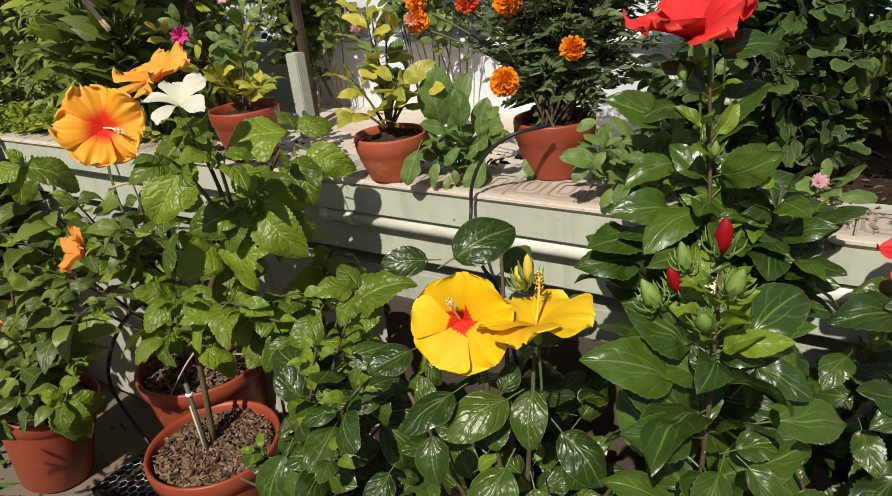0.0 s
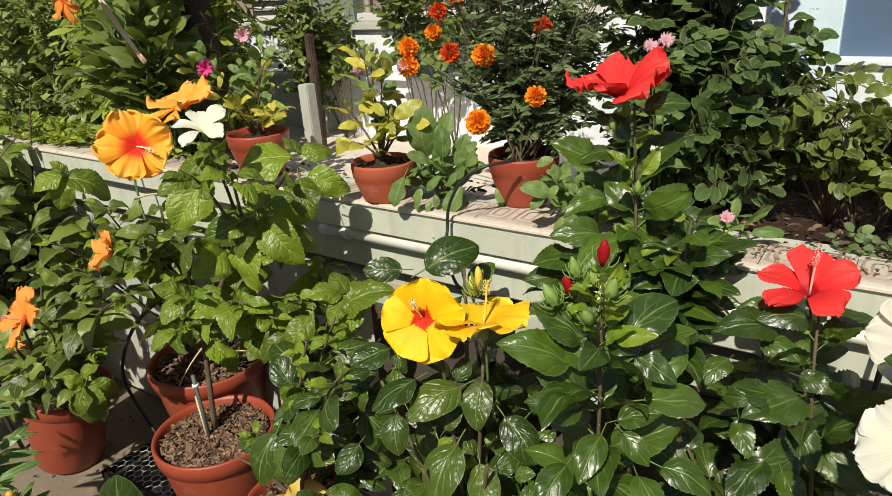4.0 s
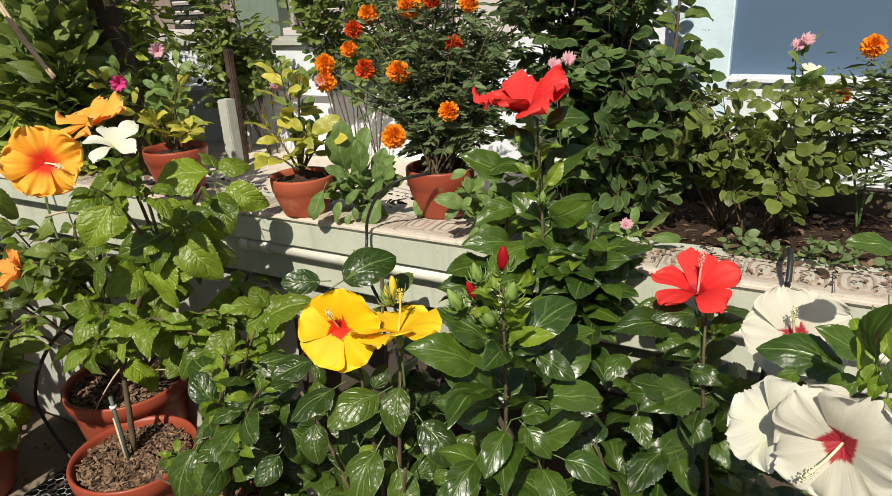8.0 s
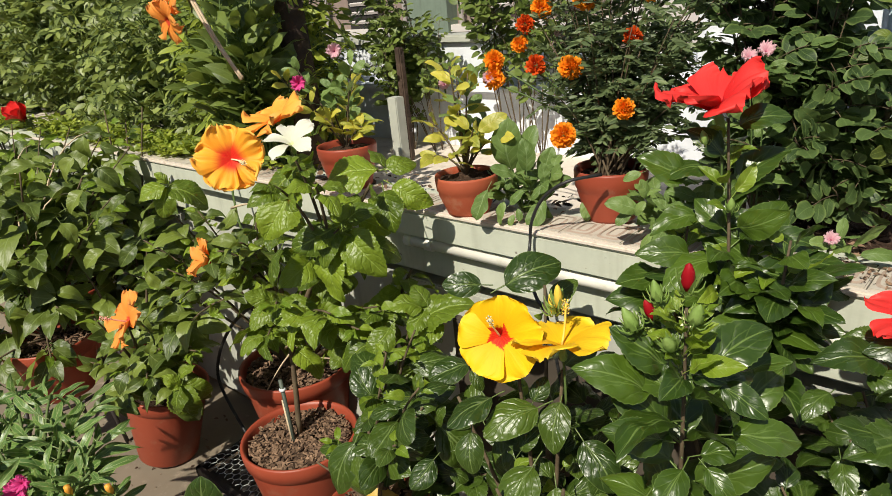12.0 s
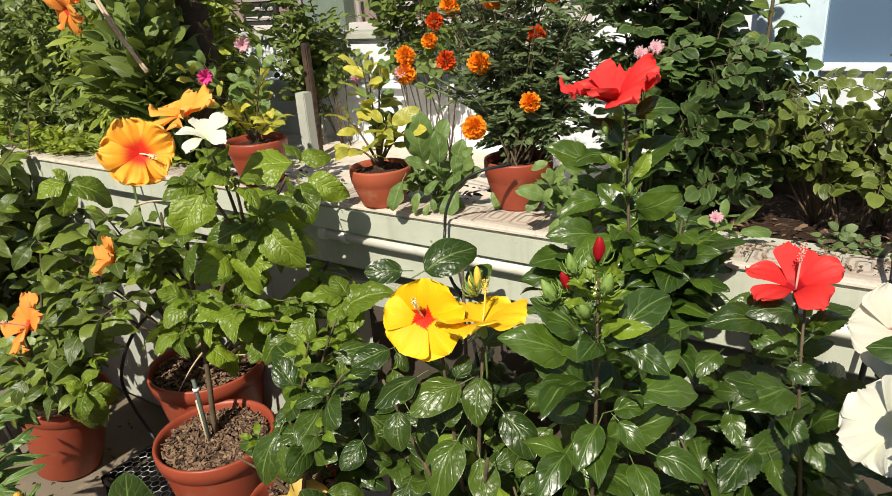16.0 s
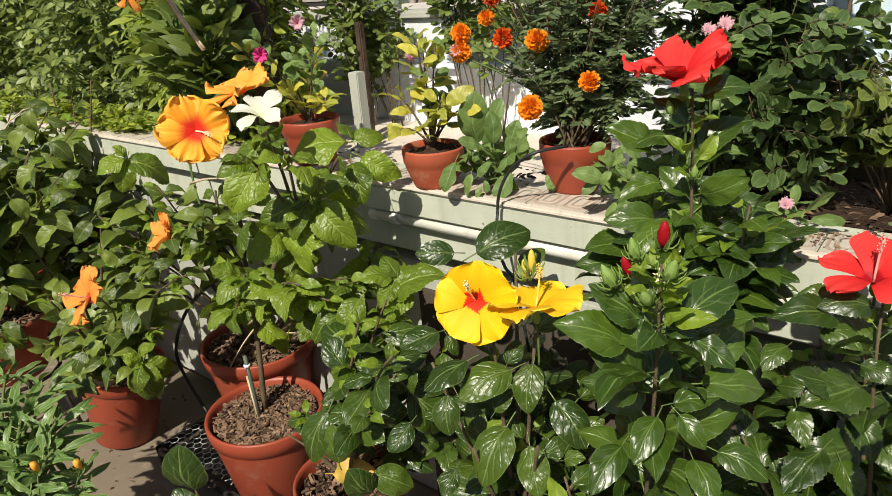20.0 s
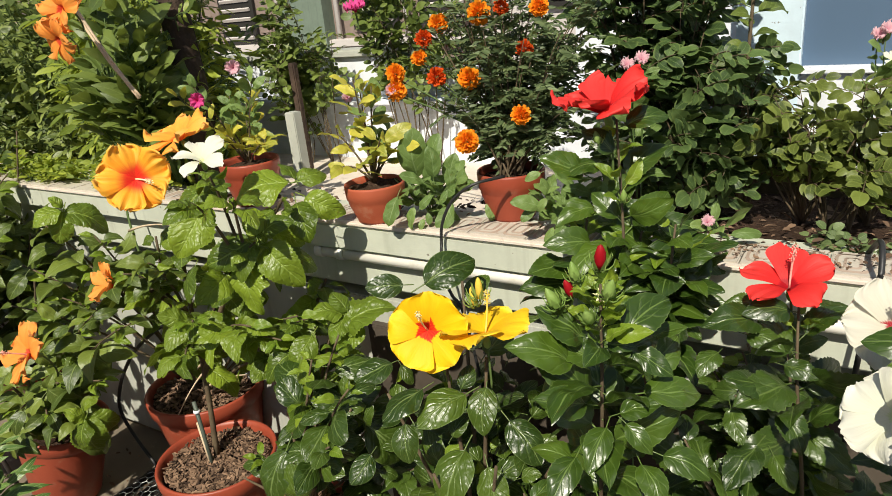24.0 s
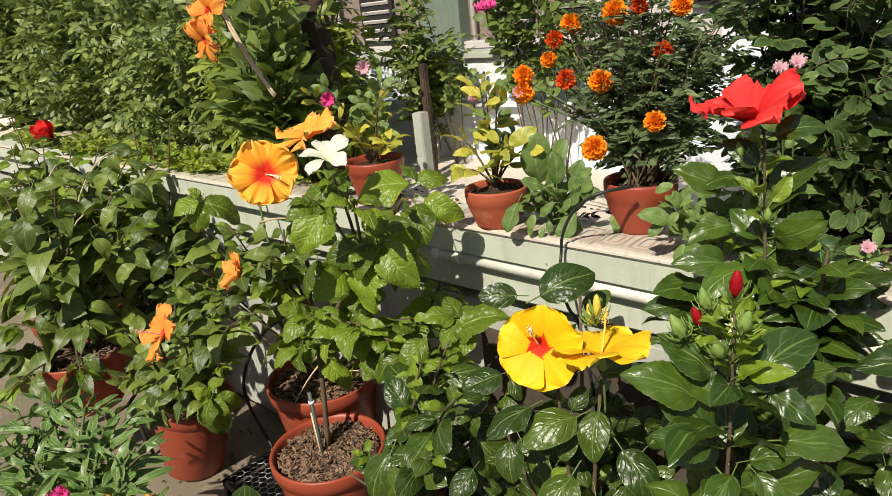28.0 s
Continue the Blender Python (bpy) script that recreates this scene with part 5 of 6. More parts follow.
shoots(pf, F, (-0.90, 0.72, 0.38), ((-0.731, 0.753, 0.915), (-0.767, 0.700, 0.877), (-0.643, 0.663, 0.858), (-0.765, 0.670, 0.813), (-0.659, 0.600, 0.761)), LEAF_ROUND, r, 10, 0.075, 0.6)
for q in ((-0.98, 0.86, 0.50), (-0.86, 0.90, 0.62), (-0.72, 0.90, 0.66), (-0.62, 0.88, 0.52), (-0.78, 0.86, 0.48), (-0.98, 0.92, 0.74)):
    line = bend((F[0], F[1], 0.38), q, (0, 0, 0.08), 8)
    stems(pf, F, [line], STEM, 0.005)
    grow_leaves(pf, local(line, F), LEAF_GLOSSY, r, 9, 0.085, start=0.4, tips=True)

# yellow hibiscus
G = (-0.42, 0.74, 0.0)
pg = plant("potted_hibiscus", "glossy-leaved yellow hibiscus in a terracotta pot", "plant", G, "potted hibiscus")
pot(pg, 0.15, 0.32, seed=16)
gl = [smooth_line([(-0.42, 0.74, 0.30), (-0.42 + dx * 0.4, 0.74 + dy * 0.4, 0.30 + h * 0.5), (-0.42 + dx, 0.74 + dy, 0.30 + h)]) for dx, dy, h in ((0.0, -0.06, 0.66), (0.06, -0.02, 0.66), (-0.05, 0.10, 0.74), (0.12, -0.12, 0.52), (-0.14, -0.06, 0.56), (0.02, -0.16, 0.50), (0.18, 0.0, 0.48))]
stems(pg, G, gl, STEM, 0.007)
for q in gl:
    grow_leaves(pg, local([v + Vector((-0.07, 0.10, -0.05)) for v in q], G), LEAF_ROUND, r, 12, 0.09, start=0.25, tips=True)
for q in gl:
    grow_leaves(pg, local([v + Vector((0.0, 0.15, -0.16)) for v in q], G), LEAF_ROUND, r, 14, 0.09, start=0.3)
lay(pg, G, LEAF_ROUND, (
    (-0.389, 0.687, 0.897, -0.441, 0.604, 0.871),
    (-0.361, 0.713, 0.904, -0.345, 0.655, 0.849),
    (-0.378, 0.649, 0.809, -0.388, 0.566, 0.745),
    (-0.341, 0.661, 0.775, -0.301, 0.619, 0.714),
    (-0.452, 0.647, 0.916, -0.493, 0.572, 0.888),
    (-0.468, 0.607, 0.865, -0.443, 0.573, 0.813),
    (-0.504, 0.662, 0.944, -0.482, 0.662, 0.910),
    (-0.397, 0.686, 0.907, -0.390, 0.711, 0.944),
    (-0.559, 0.770, 1.048, -0.617, 0.726, 1.053),
    (-0.434, 0.572, 0.748, -0.434, 0.530, 0.720),
    (-0.320, 0.714, 0.843, -0.255, 0.703, 0.777),
    (-0.290, 0.687, 0.749, -0.256, 0.695, 0.764),
    (-0.510, 0.553, 0.825, -0.520, 0.502, 0.796),
    (-0.413, 0.666, 0.814, -0.396, 0.698, 0.849),
    (-0.546, 0.822, 1.030, -0.476, 0.900, 1.071),
), r, 0.4)
hibiscus(pg, G, (-0.440, 0.666, 1.026), (0.42, -0.80, 0.30), 0.072, YELLOW_PETALS, "w", 0, "large yellow flower with a red eye", toward=(0.3, -0.6, 0.9))
hibiscus(pg, G, (-0.346, 0.700, 1.020), (-0.12, 0.06, 0.96), 0.080, YELLOW_FLAT, "y", 30, "yellow flower turned up with a long stamen", toward=(0.02, 0.0, 1.0))

# tall red hibiscus
H = (-0.13, 0.66, 0.0)
ph = plant("potted_hibiscus", "tall glossy hibiscus with red buds in a terracotta pot", "plant", H, "potted hibiscus")
pot(ph, 0.15, 0.32, seed=18)
hl = [smooth_line([(-0.13, 0.66, 0.30), (-0.125, 0.63, 0.7), (-0.105, 0.59, 1.0), (-0.100, 0.577, 1.20)]), smooth_line([(-0.13, 0.66, 0.30), (-0.06, 0.6, 0.62), (-0.02, 0.52, 0.86)]), smooth_line([(-0.13, 0.66, 0.30), (-0.2, 0.62, 0.6), (-0.22, 0.56, 0.84)])]
stems(ph, H, hl, STEM, 0.0045)
for q, c in zip(hl, (36, 12, 12)):
    grow_leaves(ph, local(q, H), LEAF_LONG, r, c, 0.085, start=0.25, tips=True)
for q in hl:
    grow_leaves(ph, local([v + Vector((0.0, 0.15, -0.16)) for v in q], H), LEAF_LONG, r, 14, 0.09, start=0.3)
lay(ph, H, LEAF_LONG, (
    (-0.121, 0.577, 1.118, -0.171, 0.539, 1.174),
    (-0.132, 0.554, 1.091, -0.197, 0.497, 1.135),
    (-0.111, 0.543, 1.040, -0.154, 0.485, 1.071),
    (-0.113, 0.509, 0.978, -0.122, 0.444, 0.947),
    (-0.079, 0.531, 1.020, -0.081, 0.472, 0.991),
    (-0.058, 0.548, 1.021, -0.018, 0.538, 0.995),
    (-0.079, 0.610, 1.118, -0.035, 0.676, 1.151),
    (-0.096, 0.590, 1.107, -0.059, 0.595, 1.111),
    (-0.067, 0.608, 1.095, -0.013, 0.609, 1.069),
    (-0.048, 0.595, 1.042, 0.020, 0.647, 1.039),
    (-0.100, 0.560, 1.107, -0.117, 0.560, 1.131),
    (-0.072, 0.565, 1.022, -0.023, 0.586, 1.040),
    (-0.108, 0.573, 1.144, -0.119, 0.582, 1.177),
    (-0.040, 0.556, 0.956, -0.002, 0.515, 0.927),
    (-0.024, 0.603, 0.942, 0.040, 0.613, 0.918),
    (-0.090, 0.623, 1.080, -0.054, 0.686, 1.093),
), r, 0.25)

# red hibiscus by the ledge with the top flower
I = (-0.22, 0.985, 0.0)
pi_ = plant("potted_hibiscus", "tall red-flowered hibiscus reaching over the ledge", "plant", I, "potted hibiscus")
pot(pi_, 0.13, 0.3, seed=19)
il = [smooth_line([(-0.22, 0.985, 0.28), (-0.20, 0.97, 0.7), (-0.19, 0.96, 1.05), (-0.205, 0.965, 1.33)]), smooth_line([(-0.21, 0.975, 0.6), (-0.12, 0.95, 0.95), (-0.10, 0.96, 1.15)]), smooth_line([(-0.21, 0.975, 0.6), (-0.27, 0.95, 0.95), (-0.26, 0.96, 1.15)])]
stems(pi_, I, il, STEM, 0.005)
for q, c in zip(il, (38, 26, 24)):
    grow_leaves(pi_, local(q, I), LEAF_LONG, r, c, 0.088, start=0.3, tips=True)
lay(pi_, I, LEAF_LONG, (
    (-0.264, 0.957, 1.232, -0.321, 0.908, 1.277),
    (-0.197, 1.003, 1.218, -0.139, 1.051, 1.273),
    (-0.209, 0.981, 1.194, -0.153, 1.016, 1.227),
    (-0.147, 0.999, 1.135, -0.067, 1.033, 1.132),
    (-0.159, 0.961, 1.081, -0.048, 1.003, 1.045),
    (-0.118, 0.955, 1.060, -0.164, 0.886, 1.052),
    (-0.238, 0.918, 1.118, -0.294, 0.855, 1.134),
    (-0.181, 0.951, 1.096, -0.123, 0.958, 1.073),
    (-0.242, 0.945, 1.175, -0.284, 0.880, 1.169),
    (-0.199, 0.919, 1.114, -0.243, 0.834, 1.097),
    (-0.241, 0.985, 1.249, -0.290, 0.913, 1.240),
    (-0.199, 0.975, 1.167, -0.153, 0.983, 1.166),
    (-0.213, 0.909, 1.064, -0.154, 0.912, 1.033),
), r, 0.4)
shoots(pi_, I, (-0.19, 0.96, 0.80), ((-0.166, 0.990, 1.126), (-0.120, 1.005, 1.095), (-0.136, 0.938, 1.067), (-0.084, 0.963, 1.047), (-0.187, 0.919, 1.094), (-0.084, 1.037, 1.060)), LEAF_LONG, r, 11, 0.088, 0.55)
hibiscus(pi_, I, (-0.222, 0.965, 1.340), (-0.12, -0.24, 0.95), 0.090, RED_TRUMPET, None, 40, "large red flower opening upwards")

# red hibiscus to the right
J = (0.16, 0.90, 0.0)
pj = plant("potted_hibiscus", "red hibiscus with an open flower in a terracotta pot", "plant", J, "potted hibiscus")
pot(pj, 0.14, 0.32, seed=20)
jl = [smooth_line([(0.16, 0.90, 0.3), (0.14, 0.87, 0.7), (0.115, 0.85, 0.95), (0.105, 0.88, 1.08)]), smooth_line([(0.15, 0.88, 0.5), (0.02, 0.80, 0.72), (-0.03, 0.76, 0.86)]), smooth_line([(0.15, 0.88, 0.5), (0.22, 0.78, 0.7), (0.22, 0.74, 0.84)])]
stems(pj, J, jl, STEM, 0.0045)
for q, c in zip(jl, (22, 7, 7)):
    grow_leaves(pj, local(q, J), LEAF_GLOSSY, r, c, 0.085, start=0.25, tips=True)
for q in jl:
    grow_leaves(pj, local([v + Vector((0.0, 0.15, -0.16)) for v in q], J), LEAF_GLOSSY, r, 8, 0.085, start=0.3)
lay(pj, J, LEAF_GLOSSY, (
    (0.054, 0.850, 1.043, -0.006, 0.791, 1.070),
    (0.042, 0.835, 1.025, 0.097, 0.825, 1.016),
    (0.077, 0.818, 0.943, 0.026, 0.772, 0.988),
    (0.096, 0.844, 0.978, 0.148, 0.834, 0.973),
    (0.099, 0.816, 0.911, 0.139, 0.782, 0.869),
    (0.073, 0.781, 0.865, 0.041, 0.709, 0.828),
    (0.033, 0.783, 0.920, 0.056, 0.744, 0.887),
    (0.097, 0.787, 0.850, 0.130, 0.753, 0.815),
    (0.048, 0.888, 1.054, 0.001, 0.864, 1.059),
    (0.006, 0.804, 1.002, -0.009, 0.754, 0.992),
    (0.094, 0.856, 0.924, 0.141, 0.874, 0.908),
    (0.087, 0.901, 1.033, 0.131, 0.914, 1.007),
), r, 0.4)
shoots(pj, J, (0.15, 0.89, 0.45), ((0.015, 0.997, 0.903), (0.072, 0.985, 0.873), (0.013, 0.959, 0.834), (0.086, 0.980, 0.945), (-0.034, 1.000, 0.852)), LEAF_GLOSSY, r, 9, 0.085, 0.6)
shoots(pj, J, (0.15, 0.89, 0.45), ((0.017, 1.038, 0.899), (0.080, 0.975, 0.843), (0.027, 0.991, 0.742), (0.133, 0.954, 0.776), (-0.029, 1.020, 0.751), (0.121, 0.919, 0.727)), LEAF_GLOSSY, r, 9, 0.080, 0.55)
hibiscus(pj, J, (0.090, 0.885, 1.090), (-0.14, -0.30, 0.92), 0.076, RED_PETALS, "p", 30, "open red flower facing the terrace", toward=(0.1, -0.2, 1.0))

# white hibiscus
K = (0.36, 0.62, 0.0)
pk = plant("potted_hibiscus", "white hibiscus with crimson-eyed flowers in a terracotta pot", "plant", K, "potted hibiscus")
pot(pk, 0.15, 0.32, seed=21)
kl = [smooth_line([(0.36, 0.62, 0.3), (0.35, 0.62, 0.75), (0.33, 0.60, 1.10)]), smooth_line([(0.36, 0.62, 0.5), (0.28, 0.66, 0.85), (0.25, 0.74, 1.05)]), smooth_line([(0.36, 0.62, 0.5), (0.30, 0.56, 0.8), (0.29, 0.52, 1.05)])]
stems(pk, K, kl, GREEN_STEM, 0.006)
for q, c in zip(kl, (26, 14, 12)):
    grow_leaves(pk, local(q, K), LEAF_GLOSSY, r, c, 0.085, start=0.4, tips=True)
lay(pk, K, LEAF_LONG, (
    (0.284, 0.700, 1.101, 0.195, 0.683, 1.130),
    (0.299, 0.717, 1.123, 0.254, 0.696, 1.160),
    (0.29, 0.576, 1.164, 0.257, 0.576, 1.142),
    (0.296, 0.544, 1.209, 0.288, 0.524, 1.27),
    (0.307, 0.654, 1.279, 0.261, 0.635, 1.292),
    (0.235, 0.675, 1.108, 0.221, 0.669, 1.076),
    (0.312, 0.552, 1.171, 0.31, 0.546, 1.205),
    (0.219, 0.566, 1.06, 0.203, 0.557, 1.08),
), r, 0.4)
lay(pk, K, LEAF_YOUNG, (
    (0.289, 0.576, 1.234, 0.285, 0.543, 1.195),
    (0.302, 0.574, 1.247, 0.311, 0.558, 1.199),
    (0.282, 0.607, 1.198, 0.294, 0.59, 1.176),
    (0.307, 0.553, 1.188, 0.298, 0.544, 1.162),
    (0.277, 0.608, 1.217, 0.293, 0.589, 1.202),
    (0.304, 0.584, 1.183, 0.29, 0.57, 1.153),
    (0.297, 0.575, 1.147, 0.29, 0.569, 1.118),
    (0.311, 0.583, 1.211, 0.292, 0.579, 1.236),
    (0.317, 0.582, 1.148, 0.316, 0.578, 1.108),
), r, 0.4)
hibiscus(pk, K, (0.231, 0.772, 1.096), (0.0, -0.70, 0.66), 0.070, WHITE_PETALS, "w", 20, "large white flower with a crimson eye", toward=(0.0, -0.4, 1.0))
hibiscus(pk, K, (0.279, 0.500, 1.138), (-0.30, -0.90, 0.12), 0.064, WHITE_PETALS, "w", 50, "creamy white flower with a crimson eye", toward=(-0.7, -0.9, -0.25))
hibiscus(pk, K, (0.224, 0.540, 1.115), (-0.50, -0.60, 0.45), 0.052, WHITE_BACK, None, 0, "creamy white flower behind another")

# low shoot at the front
N1 = (-0.80, 0.30, 0.0)
pn = plant("potted_hibiscus", "young hibiscus shoot in a terracotta pot near the terrace", "plant", N1, "potted hibiscus")
pot(pn, 0.11, 0.26, seed=26)
nl_ = smooth_line([(-0.80, 0.30, 0.25), (-0.79, 0.30, 0.52), (-0.765, 0.285, 0.775)])
stems(pn, N1, [nl_], STEM, 0.005)
grow_leaves(pn, local(nl_, N1), LEAF_ROUND, r, 6, 0.07, start=0.3)
under("leaf", LEAF_ROUND[1], pn, leaf_pose(Vector((-0.765, 0.285, 0.760)) - Vector(N1), Vector((-0.755, 0.268, 0.860)) - Vector(N1), (0.5, -0.75, 0.5)))

# foreground adenium with narrow leaves
E_ = (-1.52, 0.17, 0.0)
pe = plant("potted_desert_rose", "narrow-leaved pink-flowered plant in a dark pot", "plant", E_, "")
pot(pe, 0.12, 0.36, seed=24)
rr = random.Random(77)
for k in range(27):
    a = k * 2.4
    tip = Vector((E_[0] + 0.25 * math.cos(a) * rr.uniform(0.3, 1), E_[1] + 0.02 + 0.20 * math.sin(a) * rr.uniform(0.3, 1), rr.uniform(0.38, 0.64)))
    line = bend((E_[0], E_[1], 0.34), tip, (0, 0, 0.04), 7)
    stems(pe, E_, [line], GREEN_STEM, 0.008)
    grow_leaves(pe, local(line, E_), LEAF_STRAP, rr, 14, 0.098, spread=(40, 95), start=0.35, up=0.5)
for tip in ((-1.852, 0.201, 0.654), (-1.788, 0.270, 0.667), (-1.739, 0.141, 0.609), (-1.666, 0.315, 0.667), (-1.547, 0.351, 0.656), (-1.756, 0.203, 0.618)):
    line = bend((E_[0], E_[1], 0.34), tip, (0, 0, 0.10), 7)
    stems(pe, E_, [line], GREEN_STEM, 0.007)
    grow_leaves(pe, local(line, E_), LEAF_STRAP, rr, 20, 0.098, spread=(40, 95), start=0.35, up=0.5)
for p, s in (((-1.430, 0.143, 0.590), 0.034), ((-1.318, 0.138, 0.673), 0.024)):
    hibiscus(pe, E_, p, (0.6, -0.6, 0.5), s, PINK_PETALS, None, 10, "small pink flower", 13)

# ---- pots on the ledge ----
L = (-1.335, 1.14, 1.0427)
M2 = (-0.868, 1.108, 1.0427)
N2 = (-0.545, 1.22, 1.0427)
pl = plant("potted_periwinkle", "terracotta pot with a yellowing periwinkle on the ledge", "plant", M2, "pots on the ledge")
pot(pl, 0.075, 0.096, CLAY, rim=0.035, seed=30, full=0.012)
rr = random.Random(8)
for k in range(9):
    a = k * 2.4
    tall = k < 3
    tip = Vector((M2[0] + (0.03 if tall else 0.085) * math.cos(a), M2[1] + (0.03 if tall else 0.07) * math.sin(a), 1.14 + (rr.uniform(0.20, 0.34) if tall else rr.uniform(0.05, 0.14))))
    line = bend((M2[0], M2[1], 1.135), tip, (0, 0, 0.03), 8)
    stems(pl, M2, [line], STEM, 0.0035)
    grow_leaves(pl, local(line, M2), LEAF_YELLOW if k % 3 else LEAF_SAGE, rr, 9 if tall else 6, 0.060, spread=(45, 95), start=0.3)
hibiscus(pl, M2, (-0.949, 1.15, 1.337), (0.5, -0.7, 0.4), 0.018, PALE_PETALS, None, 0, "small pale pink flower", 14)
hibiscus(pl, M2, (-0.813, 1.15, 1.353), (0.5, -0.7, 0.4), 0.018, PALE_PETALS, None, 20, "small pale pink flower", 14)
hibiscus(pl, M2, (-0.927, 1.20, 1.535), (0.1, -0.3, 0.9), 0.032, PINK_PETALS, None, 0, "small magenta flower", 14)

po = plant("potted_periwinkle", "terracotta pot with a sparse rose cutting on the ledge", "plant", L, "pots on the ledge")
pot(po, 0.085, 0.125, TERRACOTTA, rim=0.035, seed=31, full=0.02)
rr = random.Random(9)
for k in range(9):
    a = k * 2.4
    tip = Vector((L[0] + rr.uniform(-0.14, 0.12), L[1] + rr.uniform(-0.12, 0.08), rr.uniform(1.22, 1.42)))
    line = bend((L[0], L[1], 1.15), tip, (0, 0, 0.03), 8)
    stems(po, L, [line], STEM, 0.003)
    grow_leaves(po, local(line, L), LEAF_SAGE if k % 2 else LEAF_YELLOW, rr, 10, 0.05, spread=(35, 80), start=0.3)
hibiscus(po, L, (-1.367, 1.036, 1.352), (0.6, -0.7, 0.2), 0.026, PINK_PETALS, None, 0, "small magenta flower", 14)
hibiscus(po, L, (-1.278, 1.10, 1.426), (0.6, -0.7, 0.2), 0.026, PALE_PETALS, None, 0, "small pale pink flower", 14)

# marigold
pm = plant("potted_marigold", "bushy marigold with orange heads in a terracotta pot", "plant", N2, "pots on the ledge")
pot(pm, 0.080, 0.116, TERRACOTTA, rim=0.04, seed=32, full=0.02)
rr = random.Random(12)
P, Wy, Fc, Sz, lines = [], [], [], [], []
CM = Vector((-0.53, 1.27, 1.40))
for k in range(70):
    u = Vector((rr.gauss(0, 1), rr.gauss(0, 1), rr.gauss(0, 1))).normalized() * rr.random() ** 0.4
    tip = CM + Vector((u.x * 0.235, u.y * 0.17, u.z * 0.25))
    line = bend((N2[0] + rr.gauss(0, 0.015), N2[1] + rr.gauss(0, 0.015), 1.12), tip, (0, 0, 0.06), 8)
    lines.append((local(line, N2), [0.003 - 0.0003 * i for i in range(8)]))
    for j in range(12):
        f = 1 - 0.72 * j / 12
        i = min(int(f * 7), 6)
        p = line[i].lerp(line[i + 1], f * 7 - i)
        a = j * 2.4 + rr.random()
        way = Vector((math.cos(a), math.sin(a), rr.uniform(-0.7, 1.1))).normalized()
        side = way.cross(Vector((0, 0, 1))).normalized()
        for q in range(7):
            c = p + way * (0.006 + 0.0075 * q)
            for sgn in (-1, 1):
                P.append(c - Vector(N2))
                Wy.append(way * 0.6 + side * sgn)
                Fc.append(some_facing(rr, 0.5, 0.45, 0.9))
                Sz.append(0.022 * rr.uniform(0.7, 1.25))
under("twig_mass", tubes_mesh("twig_mass", lines, STEM, 5), pm, kind="stuff")
under("foliage", leaf_cloud_mesh("foliage", FERNY, P, Wy, Fc, Sz, 0.30, nl=4), pm, None, "feathery dark green leaves", "stuff")


def marigold(parent, base, place, facing, size, heads, k=0):
    h = under("flower", heads[k % len(heads)], parent, aim(Vector(place) - Vector(base), facing, 40 * k, size))
    under("calyx", CALYX_MESH, h, Matrix.Scale(1.9, 4))
    return h


HEADS = ((-0.598, 1.152, 1.378, 0.030, 0), (-0.468, 1.134, 1.302, 0.025, 0), (-0.578, 1.086, 1.253, 0.031, 0), (-0.663, 1.122, 1.387, 0.026, 1), (-0.805, 1.165, 1.392, 0.027, 0), (-0.805, 1.160, 1.352, 0.029, 0), (-0.578, 1.18, 1.512, 0.030, 0), (-0.683, 1.18, 1.496, 0.026, 0), (-0.725, 1.18, 1.466, 0.024, 1), (-0.528, 1.19, 1.520, 0.020, 1), (-0.440, 1.19, 1.515, 0.024, 0), (-0.474, 1.18, 1.434, 0.022, 1), (-0.743, 1.18, 1.424, 0.022, 0))
for k, (x, y, z, s, kind) in enumerate(HEADS):
    f = Vector((0.45 + rr.uniform(-0.3, 0.3), -0.6 + rr.uniform(-0.2, 0.2), 0.45 + rr.uniform(-0.2, 0.3)))
    marigold(pm, N2, (x, y, z), f, s * 0.86, POM_RUST if kind else POM, k)
    under("flower_stalk", tubes_mesh("flower_stalk", [(local(bend((N2[0], N2[1], 1.2), Vector((x, y, z)) - f.normalized() * s * 0.7, (0, 0, 0.03), 8), N2), 0.0022)], GREEN_STEM, 6), pm)


# ---- shrubs in the planter ----
shrub("rose_bush", "dense dark green rose bush in the planter bed", "bush", (-0.14, 1.40, 1.02), (-0.15, 1.34, 1.29), (0.17, 0.14, 0.22), 44, 6, 0.037, ROSE, ratio=0.72, seed=3, thick=0.003, singles=300, pairs=2, sag=0.25, loose=0.62)
shrub("rose_bush", "tall dark rose climber against the pale wall", "bush", (-0.33, 1.55, 0.985), (-0.25, 1.42, 1.62), (0.20, 0.15, 0.25), 58, 6, 0.041, ROSE, ratio=0.66, seed=4, thick=0.004, singles=300, pairs=2, sag=0.25, loose=0.4)
shrub("rose_bush", "low dark rose between the marigold and the soil bed", "bush", (-0.33, 1.50, 0.985), (-0.32, 1.46, 1.17), (0.10, 0.10, 0.11), 14, 6, 0.034, ROSE, ratio=0.66, seed=14, thick=0.003, singles=200, pairs=2, sag=0.25)
shrub("rose_bush", "light-leaved rose bush in the soil bed", "bush", (0.12, 1.42, 1.02), (0.11, 1.37, 1.258), (0.19, 0.12, 0.125), 38, 6, 0.031, ROSE_MID, ratio=0.66, seed=5, thick=0.003, singles=300, pairs=2, sag=0.25, loose=0.6)
shrub("leafy_shrub", "lime green shrub with drooping pointed leaves behind the ledge", "bush", (-2.05, 1.45, 0.985), (-2.05, 1.38, 1.42), (0.46, 0.27, 0.46), 150, 9, 0.056, THICKET, stem=GREEN_STEM, loose=0.6, ratio=0.30, seed=6, singles=300, pairs=2, sag=0.45)
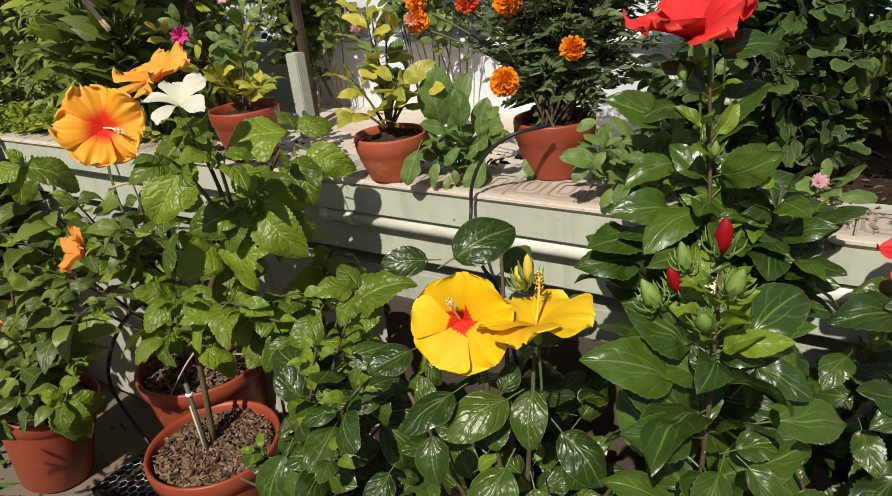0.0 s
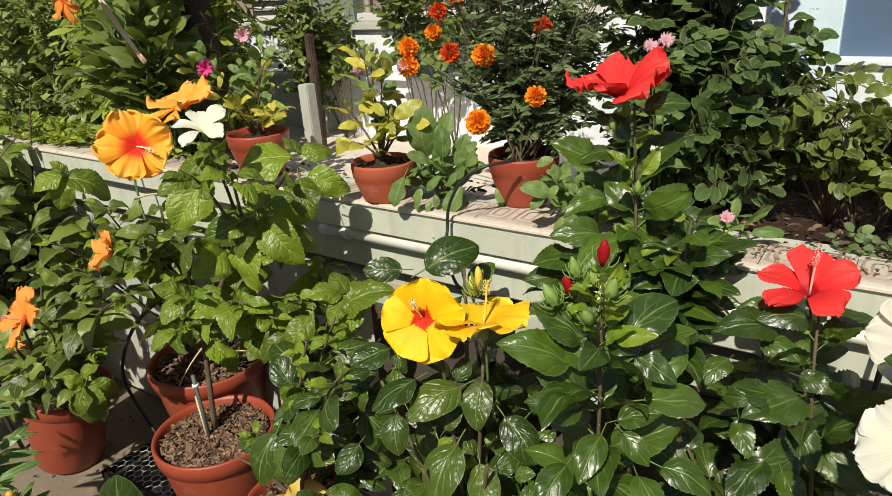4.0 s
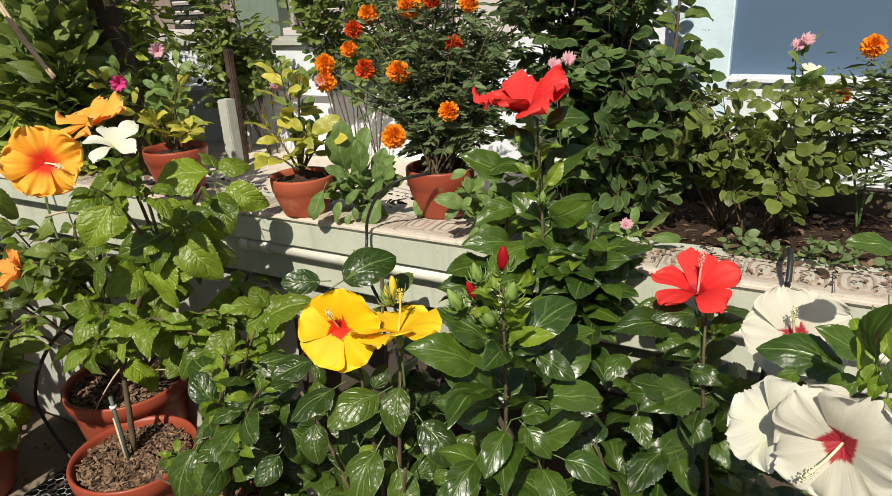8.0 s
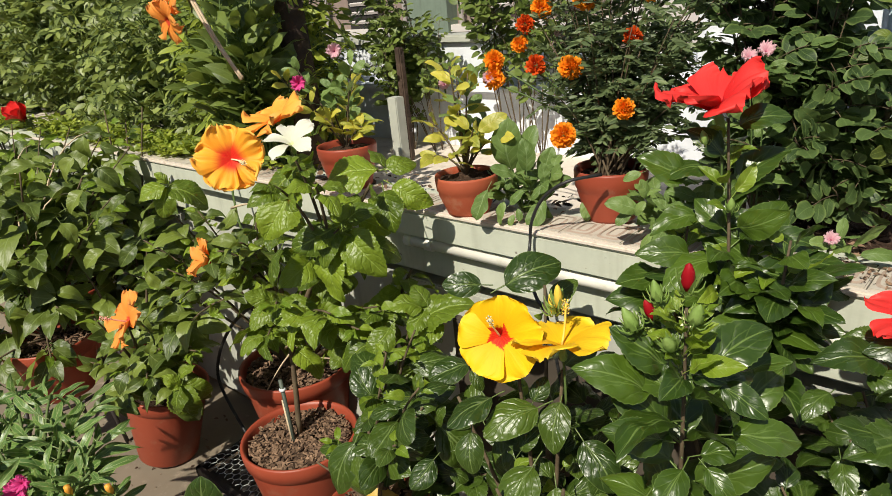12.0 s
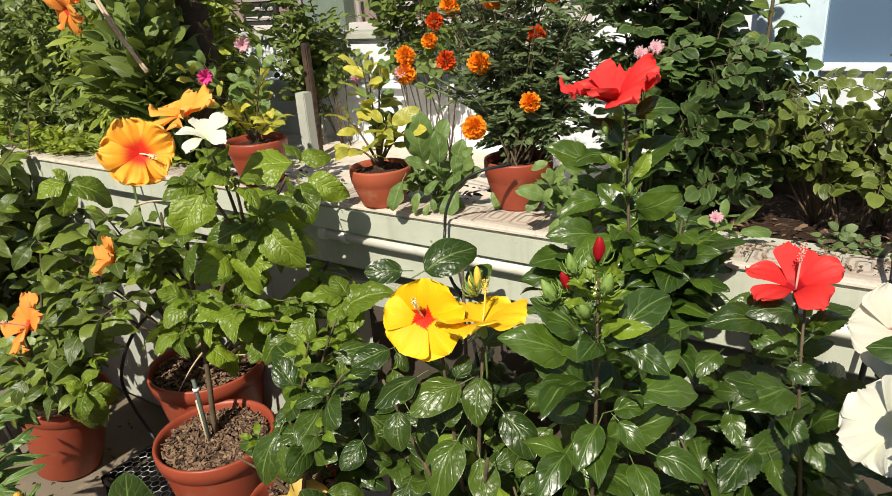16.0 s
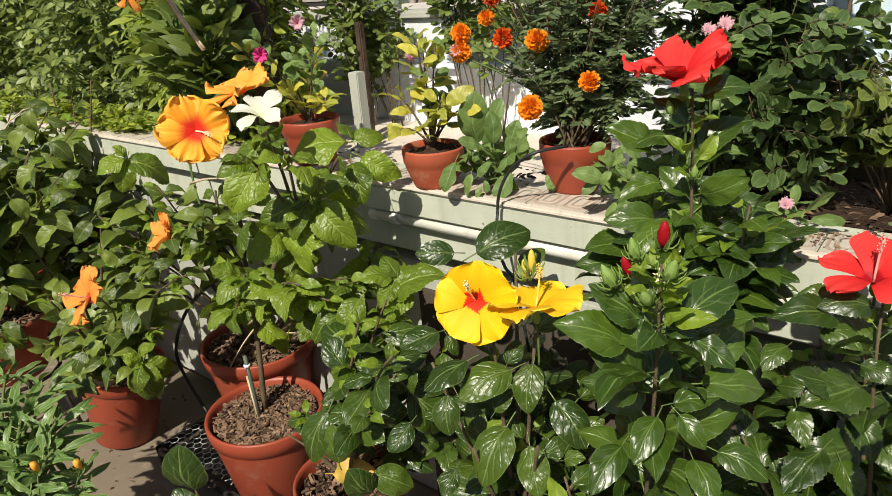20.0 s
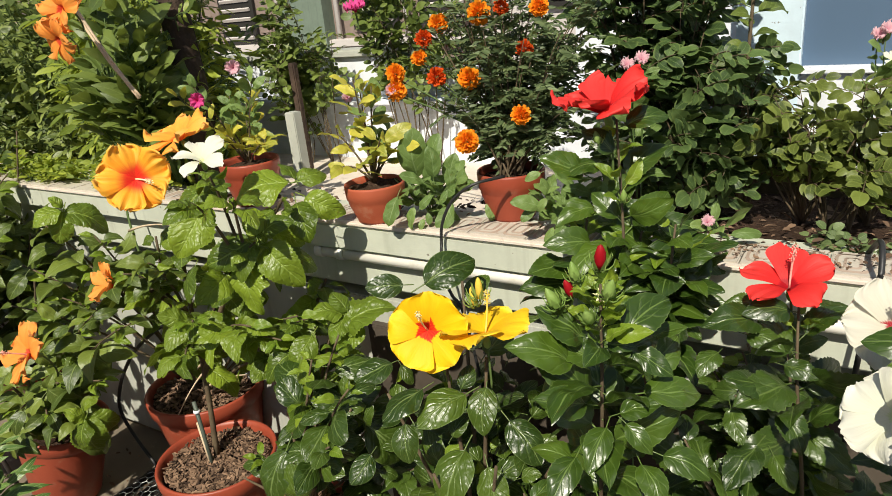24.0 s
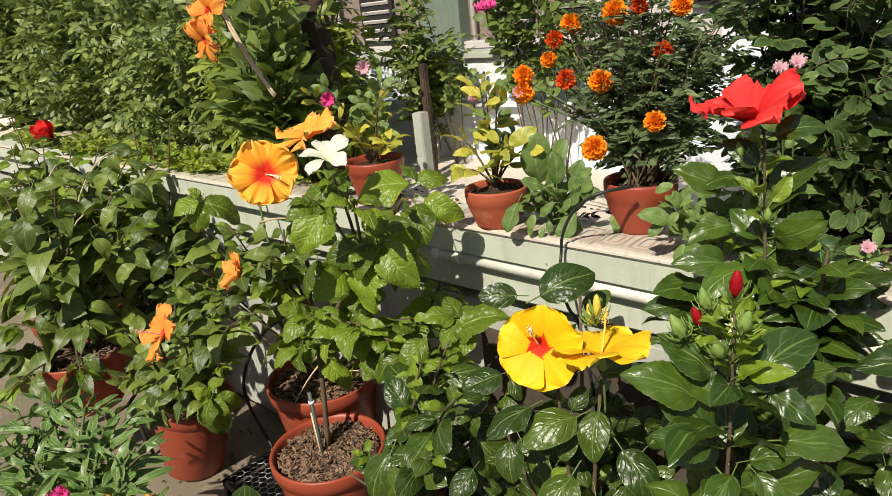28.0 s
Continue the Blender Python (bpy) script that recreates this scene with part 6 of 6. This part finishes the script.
shrub("leafy_shrub", "olive green small-leaved shrub behind the ledge", "bush", (-2.95, 1.55, 0.985), (-2.95, 1.46, 1.48), (0.62, 0.34, 0.60), 190, 9, 0.046, OLIVE, stem=GREEN_STEM, loose=0.6, ratio=0.46, seed=7, singles=300, pairs=2, sag=0.4)
shrub("leafy_shrub", "overgrown green shrub at the planter's far end", "bush", (-4.1, 1.6, 0.985), (-4.1, 1.55, 1.60), (0.80, 0.4, 0.75), 210, 8, 0.060, OLIVE, stem=GREEN_STEM, loose=0.6, ratio=0.42, seed=8, pairs=2, sag=0.4)
shrub("leafy_shrub", "tall green shrub at the planter's far end", "bush", (-5.4, 1.6, 0.985), (-5.4, 1.55, 1.75), (0.9, 0.4, 0.95), 260, 22, 0.085, OLIVE, stem=GREEN_STEM, ratio=0.42, seed=18)
for k, (x, s) in enumerate(((-1.95, 21), (-2.45, 22), (-3.0, 23), (-3.6, 24), (-4.3, 25))):
    shrub("creeping_plant", "low yellowish-green creeper along the ledge top", "plant", (x, 1.16, 1.043), (x, 1.16, 1.085), (0.28, 0.08, 0.06), 60, 12, 0.034, THICKET, stem=GREEN_STEM, ratio=0.45, seed=s, thick=0.002, roots=9)
shrub("rose_bush", "slender pale-leaved rose by the white post", "bush", (-1.62, 1.74, 0.985), (-1.66, 1.70, 1.47), (0.21, 0.09, 0.28), 21, 13, 0.032, ROSE_PALE, ratio=0.66, seed=9, thick=0.0024, reach=0.62, roots=3, singles=300, pairs=2, sag=0.2)
shrub("rose_bush", "slender rose with twiggy stems behind the ledge pots", "bush", (-1.15, 1.76, 0.985), (-1.15, 1.72, 1.54), (0.24, 0.09, 0.22), 15, 13, 0.032, ROSE_PALE, ratio=0.66, seed=12, thick=0.0024, reach=0.62, roots=3, singles=300, pairs=2, sag=0.2)
shrub("leafy_shrub", "broad-leaved green shrub by the dark trunk", "bush", (-1.80, 1.20, 1.043), (-1.77, 1.12, 1.44), (0.22, 0.14, 0.29), 36, 10, 0.105, ROSE_PALE, stem=GREEN_STEM, ratio=0.40, seed=13, thick=0.005, singles=300)

SAGE_LEAVES = {"p": (
    (-0.753, 1.044, 1.128, -0.77, 1.012, 1.064),
    (-0.725, 1.064, 1.097, -0.732, 1.048, 1.048),
    (-0.715, 1.071, 1.091, -0.685, 1.087, 1.124),
    (-0.651, 1.118, 1.095, -0.678, 1.086, 1.034),
    (-0.677, 1.099, 1.097, -0.652, 1.112, 1.13),
    (-0.65, 1.118, 1.134, -0.651, 1.114, 1.182),
    (-0.636, 1.129, 1.12, -0.618, 1.128, 1.179),
    (-0.699, 1.12, 1.156, -0.697, 1.112, 1.231),
    (-0.701, 1.082, 1.156, -0.736, 1.038, 1.182),
    (-0.711, 1.074, 1.148, -0.719, 1.067, 1.125),
    (-0.585, 1.166, 1.086, -0.57, 1.162, 1.045),
    (-0.7, 1.082, 1.08, -0.695, 1.078, 1.051),
    (-0.708, 1.076, 1.066, -0.713, 1.063, 1.041),
    (-0.761, 1.148, 1.147, -0.745, 1.125, 1.271),
    (-0.743, 1.161, 1.159, -0.701, 1.163, 1.251),
    (-0.695, 1.184, 1.127, -0.675, 1.19, 1.197),
), "q": (
    (-0.391, 1.044, 1.131, -0.437, 1.004, 1.153),
    (-0.4, 1.041, 1.122, -0.375, 1.039, 1.152),
    (-0.402, 1.04, 1.131, -0.426, 1.02, 1.104),
    (-0.409, 1.091, 1.19, -0.44, 1.076, 1.175),
    (-0.374, 1.052, 1.155, -0.384, 1.036, 1.194),
    (-0.342, 1.065, 1.131, -0.365, 1.051, 1.156),
    (-0.369, 1.054, 1.085, -0.385, 1.042, 1.053),
    (-0.338, 1.067, 1.102, -0.363, 1.042, 1.065),
    (-0.363, 1.056, 1.116, -0.34, 1.059, 1.095),
    (-0.384, 1.048, 1.162, -0.352, 1.054, 1.174),
)}
for key, at_, lab in (("p", (-0.74, 1.16, 1.043), "grey-green round-leaved plant between the ledge pots"), ("q", (-0.36, 1.16, 1.043), "grey-green leafy plant beside the marigold pot")):
    pq = plant("trailing_plant", lab, "plant", at_)
    rr = random.Random(key)
    for k in range(8):
        a = k * 0.8
        line = bend(at_, (at_[0] + 0.09 * math.cos(a), at_[1] + 0.035 * math.sin(a), at_[2] + rr.uniform(0.06, 0.13)), (0, 0, 0.02), 7)
        stems(pq, at_, [line], GREEN_STEM, 0.003)
        grow_leaves(pq, local(line, at_), LEAF_SAGE, rr, 7, 0.06, start=0.1)
    lay(pq, at_, LEAF_SAGE, SAGE_LEAVES[key], rr, 0.4)

# white post in grey paint: the shade on it is put into its colour
thing("white_post", "weathered white wooden post on the planter, painted grey for shade", "post", data=box_mesh("white_post", (-1.500, 1.47, 0.985), (-1.458, 1.51, 1.235), WALL_PAINT, 0.003))
thing("dark_post", "short dark timber post behind the ledge", "post", data=box_mesh("dark_post", (-1.575, 1.60, 0.985), (-1.548, 1.625, 1.38), BARK, 0.004))
trunk = thing("tree_trunk", "thick dark brown trunk behind the shrubs", "tree", Matrix.Translation((-1.72, 1.30, 1.0427)))
under("trunk", tubes_mesh("trunk", [([(0, 0, 0), (0.01, 0, 0.3), (-0.03, 0.02, 0.7), (0.0, 0.0, 1.3)], [0.052, 0.048, 0.044, 0.035])], BARK, 12), trunk)
under("branch", tubes_mesh("branch", [([(-0.02, 0.01, 0.55), (0.06, -0.05, 0.8), (0.10, -0.10, 1.1)], [0.025, 0.02, 0.012])], BARK, 8), trunk)
cane = thing("dry_cane", "peeling dry cane leaning over the ledge", "stick", data=tubes_mesh("dry_cane", [(smooth_line([(-1.357, 0.86, 1.39), (-1.43, 0.84, 1.52), (-1.52, 0.82, 1.72), (-1.60, 0.8, 2.0)]), 0.005), (smooth_line([(-1.348, 0.858, 1.395), (-1.412, 0.838, 1.49), (-1.500, 0.818, 1.68), (-1.585, 0.798, 1.98)]), 0.0035)], CANE, 8))

# tall bare rose shoot before the blue wall
ts = plant("rose_shoot", "upright thorny rose shoot with dark leaflets", "plant", (-0.06, 1.35, 1.02))
line = smooth_line([(-0.06, 1.35, 1.02), (-0.062, 1.35, 1.25), (-0.056, 1.35, 1.45), (-0.05, 1.35, 1.68)])
stems(ts, (-0.06, 1.35, 1.02), [line], STEM, 0.006)
rr = random.Random(31)
grow_leaves(ts, local(line, (-0.06, 1.35, 1.02)), LEAF_SOFT, rr, 22, 0.060, spread=(70, 100), start=0.5)

# small flowers in the bed
fl = plant("marigold_plant", "tall marigold with orange heads in the soil bed", "plant", (0.30, 1.45, 1.02))
rr = random.Random(33)
for x, y, z, s in ((0.292, 1.45, 1.402, 0.023), (0.251, 1.45, 1.308, 0.018)):
    line = bend((0.32, 1.45, 1.02), (x, y, z - 0.02), (0.02, 0, 0), 8)
    stems(fl, (0.30, 1.45, 1.02), [line], GREEN_STEM, 0.003)
    marigold(fl, (0.30, 1.45, 1.02), (x, y, z), (0.1, -0.6, 0.6), s, POM, int(x * 50))
P, Wy, Fc, Sz = [], [], [], []
for k in range(1100):
    u = Vector((rr.gauss(0, 0.05), rr.gauss(0, 0.04), 0))
    P.append((0.045 + u.x, u.y - 0.06, rr.triangular(0.10, 0.38, 0.30)))
    a = rr.uniform(0, 6.28)
    Wy.append((math.cos(a), math.sin(a), rr.uniform(-0.2, 0.6)))
    Fc.append(some_facing(rr, 0.6))
    Sz.append(rr.uniform(0.02, 0.045))
under("foliage", leaf_cloud_mesh("foliage", FERNY, P, Wy, Fc, Sz, 0.22, nl=3), fl, None, "feathery dark green leaves", "stuff")


def posy(label, base, heads, petals, leaf, size):
    """A small flowering plant: a stem, a few leaves and a head for each place."""
    top = plant("periwinkle", label, "plant", base)
    q = random.Random(len(label) + int(base[0] * 100))
    for h in heads:
        line = bend(base, h, (0.01, 0, 0.01), 7)
        stems(top, base, [line], GREEN_STEM, 0.0025)
        grow_leaves(top, local(line, base), leaf, q, 9, 0.05, start=0.4)
        hibiscus(top, base, h, (0.3, -0.6, 0.7), size, petals, None, q.uniform(0, 70), "", 14 if petals is PALE_PETALS else 5)


posy("pale pink periwinkle rising over the rose bush", (0.17, 1.47, 1.02), ((0.16, 1.45, 1.399), (0.175, 1.45, 1.41)), PALE_PETALS, LEAF_SAGE, 0.018)
posy("white periwinkle rising over the rose bush", (0.22, 1.47, 1.02), ((0.191, 1.45, 1.353),), WHITE_SMALL, LEAF_SAGE, 0.022)
posy("pale pink rose behind the red flower", (-0.25, 1.25, 0.985), ((-0.232, 1.2, 1.397), (-0.261, 1.2, 1.387)), PALE_PETALS, LEAF_SAGE, 0.019)
posy("faded pink rosebud hanging over the ledge", (-0.05, 1.22, 1.02), ((-0.065, 1.046, 1.126),), PALE_PETALS, LEAF_SAGE, 0.016)
posy("red rose by the far end of the ledge", (-3.6, 1.12, 1.043), ((-3.72, 1.06, 1.13),), ROSE_PETALS, LEAF_SOFT, 0.10)

for k, x in enumerate((0.14, 0.27, 0.40, 0.55)):
    shrub("creeping_plant", "small round-leaved creeper at the edge of the soil bed", "plant", (x, 1.235, 1.022), (x, 1.23, 1.055), (0.07, 0.04, 0.03), 10, 6, 0.018, SAGE_SMALL, stem=GREEN_STEM, ratio=0.85, seed=60 + k, thick=0.0016, roots=4)

SEEDLING_BUDS = []
mb = plant("marigold_seedling", "small marigold plant with closed orange buds", "plant", (-1.20, 0.12, 0.0))
pot(mb, 0.09, 0.34, seed=44)
for x, y, z in ((-1.162, 0.179, 0.702), (-1.112, 0.235, 0.690)):
    line = bend((-1.20, 0.12, 0.32), (x, y, z - 0.012), (0.01, 0.0, 0.03), 8)
    stems(mb, (-1.20, 0.12, 0.0), [line], GREEN_STEM, 0.003)
    grow_leaves(mb, local(line, (-1.20, 0.12, 0.0)), LEAF_STRAP, random.Random(int(-x * 100)), 16, 0.06, start=0.3)
    SEEDLING_BUDS.append((x, y, z))

# orange flowers on a branch above the cane
pt = plant("hibiscus_branch", "long hibiscus shoot with two orange flowers", "plant", (-1.62, 1.02, 0.42))
line = smooth_line([(-1.62, 1.02, 0.42), (-1.80, 1.02, 0.92), (-1.84, 1.10, 1.30), (-1.72, 1.04, 1.80), (-1.52, 0.84, 1.88), (-1.40, 0.75, 1.68)])
stems(pt, (-1.62, 1.02, 0.42), [line], GREEN_STEM, 0.0045)
grow_leaves(pt, local(line, (-1.62, 1.02, 0.42)), LEAF_FRESH, random.Random(5), 14, 0.08, start=0.72)
hibiscus(pt, (-1.62, 1.02, 0.42), (-1.36, 0.734, 1.605), (0.02, -0.95, 0.15), 0.060, ORANGE_REFLEX, None, 0, "orange flower seen from behind")
hibiscus(pt, (-1.62, 1.02, 0.42), (-1.372, 0.717, 1.545), (0.0, -0.95, -0.20), 0.058, ORANGE_REFLEX, None, 40, "orange flower seen from behind")

# ---- buds ----
BUD = lathe("bud", [(0.0, -0.5), (0.16, -0.48), (0.24, -0.2), (0.26, 0.05), (0.22, 0.35), (0.13, 0.6), (0.0, 0.72)], RED, 12, 0.10)
BUD_Y = lathe("bud", [(0.0, -0.5), (0.12, -0.48), (0.17, -0.2), (0.20, 0.05), (0.17, 0.35), (0.10, 0.6), (0.0, 0.72)], BUD_YELLOW, 12, 0.10)
BUD_G = lathe("bud", [(0.0, -0.5), (0.20, -0.46), (0.32, -0.15), (0.26, 0.25), (0.10, 0.6), (0.0, 0.72)], CALYX, 12, 0.12)


def bud(parent, base, place, facing, size, me, label="", sepals=5, bracts=7):
    b = under("bud", me, parent, aim(Vector(place) - Vector(base), facing, 0, size), label)
    for k in range(sepals):
        a = 2 * math.pi * k / sepals
        v = [(0.26 * math.cos(a - 0.5), 0.26 * math.sin(a - 0.5), -0.45), (0.26 * math.cos(a + 0.5), 0.26 * math.sin(a + 0.5), -0.45), (0.42 * math.cos(a + 0.25), 0.42 * math.sin(a + 0.25), -0.05), (0.50 * math.cos(a), 0.50 * math.sin(a), 0.30), (0.42 * math.cos(a - 0.25), 0.42 * math.sin(a - 0.25), -0.05)]
        under("sepal", mesh_of("sepal", v, [(0, 1, 2, 4), (4, 2, 3)], CALYX), b)
    for k in range(bracts):
        a = 2 * math.pi * (k + 0.4) / bracts
        c, z = Vector((math.cos(a), math.sin(a), 0)), Vector((0, 0, 1))
        line = [c * 0.16 - z * 0.55, c * 0.42 - z * 0.46, c * 0.60 - z * 0.20, c * 0.66 + z * 0.12]
        under("bract", tubes_mesh("bract", [(line, [0.045, 0.045, 0.035, 0.008])], CALYX, 5), b)
    return b


BUD_O = lathe("bud", [(0.0, -0.5), (0.16, -0.46), (0.24, -0.1), (0.26, 0.2), (0.22, 0.5), (0.0, 0.55)], BUD_ORANGE, 12, 0.10)
for q in SEEDLING_BUDS:
    bud(mb, (-1.20, 0.12, 0.0), q, (0.2, -0.2, 1), 0.026, BUD_O, "closed orange bud")
bud(ph, H, (-0.100, 0.578, 1.235), (0.1, -0.15, 1), 0.029, BUD, "tightly furled red bud")
star = [(0, 0, 0)] + [((0.98 if k % 2 else 0.36) * math.cos(k * 0.3927), (0.98 if k % 2 else 0.36) * math.sin(k * 0.3927), 0.25 if k % 2 else 0.12) for k in range(16)]
under("spent_calyx", mesh_of("spent_calyx", star, [(0, 1 + k, 1 + (k + 1) % 16) for k in range(16)], STAMEN_W), ph, aim(Vector((-0.105, 0.601, 1.173)) - Vector(H), (0.4, -0.8, 0.5), 10, 0.016), "pale open star of a spent flower")
for k in range(16):
    a = k * 2.4
    p = Vector((-0.104 + 0.012 * math.cos(a), 0.574 + 0.012 * math.sin(a), 1.125 + 0.005 * k))
    under("leaf", LEAF_YOUNG[k % 4], ph, leaf_pose(p - Vector(H), p - Vector(H) + Vector((math.cos(a), math.sin(a), 0.8)) * (0.034 - 0.001 * k), Vector((0.2, -0.4, 1))))
bud(ph, H, (-0.135, 0.560, 1.195), (-0.2, -0.3, 0.9), 0.024, BUD, "half-hidden red bud")
bud(ph, H, (-0.152, 0.545, 1.185), (-0.4, -0.2, 0.9), 0.026, BUD_G, "plump green bud")
bud(ph, H, (-0.085, 0.568, 1.198), (0.3, -0.2, 0.9), 0.026, BUD_G, "plump green bud")
bud(ph, H, (-0.105, 0.545, 1.168), (0.0, -0.6, 0.7), 0.024, BUD_G, "small green bud", 9)
bud(ph, H, (-0.128, 0.560, 1.220), (-0.2, -0.1, 1), 0.022, BUD_G, "small green bud")
bud(pi_, I, (-0.185, 0.94, 1.20), (0.1, -0.2, 1), 0.020, BUD_G, "pointed green bud")
bud(pi_, I, (-0.235, 0.95, 1.30), (-0.2, -0.2, 1), 0.020, BUD_G, "green bud under the flower")
bud(pg, G, (-0.363, 0.72, 1.090), (0.05, -0.1, 1), 0.034, BUD_Y, "furled yellow bud")
bud(pg, G, (-0.385, 0.735, 1.065), (-0.1, -0.1, 1), 0.030, BUD_Y, "furled yellow bud")
bud(pk, K, (0.309, 0.545, 1.141), (0.0, -0.5, 0.8), 0.030, BUD_Y, "yellow bud among green leaves")
bud(pa, A, (-1.03, 0.80, 1.30), (0.1, -0.1, 1), 0.026, BUD_Y, "pale bud")

# ---- iron stand with wire mesh ----
st = plant("plant_stand", "low black iron stand topped with hexagonal wire mesh", "stand", (-1.575, 0.885, 0.0))
# black plate added to darken what shows through the mesh
under("tray", box_mesh("tray", (-0.29, -0.16, 0.030), (0.39, 0.19, 0.038), IRON, 0.002), st)
X0, X1, Y0, Y1, Z = -0.30, 0.40, -0.17, 0.20, 0.078
for a, b in (((X0, Y0), (X1, Y0)), ((X0, Y1), (X1, Y1)), ((X0, Y0), (X0, Y1)), ((X1, Y0), (X1, Y1))):
    under("rail", box_mesh("rail", (min(a[0], b[0]) - 0.009, min(a[1], b[1]) - 0.009, Z - 0.03), (max(a[0], b[0]) + 0.009, max(a[1], b[1]) + 0.009, Z - 0.002), IRON, 0.002), st)
for a in ((X0, Y0), (X1, Y0), (X0, Y1), (X1, Y1)):
    under("leg", box_mesh("leg", (a[0] - 0.008, a[1] - 0.008, 0), (a[0] + 0.008, a[1] + 0.008, Z - 0.03), IRON, 0.002), st)
hexes, s = [], 0.0165
for i in range(26):
    for j in range(12):
        cx, cy = X0 + 0.02 + i * s * 1.5, Y0 + 0.02 + (j + 0.5 * (i % 2)) * s * 1.732
        if cx < X1 - 0.02 and cy < Y1 - 0.02:
            pts = [Vector((cx + s * math.cos(k * math.pi / 3), cy + s * math.sin(k * math.pi / 3), Z)) for k in range(4)]
            hexes.append((pts, 0.0016))
under("wire_mesh", tubes_mesh("wire_mesh", hexes, WIRE, 4), st, None, "pale hexagonal chicken wire", "stuff")

# ---- hoses and wires ----
thing("black_hose", "thin black irrigation hose looped beside the pots", "hose", data=tubes_mesh("black_hose", [(smooth_line([(-1.50, 0.93, 0.74), (-1.636, 0.92, 0.677), (-1.816, 0.92, 0.55), (-1.957, 0.92, 0.388), (-1.998, 0.92, 0.256), (-1.851, 0.90, 0.123), (-1.72, 0.88, 0.09)]), 0.006)], HOSE, 8))
thing("black_hose", "thin black hose hanging over the ledge front", "hose", data=tubes_mesh("black_hose", [(smooth_line([(-0.50, 1.10, 1.175), (-0.546, 1.04, 1.17), (-0.60, 1.035, 1.13), (-0.631, 1.035, 1.074), (-0.639, 1.035, 1.019), (-0.61, 0.98, 0.985), (-0.575, 0.96, 0.94), (-0.54, 0.95, 0.89), (-0.50, 0.95, 0.6), (-0.5, 0.97, 0.0)]), 0.0036)], HOSE, 8))
thing("black_hose", "short black hose end on the ledge", "hose", data=tubes_mesh("black_hose", [(smooth_line([(0.19, 1.22, 1.03), (0.205, 1.10, 1.10), (0.21, 1.045, 1.071), (0.207, 1.04, 1.03), (0.19, 1.03, 0.8), (0.19, 1.03, 0.0)]), 0.005)], HOSE, 8))
thing("support_wire", "black support wire between the pots", "wire", data=tubes_mesh("support_wire", [(smooth_line([(-0.30, 1.0, 0.60), (-0.185, 1.0, 0.677), (-0.137, 1.0, 0.712), (-0.08, 1.0, 0.753), (0.05, 0.98, 0.80), (0.14, 0.93, 0.80)]), 0.003)], HOSE, 6))
thing("black_hose", "thin black hose slung along the planter wall", "hose", data=tubes_mesh("black_hose", [(smooth_line([(-3.190, 1.030, 0.795), (-2.986, 1.030, 0.756), (-2.720, 1.030, 0.756), (-2.482, 1.030, 0.804), (-2.258, 1.030, 0.856)]), 0.005)], HOSE, 8))
